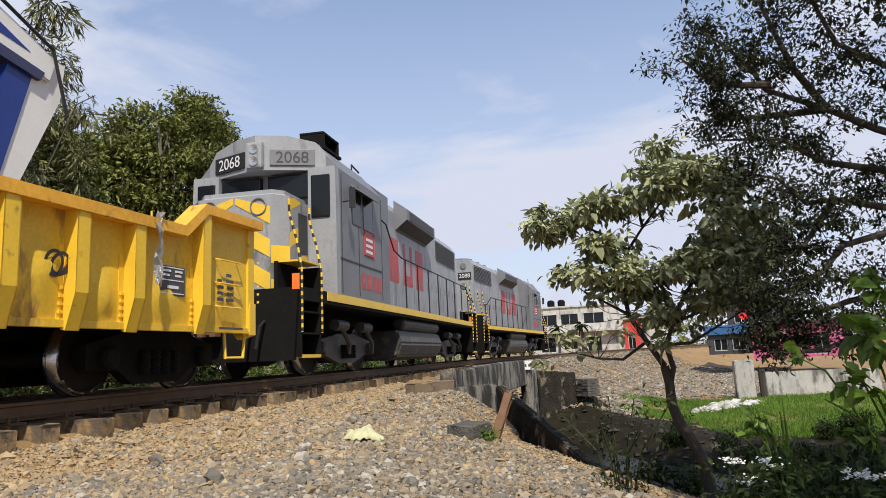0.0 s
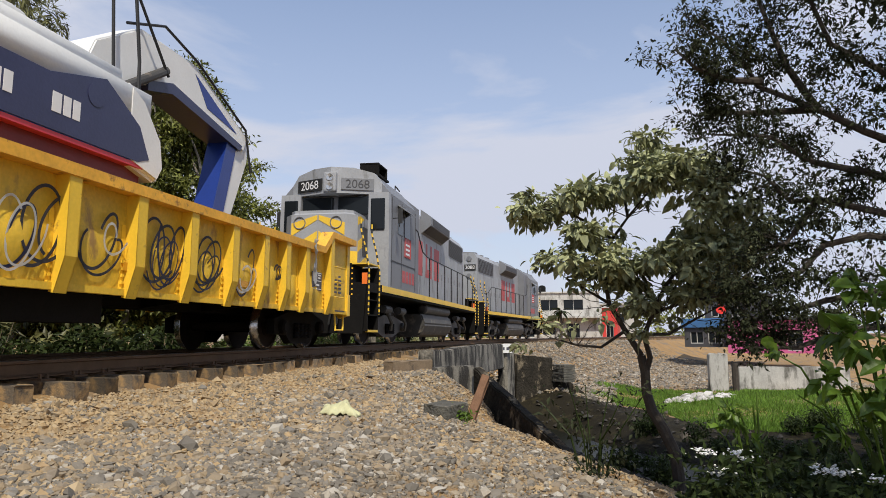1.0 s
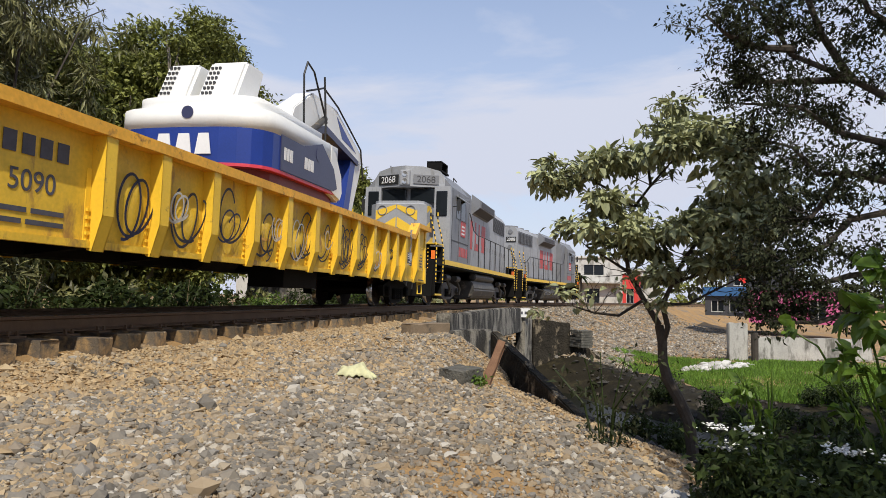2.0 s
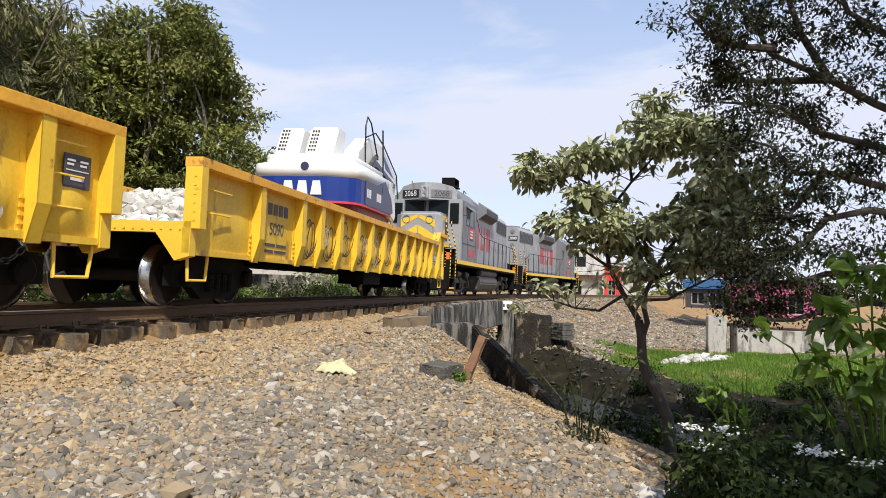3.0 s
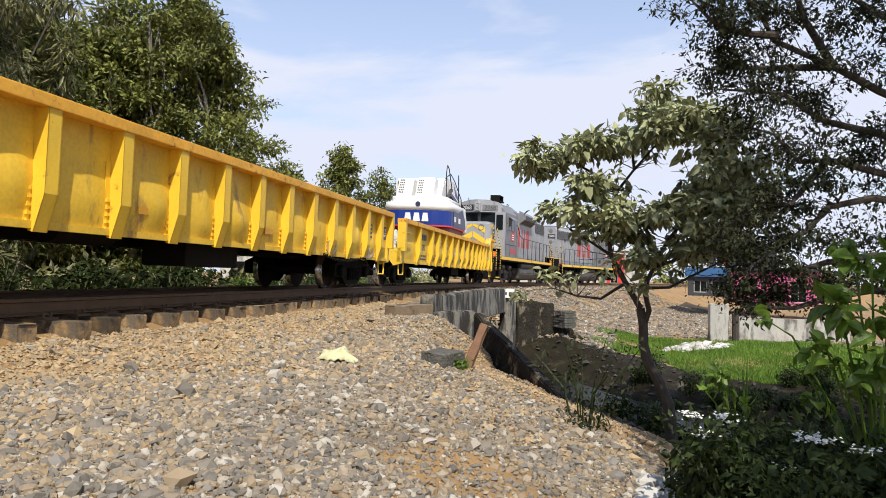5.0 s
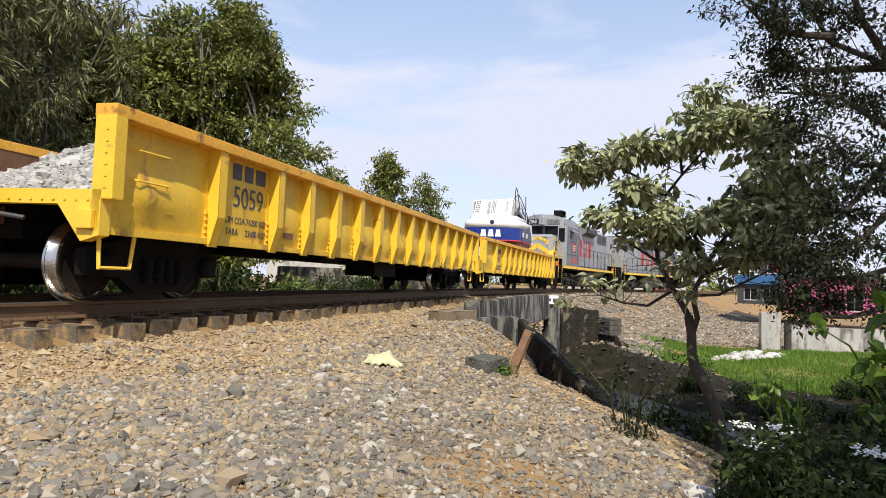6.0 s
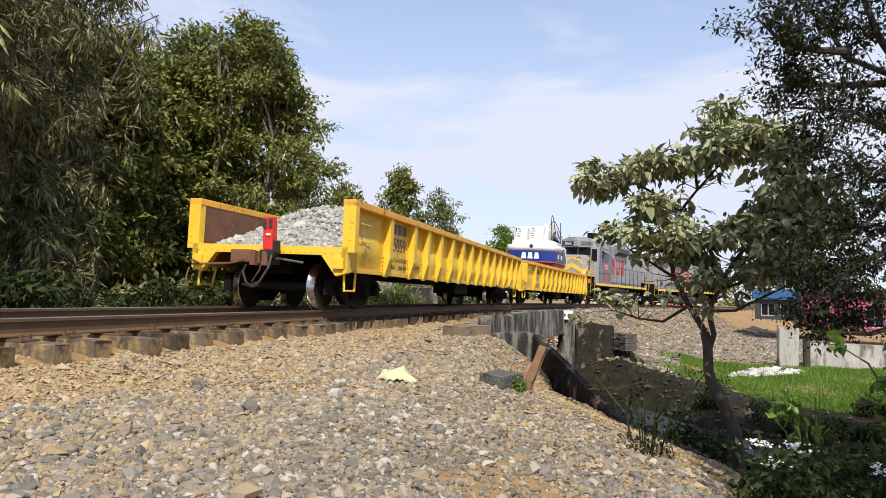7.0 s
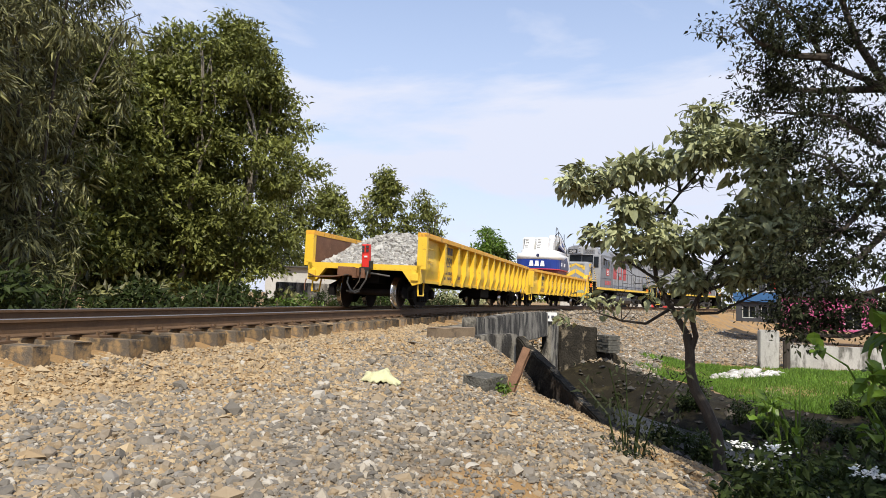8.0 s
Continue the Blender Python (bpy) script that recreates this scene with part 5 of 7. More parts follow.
    # windows: front, quarter, side
    for nm, (x0, x1, z0, z1), yy in (("windshield", (0.08, 0.92, 3.42, 3.9), 1.9), ("windshield", (-0.92, -0.08, 3.42, 3.9), 1.9), ("front_door_window", (1.02, 1.4, 2.98, 3.82), 1.8), ("front_door_window", (-1.4, -1.02, 2.98, 3.82), 1.8)):
        bm = bmesh.new()
        box(bm, x0, x1, yy - 0.012, yy + 0.12, z0, z1, 0.03)
        part(nm, bm, M_GLASS, root)
    for sgn in (-1, 1):
        bm = bmesh.new()
        box(bm, *sorted((sgn * 1.49, sgn * 1.512)), 2.75, 3.3, 3.0, 3.72, 0.02)
        part("side_window", bm, M_GLASS, root)
        bm = bmesh.new()
        box(bm, *sorted((sgn * 1.49, sgn * 1.512)), 3.45, 4.1, 3.0, 3.72, 0.02)
        part("side_window", bm, M_GLASS, root)
        bm = bmesh.new()
        prism(bm, [(sgn * 1.5, 3.78), (sgn * 1.74, 3.62), (sgn * 1.74, 3.64), (sgn * 1.5, 3.82)], "y", 2.7, 4.15)
        part("sun_shade", bm, M_GREY_D, root)
        bm = bmesh.new()
        rod(bm, [(sgn * 1.5, 2.25, 3.35), (sgn * 1.7, 2.2, 3.35), (sgn * 1.7, 2.2, 3.1)], 0.015)
        box(bm, *sorted((sgn * 1.66, sgn * 1.78)), 2.17, 2.2, 3.2, 3.6)
        part("mirror", bm, M_RUBBER, root)
        # plain red emblem and number marks on the cab side
        bm = bmesh.new()
        box(bm, *sorted((sgn * 1.5, sgn * 1.508)), 3.5, 4.15, 2.45, 3.0, 0.02)
        e = part("emblem", bm, M_RED, root, "red painted emblem")
        bm = bmesh.new()
        for z0 in (2.52, 2.65, 2.78):
            box(bm, *sorted((sgn * 1.509, sgn * 1.512)), 3.6, 4.05, z0, z0 + 0.06)
        part("emblem_bars", bm, M_WHITETXT, e)
        bm = bmesh.new()
        for k in range(4):
            box(bm, *sorted((sgn * 1.5, sgn * 1.506)), 3.3 + k * 0.36, 3.55 + k * 0.36, 1.72, 2.05)
        part("side_mark", bm, M_RED, root)
        bm = bmesh.new()
        for y in (2.15, 3.15, 4.72):
            box(bm, *sorted((sgn * 1.5, sgn * 1.509)), y, y + 0.02, 1.55, 3.9)
        box(bm, *sorted((sgn * 1.5, sgn * 1.512)), 2.0, 4.75, 2.2, 2.23)
        part("seam", bm, M_GRILLE, root)
    # number boards and headlight
    for s2 in (-1, 1):
        bm = bmesh.new()
        box(bm, -0.43, 0.43, -0.03, 0.02, -0.16, 0.16, 0.012)
        nb = part("number_board", bm, M_RUBBER if s2 < 0 else M_GREY_D, root, "number board in the cab brow")
        nb.matrix_basis = pose(s2 * 0.66, 1.5 + 0.4 * 0.66 - 0.004, 4.2, 0, 0, s2 * 21.8)
        lettering("number", number, 0.32, pose(0, -0.034, -0.01, 90, 0, 0), M_WHITETXT if s2 < 0 else M_GRILLE, nb)
    bm = bmesh.new()
    box(bm, -0.17, 0.17, 1.44, 1.6, 3.98, 4.5, 0.06)
    hl = part("headlight", bm, M_GREY, root)
    bm = bmesh.new()
    for z in (4.11, 4.35):
        lathe(bm, [(1.45, 0.095), (1.425, 0.095), (1.44, 0.02)], "y", (0, 0, z), 16)
    part("lens", bm, M_LENS, hl)
    # roof gear
    bm = bmesh.new()
    box(bm, 0.35, 0.95, 2.7, 3.7, 4.64, 4.7)
    box(bm, 0.38, 0.92, 2.75, 2.82, 4.7, 5.0)
    box(bm, 0.38, 0.92, 3.55, 3.62, 4.7, 5.0)
    box(bm, 0.38, 0.92, 2.74, 3.63, 4.98, 5.02)
    part("roof_box", bm, M_BLACK, root, "dark open box on the cab roof")
    bm = bmesh.new()
    rod(bm, [(-0.9, 2.6, 4.5), (-0.9, 2.6, 4.85)], 0.02)
    rod(bm, [(1.0, 4.2, 4.5), (1.0, 4.2, 4.66), (1.0, 4.7, 4.6)], 0.02)
    part("antenna", bm, M_RUBBER, root)
    # electrical cabinet and long hood
    bm = bmesh.new()
    prism(bm, [(-1.3, 1.5), (1.3, 1.5), (1.3, 4.25), (0.85, 4.62), (-0.85, 4.62), (-1.3, 4.25)], "y", 4.75, 6.0)
    part("cabinet", bm, M_GREY_D, root)
    bm = bmesh.new()
    prism(bm, [(-0.92, 1.5), (0.92, 1.5), (0.92, 4.25), (0.75, 4.5), (-0.75, 4.5), (-0.92, 4.25)], "y", 6.0, L - 1.0)
    part("long_hood", bm, M_GREY, root, "grey long hood with access doors")
    for sgn in (-1, 1):
        bm = bmesh.new()
        prism(bm, [(sgn * 0.9, 3.75), (sgn * 1.28, 4.05), (sgn * 1.28, 4.35), (sgn * 0.9, 4.62)], "y", 7.9, 11.3)
        part("blower_housing", bm, M_GREY_D, root, "flared air intake housing")
        bm = bmesh.new()
        prism(bm, [(sgn * 1.281, 4.08), (sgn * 1.292, 4.08), (sgn * 1.292, 4.32), (sgn * 1.281, 4.32)], "y", 8.2, 11.1)
        prism(bm, [(sgn * 1.0, 3.82), (sgn * 1.26, 4.03), (sgn * 1.27, 4.02), (sgn * 1.01, 3.81)], "y", 8.0, 11.2)
        part("intake_screen", bm, M_GRILLE, root)
        # radiator grille of slats
        bm = bmesh.new()
        box(bm, *sorted((sgn * 0.915, sgn * 0.93)), 12.9, L - 1.25, 3.55, 4.25)
        part("radiator_backing", bm, M_GRILLE, root)
        for k in range(11):
            bm = bmesh.new()
            prism(bm, [(sgn * 0.93, 3.58 + k * 0.06), (sgn * 0.965, 3.56 + k * 0.06), (sgn * 0.965, 3.575 + k * 0.06), (sgn * 0.93, 3.6 + k * 0.06)], "y", 12.95, L - 1.3)
            part("radiator_slat", bm, M_GREY_D, root)
        # doors along the hood
        for k in range(15):
            y = 6.2 + k * 0.665
            if y > L - 1.7:
                break
            bm = bmesh.new()
            box(bm, *sorted((sgn * 0.915, sgn * 0.935)), y, y + 0.63, 1.62, 3.45 if not (8 < y < 11.2) else 3.5, 0.008)
            d = part("hood_door", bm, M_GREY, root)
            bm = bmesh.new()
            box(bm, *sorted((sgn * 0.935, sgn * 0.955)), y + 0.54, y + 0.575, 2.4, 2.62)
            part("latch", bm, M_GREY_D, d)
        # three large red painted marks
        for k, y in enumerate((7.2, 8.6, 10.0)):
            bm = bmesh.new()
            x0, x1 = sorted((sgn * 0.937, sgn * 0.941))
            prism(bm, [(y, 2.3), (y + 1.0, 2.3), (y + 1.0, 3.5), (y + 0.75, 3.5), (y + 0.75, 2.6), (y + 0.25, 2.6), (y + 0.25, 3.5), (y, 3.5)] if k == 1 else [(y, 2.3), (y + 0.9, 2.3), (y + 0.9, 3.5), (y, 3.5)], "x", x0, x1)
            part("painted_mark", bm, M_RED, root, "large faded red painted mark")
        # walkway rail
        ys = [5.6] + [6.9 + 1.27 * k for k in range(8)] + [L - 0.9]
        top = 2.78
        bm = bmesh.new()
        rod(bm, [(sgn * 1.32, 5.0, 3.6), (sgn * 1.42, 5.4, 3.45), (sgn * 1.46, 5.9, top + 0.1), (sgn * 1.46, 6.6, top), (sgn * 1.46, L - 2.0, top), (sgn * 1.46, L - 1.2, top - 0.35), (sgn * 1.46, L - 0.4, top - 0.42)], 0.02)
        part("handrail", bm, M_RUBBER, root)
        for y in ys[1:]:
            bm = bmesh.new()
            rod(bm, [(sgn * 1.47, y, 1.4), (sgn * 1.46, y, top - (0 if y < L - 2 else 0.35))], 0.022)
            part("stanchion", bm, M_RUBBER, root)
        # tank, reservoirs
        bm = bmesh.new()
        lathe(bm, [(6.9, 0.1), (6.95, 0.17), (10.9, 0.17), (10.95, 0.1)], "y", (sgn * 1.22, 0, 1.12), 14)
        part("air_reservoir", bm, M_GREYSTEEL, root)
    bm = bmesh.new()
    prism(bm, [(-1.3, 0.3), (-1.0, 0.2), (1.0, 0.2), (1.3, 0.3), (1.42, 0.62), (1.3, 0.95), (-1.3, 0.95), (-1.42, 0.62)], "y", 6.5, 11.2)
    bmesh.ops.bevel(bm, geom=bm.edges[:], offset=0.05, segments=2, affect="EDGES")
    part("fuel_tank", bm, M_GREYSTEEL, root, "dusty grey fuel tank")
    for y, r in ((12.6, 0.6), (13.9, 0.6), (15.2, 0.6), (8.7, 0.55), (10.0, 0.55)):
        bm = bmesh.new()
        lathe(bm, [(4.5, r), (4.64, r), (4.65, r - 0.1)], "z", (0, y, 0), 20)
        part("roof_fan", bm, M_GREY_D, root)
    # long hood end: number board, lamps
    bm = bmesh.new()
    box(bm, 0.25, 0.85, L - 1.0, L - 0.96, 3.6, 3.9)
    box(bm, -0.85, -0.25, L - 1.0, L - 0.96, 3.6, 3.9)
    nb = part("end_number_board", bm, M_RUBBER, root)
    lettering("number", number, 0.26, Matrix.Translation((0.55, L - 0.957, 3.74)) @ pose(0, 0, 0, 90, 0, 180), M_WHITETXT, nb)
    lettering("number", number, 0.26, Matrix.Translation((-0.55, L - 0.957, 3.74)) @ pose(0, 0, 0, 90, 0, 180), M_WHITETXT, nb)
    for z in (4.2, 3.3):
        for x in (-0.5, 0.5):
            bm = bmesh.new()
            lathe(bm, [(L - 1.0, 0.14), (L - 0.96, 0.14), (L - 0.955, 0.1)], "y", (x, 0, z), 16)
            part("end_lamp", bm, M_GREY_D, root)
    wheels = bogie(root, 3.5, 0.5, 2.75, True) + bogie(root, L - 3.5, 0.5, 2.75, True)
    for yc in (3.5, L - 3.5):
        for sgn in (-1, 1):
            for dy in (-0.75, 0.75):
                bm = bmesh.new()
                lathe(bm, [(-0.3, 0.11), (0.3, 0.11)], "y", (sgn * 1.2, yc + dy, 0.95), 12)
                rod(bm, [(sgn * 1.2, yc + dy, 0.95), (sgn * 1.25, yc + dy + 0.4, 0.6), (sgn * 1.2, yc + dy + 0.5, 0.4)], 0.05)
                part("brake_cylinder", bm, M_GREYSTEEL, root)
    return root, wheels


loco_rear, wheels_loco_rear = locomotive("grey diesel locomotive with yellow chevrons and faded red marks", "2068")
loco_front, wheels_loco_front = locomotive("grey diesel locomotive running long hood to the other engine", "2088")


# ---- plants ----
def leaf_cloud(name, centers, radii, n, size, material, seed, parent=None, droop=0.3, aspect=2.2, shell=0.6, up=0.5, clump=7, fan=0.9, broad=False):
    """Leaves in small sprays over uneven balls: each leaf a folded blade of two faces."""
    g = np.random.default_rng(seed)
    centers, radii = np.asarray(centers, float), np.asarray(radii, float)
    if radii.ndim == 1:
        radii = np.repeat(radii[:, None], 3, 1)
    vol = radii.prod(1) ** 0.75
    k = max(1, n // clump)
    which = g.choice(len(centers), k, p=vol / vol.sum())
    d = g.normal(size=(k, 3))
    d /= np.linalg.norm(d, axis=1)[:, None]
    r = shell + (1 - shell) * g.uniform(0, 1, k) ** 0.5
    r *= 1 + 0.22 * np.sin(d[:, 0] * 5 + which) * np.cos(d[:, 2] * 4 + which * 2) + g.normal(0, 0.07, k)
    spray = centers[which] + d * radii[which] * r[:, None]
    base = np.repeat(spray, clump, 0) + g.normal(0, 1, (k * clump, 3)) * np.array((size * fan, size * fan, size * fan * 0.55))
    dd = np.repeat(d, clump, 0) + g.normal(0, 0.7, (k * clump, 3))
    dd[:, 2] -= droop
    dd /= np.linalg.norm(dd, axis=1)[:, None]
    nrm = g.normal(0, 0.6, dd.shape) + np.array([0, 0, up]) + np.array(sun_dir) * 0.45
    side = np.cross(dd, nrm)
    side /= np.linalg.norm(side, axis=1)[:, None] + 1e-9
    nn = np.cross(side, dd)
    ln = size * np.exp(g.normal(0, 0.25, len(base)))[:, None]
    w = ln / aspect / 2
    a, tip = base, base + dd * ln - nn * ln * 0.12
    mid = base + dd * ln * 0.45
    if broad:
        lo, hi = base + dd * ln * 0.28 + nn * ln * 0.03, base + dd * ln * 0.66 - nn * ln * 0.02
        v = np.stack([a, lo + side * w + nn * w * 0.3, hi + side * w * 0.78 + nn * w * 0.25, tip, hi - side * w * 0.78 + nn * w * 0.25, lo - side * w + nn * w * 0.3, lo, hi], 1)
        f = np.array([(0, 6, 1), (1, 6, 7), (1, 7, 2), (2, 7, 3), (0, 5, 6), (6, 5, 4), (6, 4, 7), (7, 4, 3)])
        faces = (f[None] + (np.arange(len(base)) * 8)[:, None, None]).reshape(-1, 3)
        return raw(name, v.reshape(-1, 3), faces, material, parent)
    v = np.stack([a, mid + side * w + nn * w * 0.35, tip, mid - side * w + nn * w * 0.35, mid], 1)
    f = np.array([(0, 4, 1), (1, 4, 2), (0, 3, 4), (4, 3, 2)])
    faces = (f[None] + (np.arange(len(base)) * 5)[:, None, None]).reshape(-1, 3)
    return raw(name, v.reshape(-1, 3), faces, material, parent)


def branch(bm, p, d, length, r, g, depth, tips, spread=0.6, bend=0.25, kids=(2, 3), seg=6, lift=0.15):
    pts, q, u = [Vector(p)], Vector(p), Vector(d).normalized()
    n = 4
    for i in range(n):
        u = (u + Vector((g.gauss(0, bend), g.gauss(0, bend), g.gauss(0, bend) + lift * 0.3))).normalized()
        q = q + u * length / n
        pts.append(q.copy())
    rod(bm, pts, r, seg, r * 0.6)
    if depth == 0:
        tips.append(q)
        return
    for k in range(g.randint(*kids)):
        v = (u + Vector((g.gauss(0, spread), g.gauss(0, spread), g.gauss(0, spread * 0.6) + lift))).normalized()
        start = pts[-1] if k < 2 else pts[-2]
        branch(bm, start, v, length * g.uniform(0.62, 0.85), r * 0.58, g, depth - 1, tips, spread, bend, kids, max(3, seg - 1), lift)
    tips.append(q)


# group of tall broadleaf trees behind the track
def broad_tree(label, base, h, w, n, seed, material=M_LEAF, size=0.22, bark=M_BARKPALE, low=0.28, trunks=2):
    g = random.Random(seed)
    root = thing("tree", label, "tree", "trees behind the track")
    root.matrix_basis = pose(*base)
    tips = []
    for k in range(trunks):
        bm = bmesh.new()
        a = k * 2.4 + seed
        branch(bm, (0.5 * math.cos(a) * (trunks > 1), 0.5 * math.sin(a) * (trunks > 1), -0.1), (0.18 * math.cos(a), 0.18 * math.sin(a), 1), h * 0.34, 0.13 * h / 8, g, 3, tips, 0.42, 0.1, (2, 3), 7, 0.5)
        part("trunk", bm, bark, root)
    cs, rs = [], []
    for i in range(150):
        t = g.uniform(low, 1)
        prof = math.sin(math.pi * min(1, (t - low) / (1 - low) * 0.82 + 0.16)) ** 0.7
        a, q = g.uniform(0, math.tau), g.uniform(0.3, 1.0) ** 0.6 * g.choice((0.85, 1.0, 1.0, 1.14))
        cs.append((w * prof * q * math.cos(a), w * prof * q * math.sin(a), h * t * (1 + 0.05 * math.sin(3 * a + seed))))
        r = w * g.uniform(0.09, 0.19)
        rs.append((r * 1.25, r * 1.25, r * 0.62))
    for tp in tips[:60]:
        cs.append(tuple(tp))
        rs.append((w * 0.13, w * 0.13, w * 0.09))
    leaf_cloud("crown", cs, rs, n, size, material, seed, root, 0.3, 2.2, 0.2, 0.7, 10, 0.85)
    return root


def bamboo(label, base, h, w, n, seed, stems=9):
    g = random.Random(seed)
    root = thing("bamboo_clump", label, "bamboo", "bamboo behind the track")
    root.matrix_basis = pose(*base)
    cs, rs = [], []
    for k in range(stems):
        a, r0 = g.uniform(0, math.tau), g.uniform(0.2, 0.9)
        lean = g.uniform(0.15, 0.5)
        pts = []
        for i in range(9):
            t = i / 8
            rr = r0 + lean * w * t ** 2.2
            pts.append((rr * math.cos(a), rr * math.sin(a), h * g.uniform(0.96, 1.0) * (t - 0.16 * t ** 3)))
            if i >= 1:
                for _ in range(3):
                    cs.append((pts[-1][0] + g.gauss(0, 0.5), pts[-1][1] + g.gauss(0, 0.5), pts[-1][2] - g.uniform(0, 0.6)))
                    rs.append((0.34, 0.34, 0.42))
        bm = bmesh.new()
        rod(bm, pts, 0.045, 6, 0.012)
        part("stem", bm, M_BARK, root)
    leaf_cloud("foliage", cs, rs, n, 0.25, M_LEAF_BAMBOO, seed, root, 1.0, 6.5, 0.1, 0.5, 9, 0.3)
    return root


broad_tree("tall bushy green tree behind the railway", (-13.4, 19.6, -0.5), 9.5, 2.6, 46000, 3, size=0.16, low=0.12)
broad_tree("dense green tree behind the railway", (-16.4, 18.4, -0.5), 8.3, 2.6, 36000, 5, size=0.17, low=0.08)
broad_tree("tall bushy green tree behind the railway", (-14.9, 18.4, -0.5), 8.8, 2.4, 30000, 6, size=0.17, low=0.1)
broad_tree("leafy tree in shade behind the bamboo", (-16.0, 15.2, -0.5), 7.6, 2.6, 28000, 8, M_LEAF, 0.19, low=0.05)
broad_tree("dense green tree behind the railway", (-19.0, 22.0, -0.5), 9.0, 3.0, 16000, 15, size=0.3, low=0.05)
bamboo("tall drooping bamboo clump beside the track", (-12.9, 11.4, -0.6), 9.5, 4.2, 24000, 11)
bamboo("tall drooping bamboo clump beside the track", (-12.2, 7.6, -0.6), 9.0, 4.0, 20000, 12)
bamboo("tall drooping bamboo clump beside the track", (-15.4, 12.4, -0.6), 10.5, 4.2, 22000, 13)
bamboo("tall drooping bamboo clump beside the track", (-12.5, 2.5, -0.6), 9.5, 4.2, 9000, 14)
broad_tree("distant feathery conifers beyond the wagons", (-20.6, 40.5, -0.5), 7.6, 2.0, 9000, 21, M_LEAF, 0.25, M_BARK, 0.15, 1)
broad_tree("distant feathery conifers beyond the wagons", (-17.0, 41.6, -0.5), 8.6, 1.6, 9000, 22, M_LEAF, 0.25, M_BARK, 0.15, 1)
broad_tree("distant feathery conifers beyond the wagons", (-15.0, 43.0, -0.5), 7.4, 1.3, 5000, 23, M_LEAF, 0.22, M_BARK, 0.15, 1)
broad_tree("distant feathery conifers beyond the wagons", (-24.0, 40.0, -0.5), 7.8, 1.9, 7000, 24, M_LEAF, 0.25, M_BARK, 0.15, 1)
broad_tree("small round tree far beyond the train", (-21.6, 88.0, -0.5), 9.6, 2.6, 5000, 25, M_LEAF_BRIGHT, 0.45, M_BARK, 0.35, 1)


def palm(base, h, seed):
    g = random.Random(seed)
    root = thing("palm", "small palm beside the white house", "palm")
    root.matrix_basis = pose(*base)
    bm = bmesh.new()
    rod(bm, [(0, 0, 0), (0.08, 0, h * 0.5), (0, 0.05, h)], 0.2, 8, 0.14)
    part("trunk", bm, M_BARK, root)
    for k in range(26):
        a, e = g.uniform(0, math.tau), g.uniform(-0.6, 1.2)
        bm = bmesh.new()
        pts = [Vector((math.cos(a) * t * 1.5, math.sin(a) * t * 1.5, h + math.sin(e) * t * 1.4 - 0.9 * t * t)) for t in (0.05, 0.35, 0.7, 1.0)]
        s = Vector((-math.sin(a), math.cos(a), 0)) * 0.16
        rows = [(bm.verts.new(p - s * f), bm.verts.new(p + Vector((0, 0, -0.05))), bm.verts.new(p + s * f)) for p, f in zip(pts, (0.3, 1, 0.8, 0.1))]
        for r, q in zip(rows, rows[1:]):
            bm.faces.new((r[0], r[1], q[1], q[0])), bm.faces.new((r[1], r[2], q[2], q[1]))
        part("frond", bm, M_SHRUB, root)
    return root


palm((-19.0, 87.0, -0.5), 6.6, 1)
palm((-9.4, 92.0, -0.5), 3.6, 2)
palm((-6.6, 95.0, -0.5), 4.0, 3)

# shrubs along the far side of the track
def shrub(label, x, y, w, h, n, seed, material=M_SHRUB, size=0.14, z=None, name="shrub", droop=0.3, aspect=2.4, group="shrubs along the track"):
    g = random.Random(seed)
    z = gz(x, y) if z is None else z
    root = thing(name, label, "shrub", group)
    root.matrix_basis = pose(x, y, z)
    bm = bmesh.new()
    for k in range(6):
        a = g.uniform(0, math.tau)
        rod(bm, [(0, 0, -0.1), (0.3 * w * math.cos(a), 0.3 * w * math.sin(a), h * 0.5), (0.6 * w * math.cos(a), 0.6 * w * math.sin(a), h * g.uniform(0.7, 1.0))], 0.018, 5, 0.006)
    part("stems", bm, M_DRY, root)
    cs = [(g.gauss(0, w * 0.45), g.gauss(0, w * 0.45), h * g.uniform(0.15, 0.85)) for _ in range(14)]
    leaf_cloud("foliage", cs, [min(w, h) * g.uniform(0.2, 0.38) for _ in cs], n, size, material, seed, root, droop, aspect, 0.4)
    return root


g = random.Random(77)
for k in range(30):
    s_, o_ = -2 + k * 1.25 + g.uniform(-0.4, 0.4), -g.uniform(2.9, 4.6)
    p = on_track(s_, o_)
    m_ = g.choice((M_SHRUB, M_SHRUB, M_SHRUB, M_SHRUB, M_SHRUB, M_LEAF_BAMBOO, M_LEAF_BRIGHT))
    shrub("low leafy weeds growing beside the track", p.x, p.y, g.uniform(0.6, 1.0), g.uniform(0.7, 1.35), 1100, 100 + k, m_, g.choice((0.12, 0.16, 0.2)))
for k in range(9):
    p = on_track(28 + k * 2.6, -g.uniform(5.0, 7.5))
    shrub("dry brownish scrub beyond the track", p.x, p.y, 1.4, g.uniform(1.0, 1.6), 900, 150 + k, g.choice((M_DRY, M_SHRUB, M_LEAF_PALE)), 0.2)

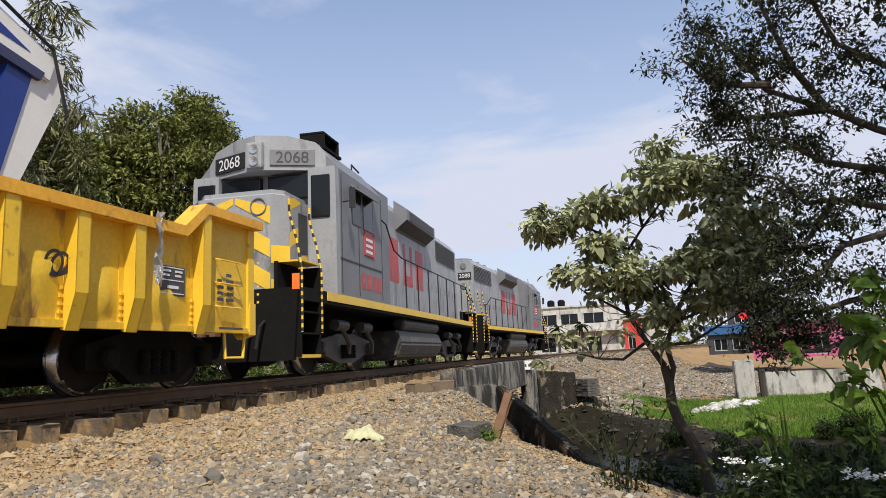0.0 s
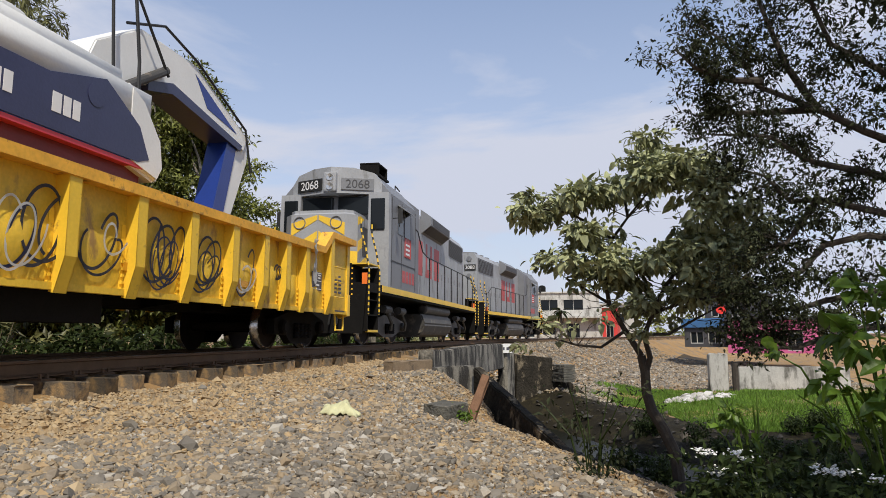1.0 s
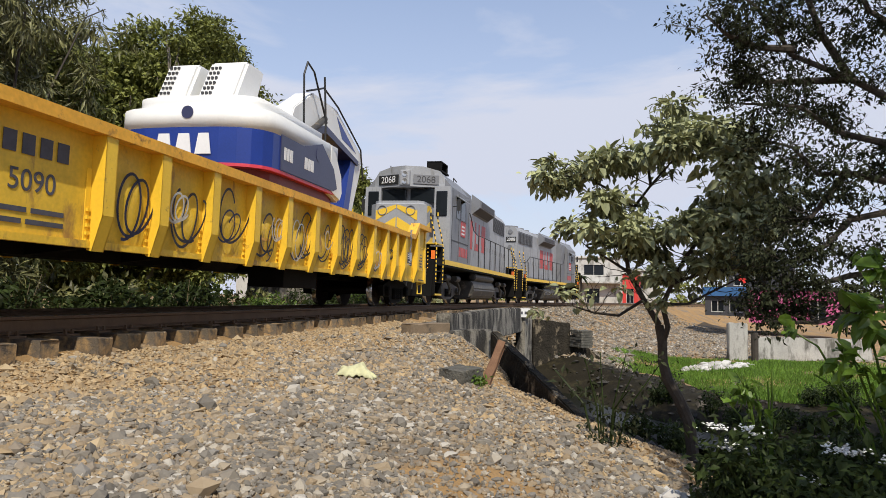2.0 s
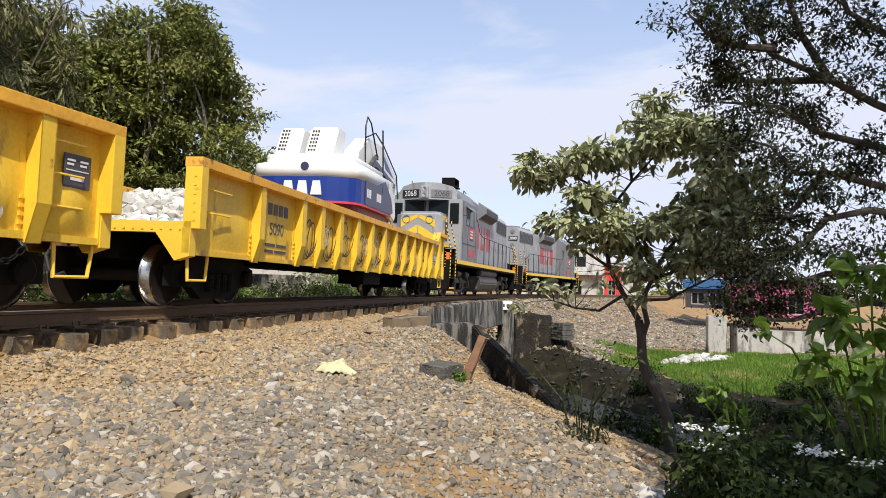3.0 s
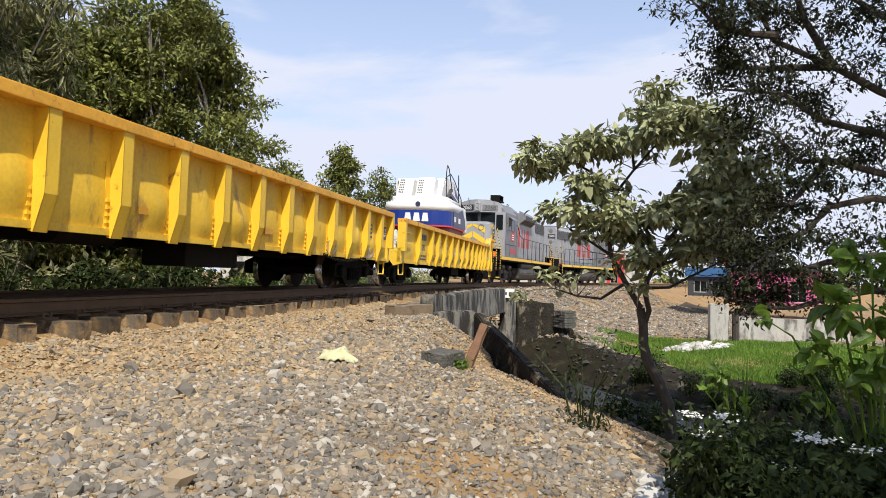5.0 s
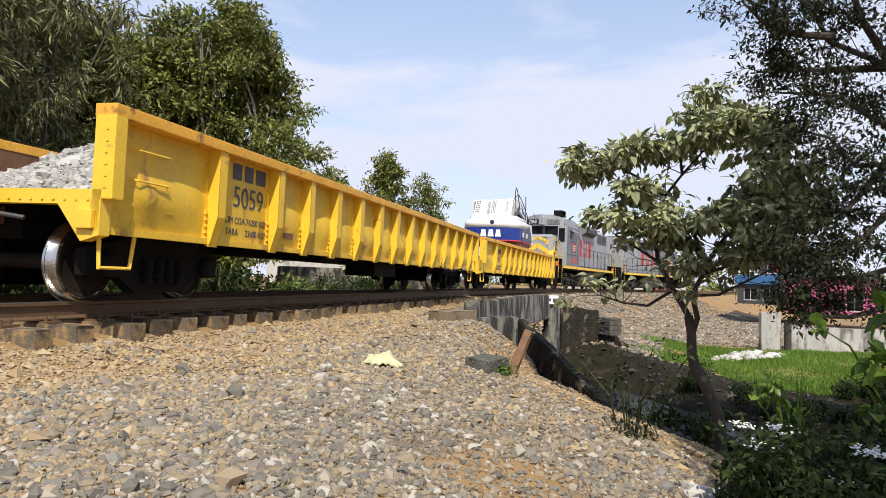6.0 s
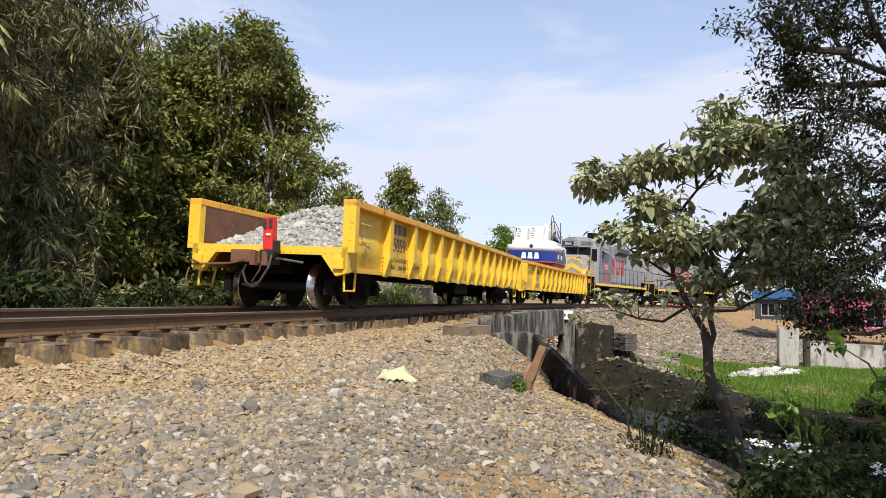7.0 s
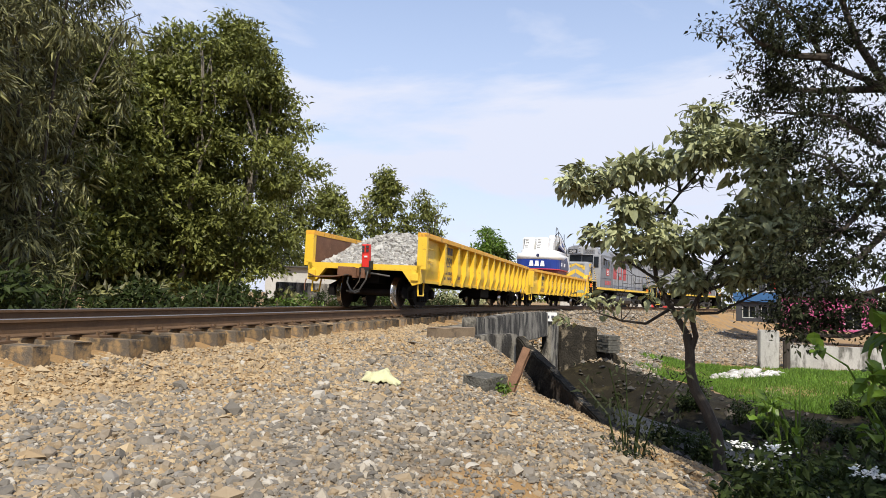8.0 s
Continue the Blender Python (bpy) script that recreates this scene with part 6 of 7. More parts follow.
# slender pale-leaved tree on the bank
def bank_tree():
    g = random.Random(31)
    root = thing("tree", "slender dark-trunked tree with pale dusty leaves on the creek bank", "tree", "trees on the bank")
    root.matrix_basis = pose(0.87, 12.6, -1.7)
    bm = bmesh.new()
    rod(bm, [(0.12, 0, -0.9), (0.04, 0, -0.1), (-0.13, 0.03, 0.3), (-0.3, 0.05, 0.6), (-0.38, 0.04, 0.9), (-0.39, 0.0, 1.25), (-0.44, 0, 1.53)], 0.105, 10, 0.075)
    part("trunk", bm, M_BARK, root)
    limbs = [[(-0.44, 0, 1.53), (-0.69, 0.1, 1.96), (-0.95, 0.15, 2.45), (-1.01, 0.1, 3.04), (-0.85, 0, 3.58), (-0.57, -0.1, 3.94), (-0.18, -0.1, 4.4)],
             [(-0.39, 0, 1.2), (-0.3, -0.05, 1.5), (-0.39, -0.1, 1.88), (-0.23, -0.15, 2.24), (-0.01, -0.1, 2.7), (0.36, 0, 3.17), (0.68, 0.1, 3.7), (0.6, 0.1, 4.5)],
             [(-0.85, 0, 3.58), (-1.14, -0.2, 3.8), (-1.61, -0.3, 4.05), (-2.08, -0.35, 4.12)],
             [(-0.95, 0.15, 2.45), (-1.29, 0.4, 2.68), (-1.71, 0.6, 2.95)],
             [(-0.23, -0.15, 2.24), (0.26, -0.4, 2.42), (0.78, -0.6, 2.5), (1.14, -0.6, 2.65)],
             [(-0.69, 0.1, 1.96), (-1.11, -0.1, 1.68), (-1.51, -0.25, 1.72), (-1.87, -0.3, 1.83)],
             [(-0.39, -0.1, 1.88), (0.05, 0.2, 1.9), (0.52, 0.5, 2.15), (1.0, 0.7, 2.4)],
             [(0.36, 0, 3.17), (0.8, -0.2, 3.2), (1.3, -0.3, 3.4)],
             [(-0.57, -0.1, 3.94), (-0.6, 0.3, 4.3), (-0.3, 0.3, 4.9)]]
    tips = []
    for i, l in enumerate(limbs):
        bm = bmesh.new()
        rod(bm, l, 0.055 if i < 2 else 0.03, 7, 0.014)
        for p in l[2:]:
            for _ in range(4):
                branch(bm, p, (g.gauss(0, 1), g.gauss(0, 1), g.uniform(-0.1, 0.7)), g.uniform(0.3, 0.55), 0.011, g, 1, tips, 0.7, 0.2, (2, 2), 4, 0.1)
        part("limb", bm, M_BARK, root)
    # flat layers of foliage, one above another
    layers = [(-2.39, 4.09), (-1.96, 4.23), (-1.55, 4.26), (-1.14, 4.4), (-0.74, 4.42), (-0.41, 4.5), (-0.1, 4.64), (-0.05, 4.91), (-0.24, 5.15), (0.36, 4.83), (0.68, 4.85), (0.68, 4.33), (0.99, 4.49), (1.15, 3.97), (-1.65, 3.16), (-1.24, 3.07),
              (-0.79, 3.16), (-0.34, 3.14), (-0.78, 2.84), (0.09, 3.31), (0.47, 3.52), (0.68, 3.83), (0.89, 3.4), (1.19, 3.18), (0.47, 2.94), (0.78, 2.72), (-0.39, 2.41), (0.26, 2.56), (1.14, 2.72), (-1.35, 3.62), (1.4, 3.57)]
    cs, rs = [], []
    for cx, cz in layers:
        for k in range(4):
            cs.append((cx + g.gauss(0, 0.12), g.uniform(-0.9, 0.9), cz + g.gauss(-0.02, 0.06)))
            rs.append((0.27, 0.3, 0.11))
    for tp in tips[::5]:
        cs.append(tuple(tp))
        rs.append((0.1, 0.1, 0.07))
    leaf_cloud("crown", cs, rs, 12500, 0.15, M_LEAF_PALE, 31, root, 0.55, 2.1, 0.15, 1.0, 7, 0.55, True)
    return root


bank_tree()


# dark fine-leaved tree that hangs in over the bank
def dark_tree(base, seed, n, limbs, trunk, shade, high):
    g = random.Random(seed)
    root = thing("tree", "dark fine-leaved spreading tree over the bank, high crown added for shade", "tree", "trees on the bank")
    root.matrix_basis = pose(*base)
    inv = Vector(base)
    tips = []
    bm = bmesh.new()
    rod(bm, [Vector(p) - inv for p in trunk], 0.2, 10, 0.09)
    part("trunk", bm, M_BARK, root)
    for l in limbs:
        bm = bmesh.new()
        pts = [Vector(p) - inv + Vector((0, g.gauss(0, 0.12), g.gauss(0, 0.03))) for p in l]
        rod(bm, pts, 0.05, 7, 0.012)
        for p, q in zip(pts, pts[1:]):
            for k in range(5):
                at = p.lerp(q, g.random())
                d = (q - p).normalized() * 0.8 + Vector((g.gauss(-0.2, 0.6), g.gauss(0, 0.8), g.gauss(0.15, 0.6)))
                branch(bm, at, d, g.uniform(0.14, 0.27), 0.008, g, 2, tips, 0.6, 0.2, (2, 3), 3, 0.1)
        part("limb", bm, M_BARK, root)
    cs = [tuple(t) for t in tips]
    rs = [(0.11, 0.11, 0.07)] * len(cs)
    for (x0, x1, y0, y1, z0, z1), count in shade:
        for _ in range(count):
            cs.append(tuple(Vector((g.uniform(x0, x1), g.uniform(y0, y1), g.uniform(z0, z1))) - inv))
            rs.append((0.4, 0.4, 0.22))
    leaf_cloud("crown", cs, rs, n, 0.062, M_LEAF_DARK, seed, root, 0.35, 2.3, 0.1, 0.6, 7, 1.1)
    # high crown of broader leaves, out of view, added to cast shade
    cs = [tuple(Vector((g.uniform(a[0], a[1]), g.uniform(a[2], a[3]), g.uniform(a[4], a[5]))) - inv) for a, count in high for _ in range(count)]
    leaf_cloud("high_crown", cs, [(0.65, 0.65, 0.4)] * len(cs), 170 * len(cs), 0.17, M_LEAF_DARK, seed + 1, root, 0.3, 2.0, 0.1, 0.8, 7, 1.0)
    return root


dark_tree((4.5, 9.3, -2.4), 47, 32000, [
    [(4.3, 9.2, 1.9), (2.92, 9, 2.53), (2.45, 9, 2.84), (1.85, 9, 3.26), (1.69, 9, 3.56), (1.42, 9, 3.79), (1.14, 9, 4.06)],
    [(2.45, 9, 2.84), (1.92, 9.1, 2.88), (1.51, 9.2, 2.92), (1.08, 9.2, 2.93)],
    [(1.85, 9, 3.26), (1.45, 8.9, 3.33), (1.05, 8.8, 3.37), (0.83, 8.8, 3.64)],
    [(4.3, 9.2, 1.7), (2.92, 9, 2.09), (2.44, 9, 2.23), (2.23, 9, 2.37), (1.92, 9, 2.58), (1.57, 9, 2.66), (1.24, 9, 2.61)],
    [(4.35, 9.2, 1.3), (2.91, 9, 1.64), (2.44, 9, 1.78), (2.06, 9, 1.75), (1.8, 9, 2.02), (1.54, 9, 2.13)],
    [(4.35, 9.2, 1.1), (2.91, 9, 1.33), (2.43, 9, 1.17), (2.14, 9, 0.95), (1.88, 9, 0.82), (1.62, 9, 0.72), (1.42, 9, 0.66)],
    [(2.45, 9, 2.84), (2.16, 9, 3.46), (1.99, 9, 3.91), (1.87, 9, 4.4), (1.7, 9, 4.9)],
    [(4.4, 9.2, 0.5), (2.9, 9, 0.71), (2.43, 9, 0.51), (2.1, 9, 0.44), (1.79, 9, 0.49), (1.56, 9, 0.3)],
    [(4.4, 9.2, 0.1), (2.89, 9, 0.25), (2.42, 9, 0.14), (2.07, 9, 0.06), (1.73, 9, 0.04), (1.48, 9, 0.09)],
    [(2.44, 9, 1.78), (2.2, 9, 1.53), (1.97, 9, 1.27), (1.74, 9, 1.2)],
    [(4.3, 9.2, 2.3), (3.3, 9.1, 3.2), (2.7, 9, 3.7), (2.3, 9, 4.4), (2.1, 9, 5.2)]],
    [(4.5, 9.3, -2.7), (4.45, 9.3, -0.5), (4.35, 9.2, 1.2), (4.3, 9.2, 2.4), (4.1, 9.2, 4.0), (4.4, 9.2, 6.6)],
    [((2.45, 4.0, 8.4, 9.8, 2.7, 4.8), 22), ((3.0, 4.4, 8.6, 9.8, 0.6, 2.6), 4)],
    [((3.5, 9.5, 5.5, 13.5, 6.0, 8.2), 130), ((4.4, 7.5, 8.5, 12.5, 2.0, 6.0), 40)])
# unseen second tree, added to shade the weeds on the near bank
dark_tree((6.2, 2.2, -1.7), 53, 9000, [
    [(6.0, 2.2, 3.0), (5.0, 2.0, 4.0), (4.2, 1.6, 4.6)], [(6.0, 2.2, 3.0), (5.4, 3.4, 4.2), (4.8, 4.6, 4.8)], [(6.0, 2.2, 3.0), (6.4, 0.8, 4.4), (5.6, -0.6, 4.9)]],
    [(6.2, 2.2, -2.0), (6.1, 2.2, 1.0), (6.0, 2.2, 3.2), (5.8, 2.3, 4.8)],
    [((4.4, 7.0, 0, 4, 3.6, 4.6), 4)],
    [((3.3, 7.0, -1.2, 3.6, 3.8, 5.8), 76), ((4.4, 7.5, 3.6, 7.5, 2.8, 5.4), 40)])

# near bank: bright-leaved bush, white-flowered weeds, dry stalk by the slope
def leafy_weed(label, x, y, z, h, n, seed, size, material, flowers=0, name="flowering_weed"):
    g = random.Random(seed)
    root = thing(name, label, "plant", "plants on the near bank")
    root.matrix_basis = pose(x, y, z)
    cs, heads = [], []
    for k in range(9):
        a, l = g.uniform(0, math.tau), g.uniform(0.15, 0.6) * min(1.0, h)
        tip = (l * math.cos(a), l * math.sin(a), h * g.uniform(0.65, 1.0))
        mid = (l * 0.4 * math.cos(a), l * 0.4 * math.sin(a), h * 0.5)
        bm = bmesh.new()
        rod(bm, [(0, 0, -0.3), mid, tip], 0.012, 5, 0.005)
        part("stem", bm, M_SHRUB, root)
        heads.append(tip)
        for t in (0.35, 0.55, 0.75, 0.95):
            cs.append((tip[0] * t, tip[1] * t, h * t * 0.95))
    leaf_cloud("foliage", cs, [0.19 * min(1.0, h + 0.2)] * len(cs), n, size, material, seed, root, 0.5, 2.2, 0.2, 0.6, 5)
    if flowers:
        for k in range(flowers):
            p = heads[k % len(heads)]
            gg = np.random.default_rng(seed + k)
            pts = np.stack([p[0] + gg.normal(0, 0.045, 45), p[1] + gg.normal(0, 0.045, 45), p[2] + 0.12 + gg.normal(0, 0.014, 45)], -1)
            f = stone_field("flower_head", pts, np.full(45, 0.013), M_PETAL, seed + k, 0.5, (OCT_V, OCT_F))
            f.parent = root
            tagged(f, "cluster of small white flowers", kind="stuff")
    return root


def big_leaves(label, base, tops, n, seed, size):
    """A bush of bowed stems that end in rosettes of broad drooping leaves."""
    g = random.Random(seed)
    root = thing("leafy_bush", label, "plant", "plants on the near bank")
    root.matrix_basis = pose(*base)
    b, cs = Vector(base), []
    for tp in tops:
        d = Vector(tp) - b
        bm = bmesh.new()
        rod(bm, [(0, 0, -0.2), (d.x * 0.3, d.y * 0.3, d.z * 0.55), (d.x * 0.75, d.y * 0.75, d.z * 0.93), tuple(d)], 0.011, 5, 0.005)
        part("stem", bm, M_LEAF_BRIGHT, root)
        cs += [tuple(d), (d.x * 0.85, d.y * 0.85, d.z * 0.95 - 0.02), (d.x * 0.6, d.y * 0.6, d.z * 0.8)]
    leaf_cloud("foliage", cs, [(0.05, 0.05, 0.03)] * len(cs), n, size, M_LEAF_BRIGHT, seed, root, 0.35, 1.9, 0.3, 0.9, 6, 0.3, True)
    return root


leafy_weed("weedy bush with clusters of small white flowers", 0.85, 5.0, -1.5, 0.85, 1500, 61, 0.075, M_SHRUB, 5)
leafy_weed("weedy bush with clusters of small white flowers", 1.25, 4.6, -1.5, 0.75, 1500, 62, 0.075, M_SHRUB, 4)
leafy_weed("low weedy bush on the bank", 0.75, 5.6, -1.6, 0.6, 1200, 63, 0.06, M_SHRUB)
leafy_weed("low weedy bush on the bank", 1.1, 5.9, -1.8, 0.75, 1300, 64, 0.07, M_SHRUB)
leafy_weed("low weedy bush on the bank", 1.5, 5.4, -1.6, 0.85, 1500, 65, 0.08, M_SHRUB)
leafy_weed("low weedy bush on the bank", 1.0, 3.9, -1.3, 0.6, 1100, 66, 0.06, M_SHRUB)
leafy_weed("low weedy bush on the bank", 2.1, 6.3, -1.9, 1.0, 1500, 67, 0.09, M_SHRUB)
leafy_weed("low weedy bush on the bank", 1.9, 4.6, -1.5, 0.8, 1400, 68, 0.09, M_SHRUB)
big_leaves("bush with large fresh green leaves", (1.62, 5.0, -1.4), [(1.23, 5.0, 0.0), (1.12, 5.1, -0.22), (1.34, 5.0, 0.27), (1.5, 4.9, 0.12), (1.62, 5.1, 0.45), (1.4, 4.8, -0.2), (1.75, 4.9, 0.2), (1.55, 5.3, 0.6), (1.0, 5.15, 0.06), (1.8, 5.2, 0.5), (1.3, 4.9, -0.1), (1.6, 4.8, -0.1)], 300, 71, 0.125)
big_leaves("bush with light green shoots", (0.95, 5.6, -1.7), [(0.83, 5.6, -0.37), (0.76, 5.55, -0.42), (0.93, 5.6, -0.33), (0.98, 5.7, -0.25), (0.72, 5.6, -0.28), (0.66, 5.5, -0.5)], 110, 73, 0.075)
leafy_weed("grey dusty weed stalk at the slope edge", -0.3, 7.6, -1.45, 1.15, 330, 74, 0.065, M_LEAF_DARK, 0, "dusty_weed")
leafy_weed("dark scraggly weed at the slope edge", -0.3, 7.4, -1.5, 0.35, 260, 75, 0.06, M_LEAF_DARK, 0, "dusty_weed")
leafy_weed("small green tuft beside the block", -1.85, 8.55, gz(-1.85, 8.55), 0.13, 90, 76, 0.06, M_LEAF_BRIGHT, 0, "grass_tuft")

for k, (x, y, h_) in enumerate(((0.9, 5.3, 0.7), (1.35, 5.1, 0.8), (1.7, 5.0, 0.85), (1.2, 4.3, 0.6), (1.6, 4.2, 0.7), (2.2, 5.6, 0.9), (1.75, 6.0, 0.9), (2.5, 4.6, 1.0), (2.7, 5.6, 1.1), (1.3, 6.7, 0.7), (2.3, 7.2, 0.9), (0.95, 6.4, 0.5), (1.75, 7.0, 0.8), (2.1, 7.9, 1.0), (1.5, 7.7, 0.7), (2.8, 8.2, 1.2), (1.2, 7.6, 0.5), (2.0, 8.8, 0.9))):
    leafy_weed("dense low weeds on the near bank", x, y, gz(x, y) - 0.05, h_, 1500, 300 + k, 0.065, M_SHRUB, 2 if k in (2, 7) else 0, "weed")

# grass on the far bank
def grass(name, label, n, box_, size, seed, material):
    g = np.random.default_rng(seed)
    x, y = g.uniform(box_[0], box_[1], n), g.uniform(box_[2], box_[3], n)
    c = creek_dist(x, y)
    s, o = track_offset(x, y)
    ok = (c > 4.3 + 0.8 * np.sin(x * 1.3)) & (o > 7.0 + 0.6 * np.sin(y)) & (g.uniform(0, 1, n) < 0.55 + 0.45 * np.sin(x * 0.9 + 1) * np.cos(y * 0.7))
    x, y = x[ok], y[ok]
    z = ground_z(x, y)
    a = g.uniform(0, math.tau, len(x))
    h = size * np.exp(g.normal(0, 0.3, len(x)))
    lean = g.normal(0, 0.35, (len(x), 2)) * h[:, None]
    w = h * 0.14
    b = np.stack([x, y, z], -1)
    d = np.stack([np.cos(a) * w, np.sin(a) * w, np.zeros(len(x))], -1)
    tip = b + np.concatenate([lean, h[:, None]], 1)
    v = np.stack([b - d, b + d, tip], 1).reshape(-1, 3)
    return tagged(raw(name, v, np.arange(len(v)).reshape(-1, 3), material), label, "grass", kind="stuff")


grass("grass", "bright green grass on the far creek bank", 230000, (-1, 14, 22.5, 37), 0.095, 81, M_GRASS)

# ---- ballast and rubble ----
def on_shoulder(x, y, s, o):
    """Coarse grey stones lie off the tan band along the ties, and thin out on a bare patch."""
    g = np.random.default_rng(len(x))
    u = g.uniform(0, 1, len(x))
    band = np.clip((o - 2.2 - 0.25 * np.sin(y * 1.3)) / 1.2, 0.12, 1)
    bare = ((x + 1.0) / 0.75) ** 2 + ((y - 4.75) / 0.6) ** 2 + 0.3 * np.sin(x * 9) * np.cos(y * 8)
    sandy = (y > 7.7 - 0.7 * x + 0.12 * np.sin(x * 7)) & (x > -2.35 - 0.12 * (y - 9) + 0.15 * np.sin(y * 2.1)) & (y < 17)
    return (u < band) & ((bare > 1) | (u < 0.22)) & (~sandy | (u < 0.07))


lay_stones("ballast", "grey and tan ballast stones beside the track", 46000, -4.2, 0.6, 1.6, 5.2, 0.0165, 201, M_BALLAST, keep=on_shoulder)
lay_stones("ballast", "grey and tan ballast stones beside the track", 30000, -5.2, 0.6, 5.2, 10.0, 0.0185, 204, M_BALLAST, 1.3, keep=on_shoulder)
lay_stones("ballast", "grey and tan ballast stones beside the track", 14000, -5.2, -1.6, 10.0, 18.0, 0.026, 207, M_BALLAST, 1.2, on_shoulder, base=(OCT_V, OCT_F))
lay_stones("ballast", "grey and tan ballast stones beside the track", 26000, -5.0, 1.6, -4.0, 1.6, 0.02, 250, M_BALLAST, keep=on_shoulder, base=(OCT_V, OCT_F))
lay_stones("ballast", "grey and tan ballast stones beside the track", 4200, 0.6, 1.5, 1.6, 5.0, 0.018, 253, M_BALLAST, keep=on_shoulder, base=(OCT_V, OCT_F))
lay_stones("ballast", "small tan stones at the tie ends", 52000, -6.0, -2.6, 2.0, 17.0, 0.017, 210, M_TANSTONE, 1.2, base=(OCT_V, OCT_F))
lay_stones("ballast", "small tan stones on the slope", 9000, -3.2, 0.8, 6.0, 15.0, 0.02, 230, M_TANSTONE, 1.1, base=(OCT_V, OCT_F))
lay_stones("ballast", "gravel on the far embankment", 52000, -6, 13, 27.0, 75.0, 0.06, 213, M_BALLAST, 1.2, lambda x, y, s, o: (o < 7.6) | (y > 38), base=(OCT_V, OCT_F))
lay_stones("rubble", "pale rubble on the far bank", 420, 2.0, 5.2, 30.0, 34.0, 0.13, 216, M_WHITEROCK, keep=lambda x, y, s, o: np.abs(y - 30 - (x - 2.0) * 1.2) < 0.9)
lay_stones("rubble", "pale stones on the near slope", 220, 0.2, 1.0, 5.6, 6.5, 0.045, 219, M_WHITEROCK)
# ballast between the rails, darkened for the shade under the train
x_, y_ = scatter(5000, -0.62, 0.62, -6.0, 16.0, 222)
pts = [on_track(float(b_), float(a_), -0.33 + 0.02 * math.sin(a_ * 9 + b_ * 5)) for a_, b_ in zip(x_, y_)]
tagged(stone_field("ballast", np.array([tuple(p) for p in pts]), np.full(len(pts), 0.035), M_SHADESTONE, 223), "ballast stones between the rails", "gravel", kind="stuff")

# dark stones added to deepen the creek's shade
lay_stones("rubble", "stones along the creek, coloured dark for its shade", 1100, -3, 8, 12.0, 27.0, 0.075, 240, M_SHADESTONE, keep=lambda x, y, s, o: (creek_dist(x, y) < 5.2) & (o > 3.7) & (x > rim_x(y) + 0.3), base=(OCT_V, OCT_F))
x_, y_ = scatter(9000, 0.84, 1.6, -6.0, 24.0, 242)
pts = [on_track(float(b_), float(a_), -0.31 - 0.16 * (a_ - 0.84) + 0.015 * math.sin(a_ * 9 + b_ * 5)) for a_, b_ in zip(x_, y_)]
tagged(stone_field("ballast", np.array([tuple(p) for p in pts]), np.full(len(pts), 0.026), M_TANSTONE, 243), "tan stones packed between the tie ends", "gravel", kind="stuff")
for k in range(44):
    gk = random.Random(500 + k)
    x, y = gk.uniform(0.0, 7.0), gk.uniform(13.0, 23.0)
    leafy_weed("dark low weeds by the creek", x, y, gz(x, y), gk.uniform(0.3, 0.6), 500, 520 + k, 0.09, M_SHRUB, 0, "weed")

# ---- buildings ----
def house(name, label, m, w, d, h, material, openings, roof=None, roof_h=0.25):
    """A plain block of walls with real openings on its front (facing -y), in its own space."""
    root = thing(name, label, "building")
    root.matrix_basis = m
    t = 0.25
    xs = sorted({0.0, w, *[o[0] for o in openings], *[o[1] for o in openings]})
    zs = sorted({0.0, h, *[o[2] for o in openings], *[o[3] for o in openings]})
    bm = bmesh.new()
    for xa, xb in zip(xs, xs[1:]):
        for za, zb in zip(zs, zs[1:]):
            cx, cz = (xa + xb) / 2, (za + zb) / 2
            if not any(o[0] < cx < o[1] and o[2] < cz < o[3] for o in openings):
                box(bm, xa, xb, 0, t, za, zb)
    bmesh.ops.remove_doubles(bm, verts=bm.verts[:], dist=0.001)
    part("front_wall", bm, material, root)
    for nm, (xa, xb, ya, yb) in (("side_wall", (0, t, t, d)), ("side_wall", (w - t, w, t, d)), ("back_wall", (t, w - t, d - t, d))):
        bm = bmesh.new()
        box(bm, xa, xb, ya, yb, 0, h)
        part(nm, bm, material, root)
    bm = bmesh.new()
    box(bm, -0.2, w + 0.2, -0.25, d + 0.2, h, h + roof_h, 0.03)
    part("roof", bm, roof or material, root)
    for o in openings:
        bm = bmesh.new()
        box(bm, o[0], o[1], 0.12, 0.15, o[2], o[3])
        win = part("window", bm, M_GLASS, root)
        bm = bmesh.new()
        for xa in (o[0], (o[0] + o[1]) / 2 - 0.03, o[1] - 0.06):
            box(bm, xa, xa + 0.06, 0.08, 0.12, o[2], o[3])
        box(bm, o[0], o[1], 0.075, 0.12, o[2], o[2] + 0.07)
        part("window_frame", bm, M_PLASTER, win)
    return root


wh = house("white_house", "two-storey white house with water tanks on its roof", pose(-14.5, 106, -0.6, 0, 0, 8), 13.0, 8.0, 7.2, M_PLASTER,
           [(0.8, 3.6, 4.6, 6.2), (4.2, 6.8, 4.6, 6.2), (7.6, 10.6, 4.6, 6.2), (1.0, 3.2, 0.6, 2.8), (4.4, 6.4, 0.9, 2.6), (8.0, 10.0, 0.2, 2.6)])
for x in (3.0, 4.6):
    bm = bmesh.new()
    lathe(bm, [(7.45, 0.55), (8.3, 0.58), (8.55, 0.45), (8.65, 0.2)], "z", (x, 3.0, 0), 16)
    part("water_tank", bm, M_BLACK, wh, "black roof water tank")
bm = bmesh.new()
box(bm, -0.6, 13.4, -1.6, -0.02, 3.4, 3.65)
part("balcony_slab", bm, M_PLASTER, wh)
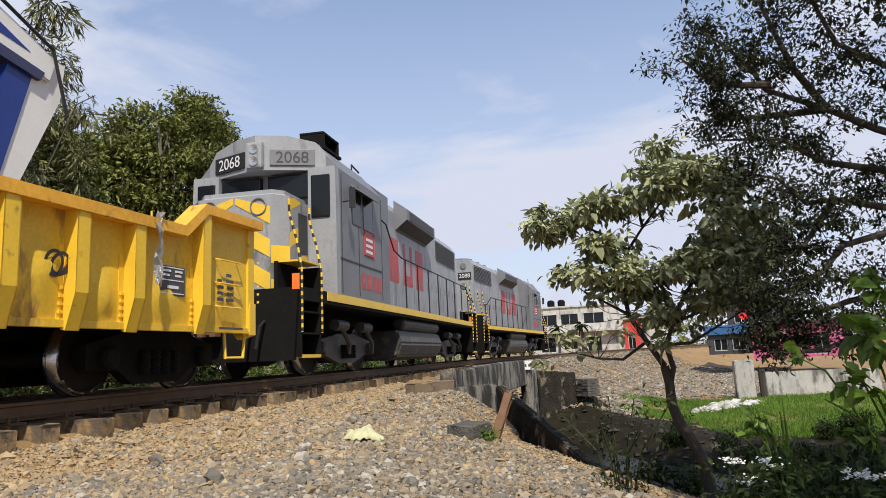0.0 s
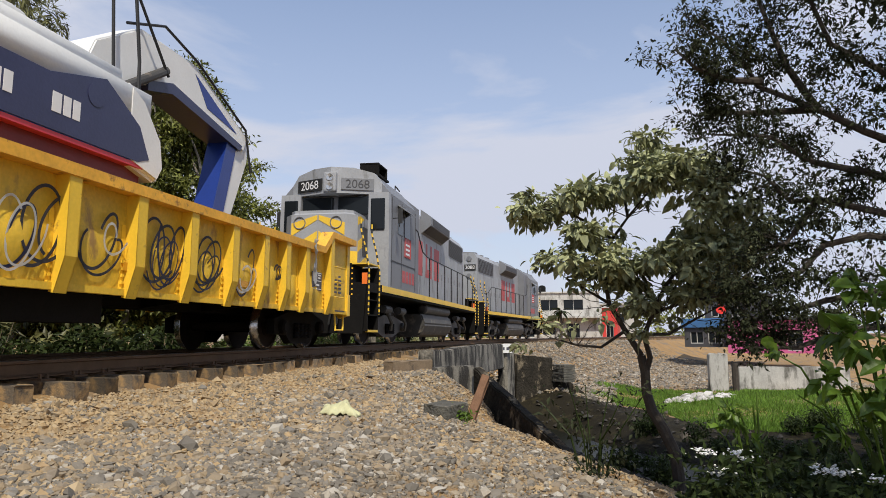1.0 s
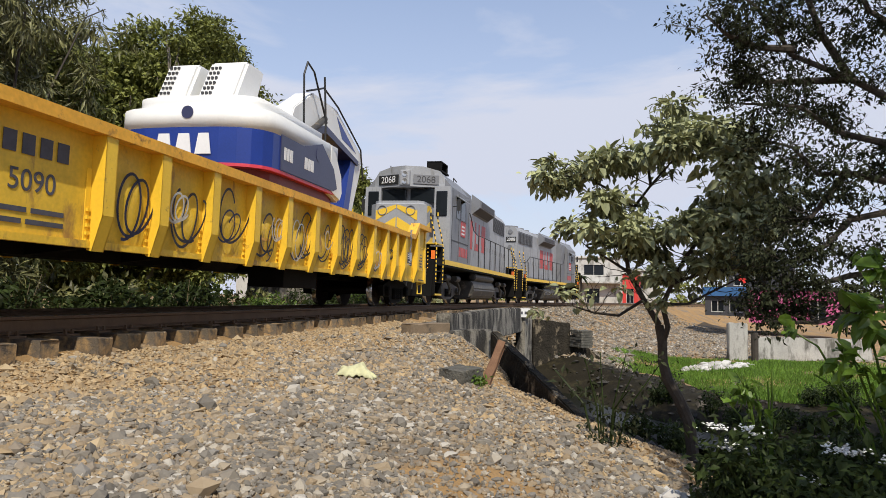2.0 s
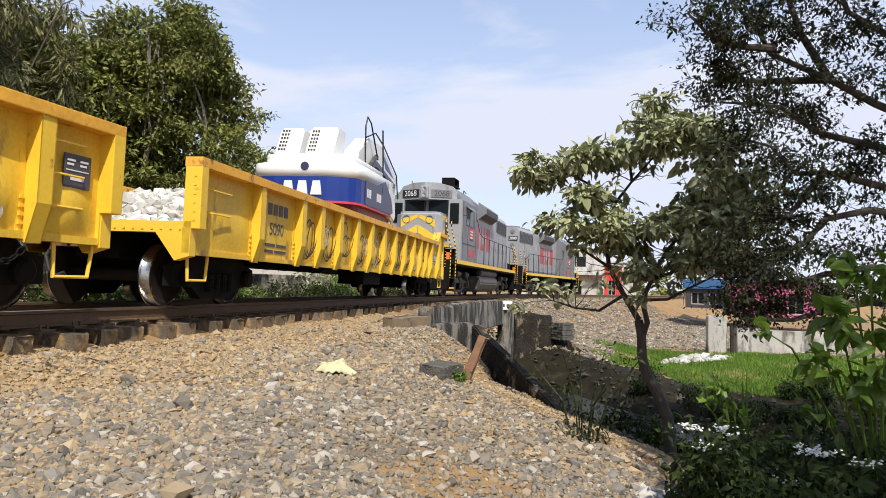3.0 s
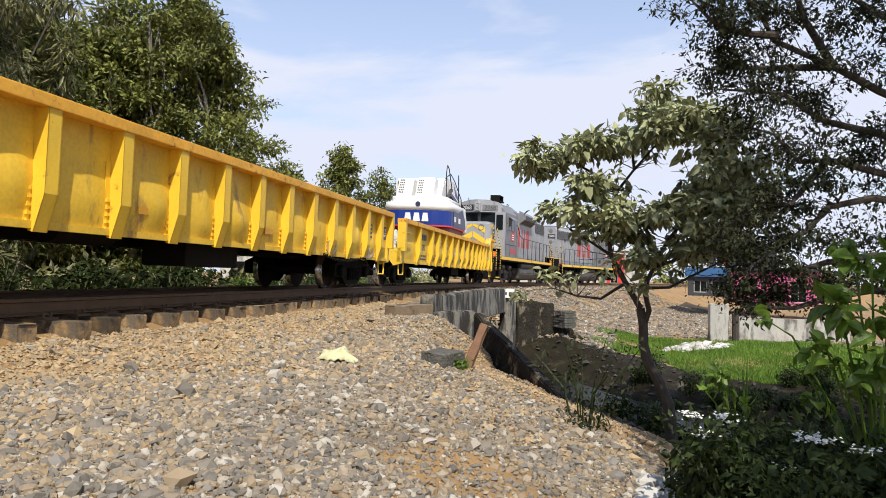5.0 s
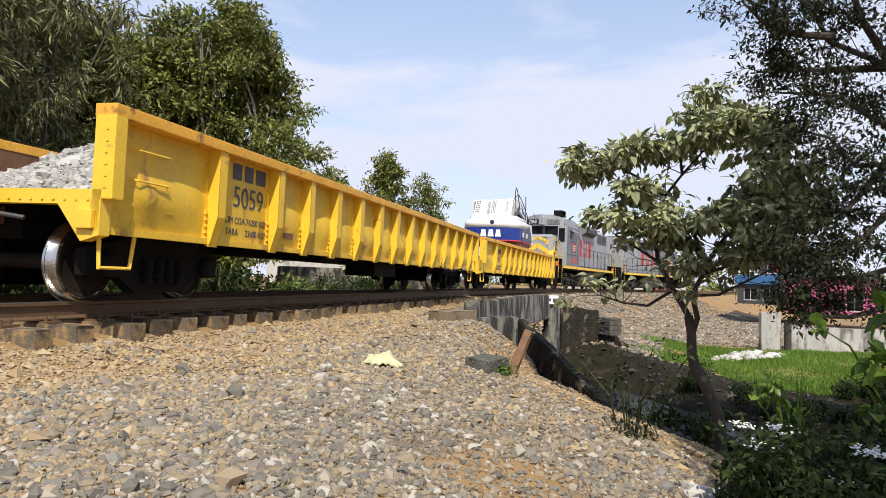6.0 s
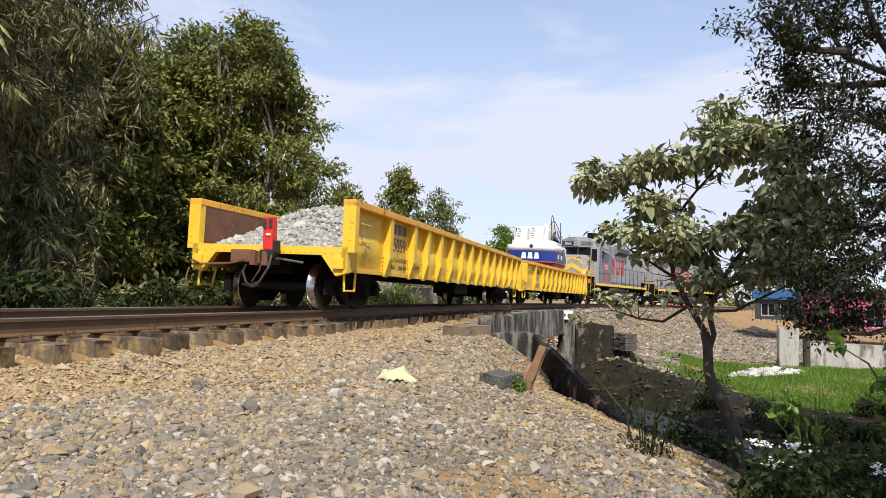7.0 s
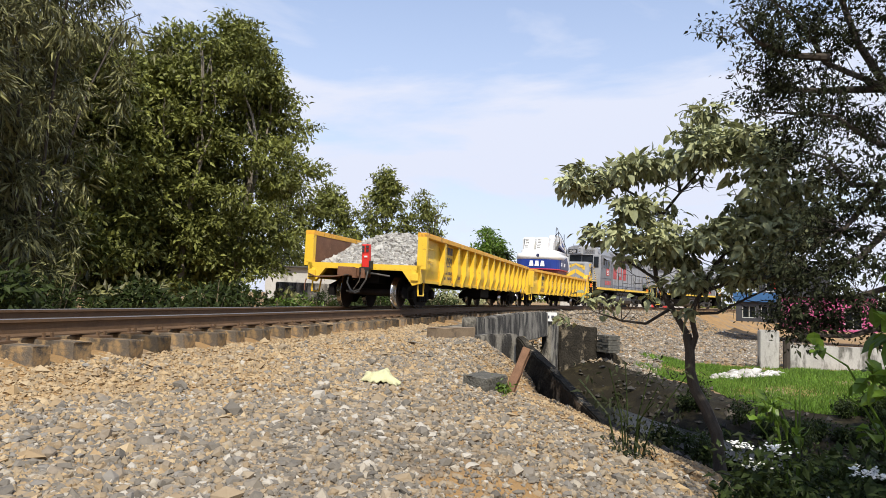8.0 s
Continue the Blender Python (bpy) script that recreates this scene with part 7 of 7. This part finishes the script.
house("red_shed", "low building with a red front", pose(-1.2, 98, -0.5, 0, 0, -5), 2.0, 5.0, 4.4, M_REDROOF, [(0.5, 1.5, 0.4, 2.4)], M_PLASTER)
house("white_house", "low white house behind the trees", pose(-5.5, 112, -0.5), 9.0, 6.0, 5.4, M_PLASTER, [(1, 3, 2.6, 4.0), (5, 7.5, 2.6, 4.0)])
pk = house("pink_shop", "pink painted shop front across the line", pose(9.6, 64, -1.4, 0, 0, -20), 6.5, 4.0, 2.7, M_PINK, [(4.6, 5.8, 0.2, 1.9)], M_DARKWALL)
bl = house("blue_shop", "dark walled shop with a blue painted roof edge", pose(6.3, 66, -0.9, 0, 0, -14), 3.6, 4.0, 1.7, M_DARKWALL, [(0.5, 1.6, 0.3, 1.3), (2.0, 3.1, 0.3, 1.3)], M_BLUEWALL, 0.8)
house("dark_shop", "dark walled building behind the pink shop", pose(8.6, 70, -1.0, 0, 0, -14), 5.6, 4.0, 4.6, M_DARKWALL, [(0.6, 1.8, 2.8, 3.8), (2.4, 3.4, 2.8, 3.8)])
sg = thing("round_sign", "round red and white sign", "sign")
bm = bmesh.new()
lathe(bm, [(-0.02, 0.42), (0.02, 0.42)], "y", (0, 0, 0), 20)
part("disc", bm, M_REDBRIGHT, sg)
bm = bmesh.new()
rod(bm, [(0, 0.03, -3.2), (0, 0.03, -0.3)], 0.04)
part("pole", bm, M_GREYSTEEL, sg)
sg.matrix_basis = pose(9.0, 62.5, 2.3)
wallr = thing("white_wall", "weathered white masonry wall by the creek", "wall")
for a, b in (((4.5, 36.6), (5.4, 36.9)), ((5.9, 37.2), (11.5, 39.4))):
    tapered_wall("wall_panel", "", a, b, -3.0, -0.75 if a[0] < 5 else -1.4, -3.2, -0.75 if a[0] < 5 else -1.5, 0.3, M_OLDPLASTER, wallr)
bm = bmesh.new()
rod(bm, [(5.7, 36.5, -3.2), (5.7, 36.5, -1.2)], 0.16, 8)
part("stump", bm, M_BARK, wallr)
# low concrete wall and shed behind the track
tapered_wall("low_wall", "", (-14.6, 24.5), (-10.6, 30.5), -1.0, 0.75, -1.0, 0.6, 0.25, M_CONC)
tagged(bpy.data.objects["low_wall"], "low weathered concrete wall behind the scrub", "wall")
house("shed", "white shed with a sheet roof behind the trees", pose(-21.0, 34, -0.6, 0, 0, 20), 5.0, 4.0, 2.3, M_PLASTER, [], M_GREYSTEEL, 0.1)
# far wooded ridge that closes the view
far_pts, far_r = [], []
g = random.Random(19)
for k in range(70):
    a = radians(-70 + k * 2.1)
    far_pts.append((170 * math.sin(a) + g.gauss(0, 3), 170 * math.cos(a) + g.gauss(0, 3), g.uniform(0, 2.5)))
    far_r.append(g.uniform(3.5, 5.5))
tagged(leaf_cloud("far_woods", far_pts, far_r, 26000, 1.0, M_LEAF, 19, None, 0.2, 1.8, 0.5), "low line of distant trees", "trees", kind="stuff")


# ---- motion: the train runs along the track at a steady pace ----
S_KEYS = [(0, -26.35), (0.5, -23.84), (1, -21.35), (1.5, -18.76), (3, -10.64), (3.5, -7.96), (4, -5.44), (5.5, 2.39), (6, 5.03), (6.5, 7.83), (7, 10.46), (7.5, 13.11), (8, 15.86)]
GAP, LGAP = 1.45, 1.68


def rear_at(t):
    """Smooth length of the train's rear end along the track."""
    ts, vs = [k[0] for k in S_KEYS], [k[1] for k in S_KEYS]
    c = np.polyfit(ts, vs, 4)
    return float(np.polyval(c, t))


def motions():
    times = [i * 0.1 for i in range(81)]
    coarse = [i * 0.5 for i in range(17)]
    flip = pose(0, LOCO_L, 0, 0, 0, 180)
    s1 = CAR_L + GAP
    s2 = s1 + CAR_L + GAP
    s3 = s2 + LOCO_L + LGAP
    fixed = [
        (wagon_rear, 0, CAR_L, 1.5, Matrix()), (load_rear, 0, CAR_L, 1.5, Matrix()), (eot, 0, CAR_L, 1.5, pose(0.16, -0.2, 1.0, 4, 0, 0)),
        (wagon_mid, s1, CAR_L, 1.5, Matrix()), (load_mid, s1, CAR_L, 1.5, Matrix()), (foil, s1, CAR_L, 1.5, Matrix()),
        (excavator, s1, CAR_L, 1.5, pose(*EXC)),
        (loco_rear, s2, LOCO_L, 3.5, Matrix()), (loco_front, s3, LOCO_L, 3.5, flip)]
    for ob, ds, length, bog, local in fixed:
        walk(ob, [(t, vehicle_pose(rear_at(t) + ds, length, bog) @ local) for t in coarse])
    for wheels, way in ((wheels_rear, 1), (wheels_mid, 1), (wheels_loco_rear, 1), (wheels_loco_front, -1)):
        for w, y, r in wheels:
            walk(w, [(t, pose(0, y, r, -way * math.degrees((rear_at(t) - rear_at(0)) / r), 0, 0)) for t in times])


EXC = (0.0, 8.95, 1.06, 0, 0, 0)
motions()
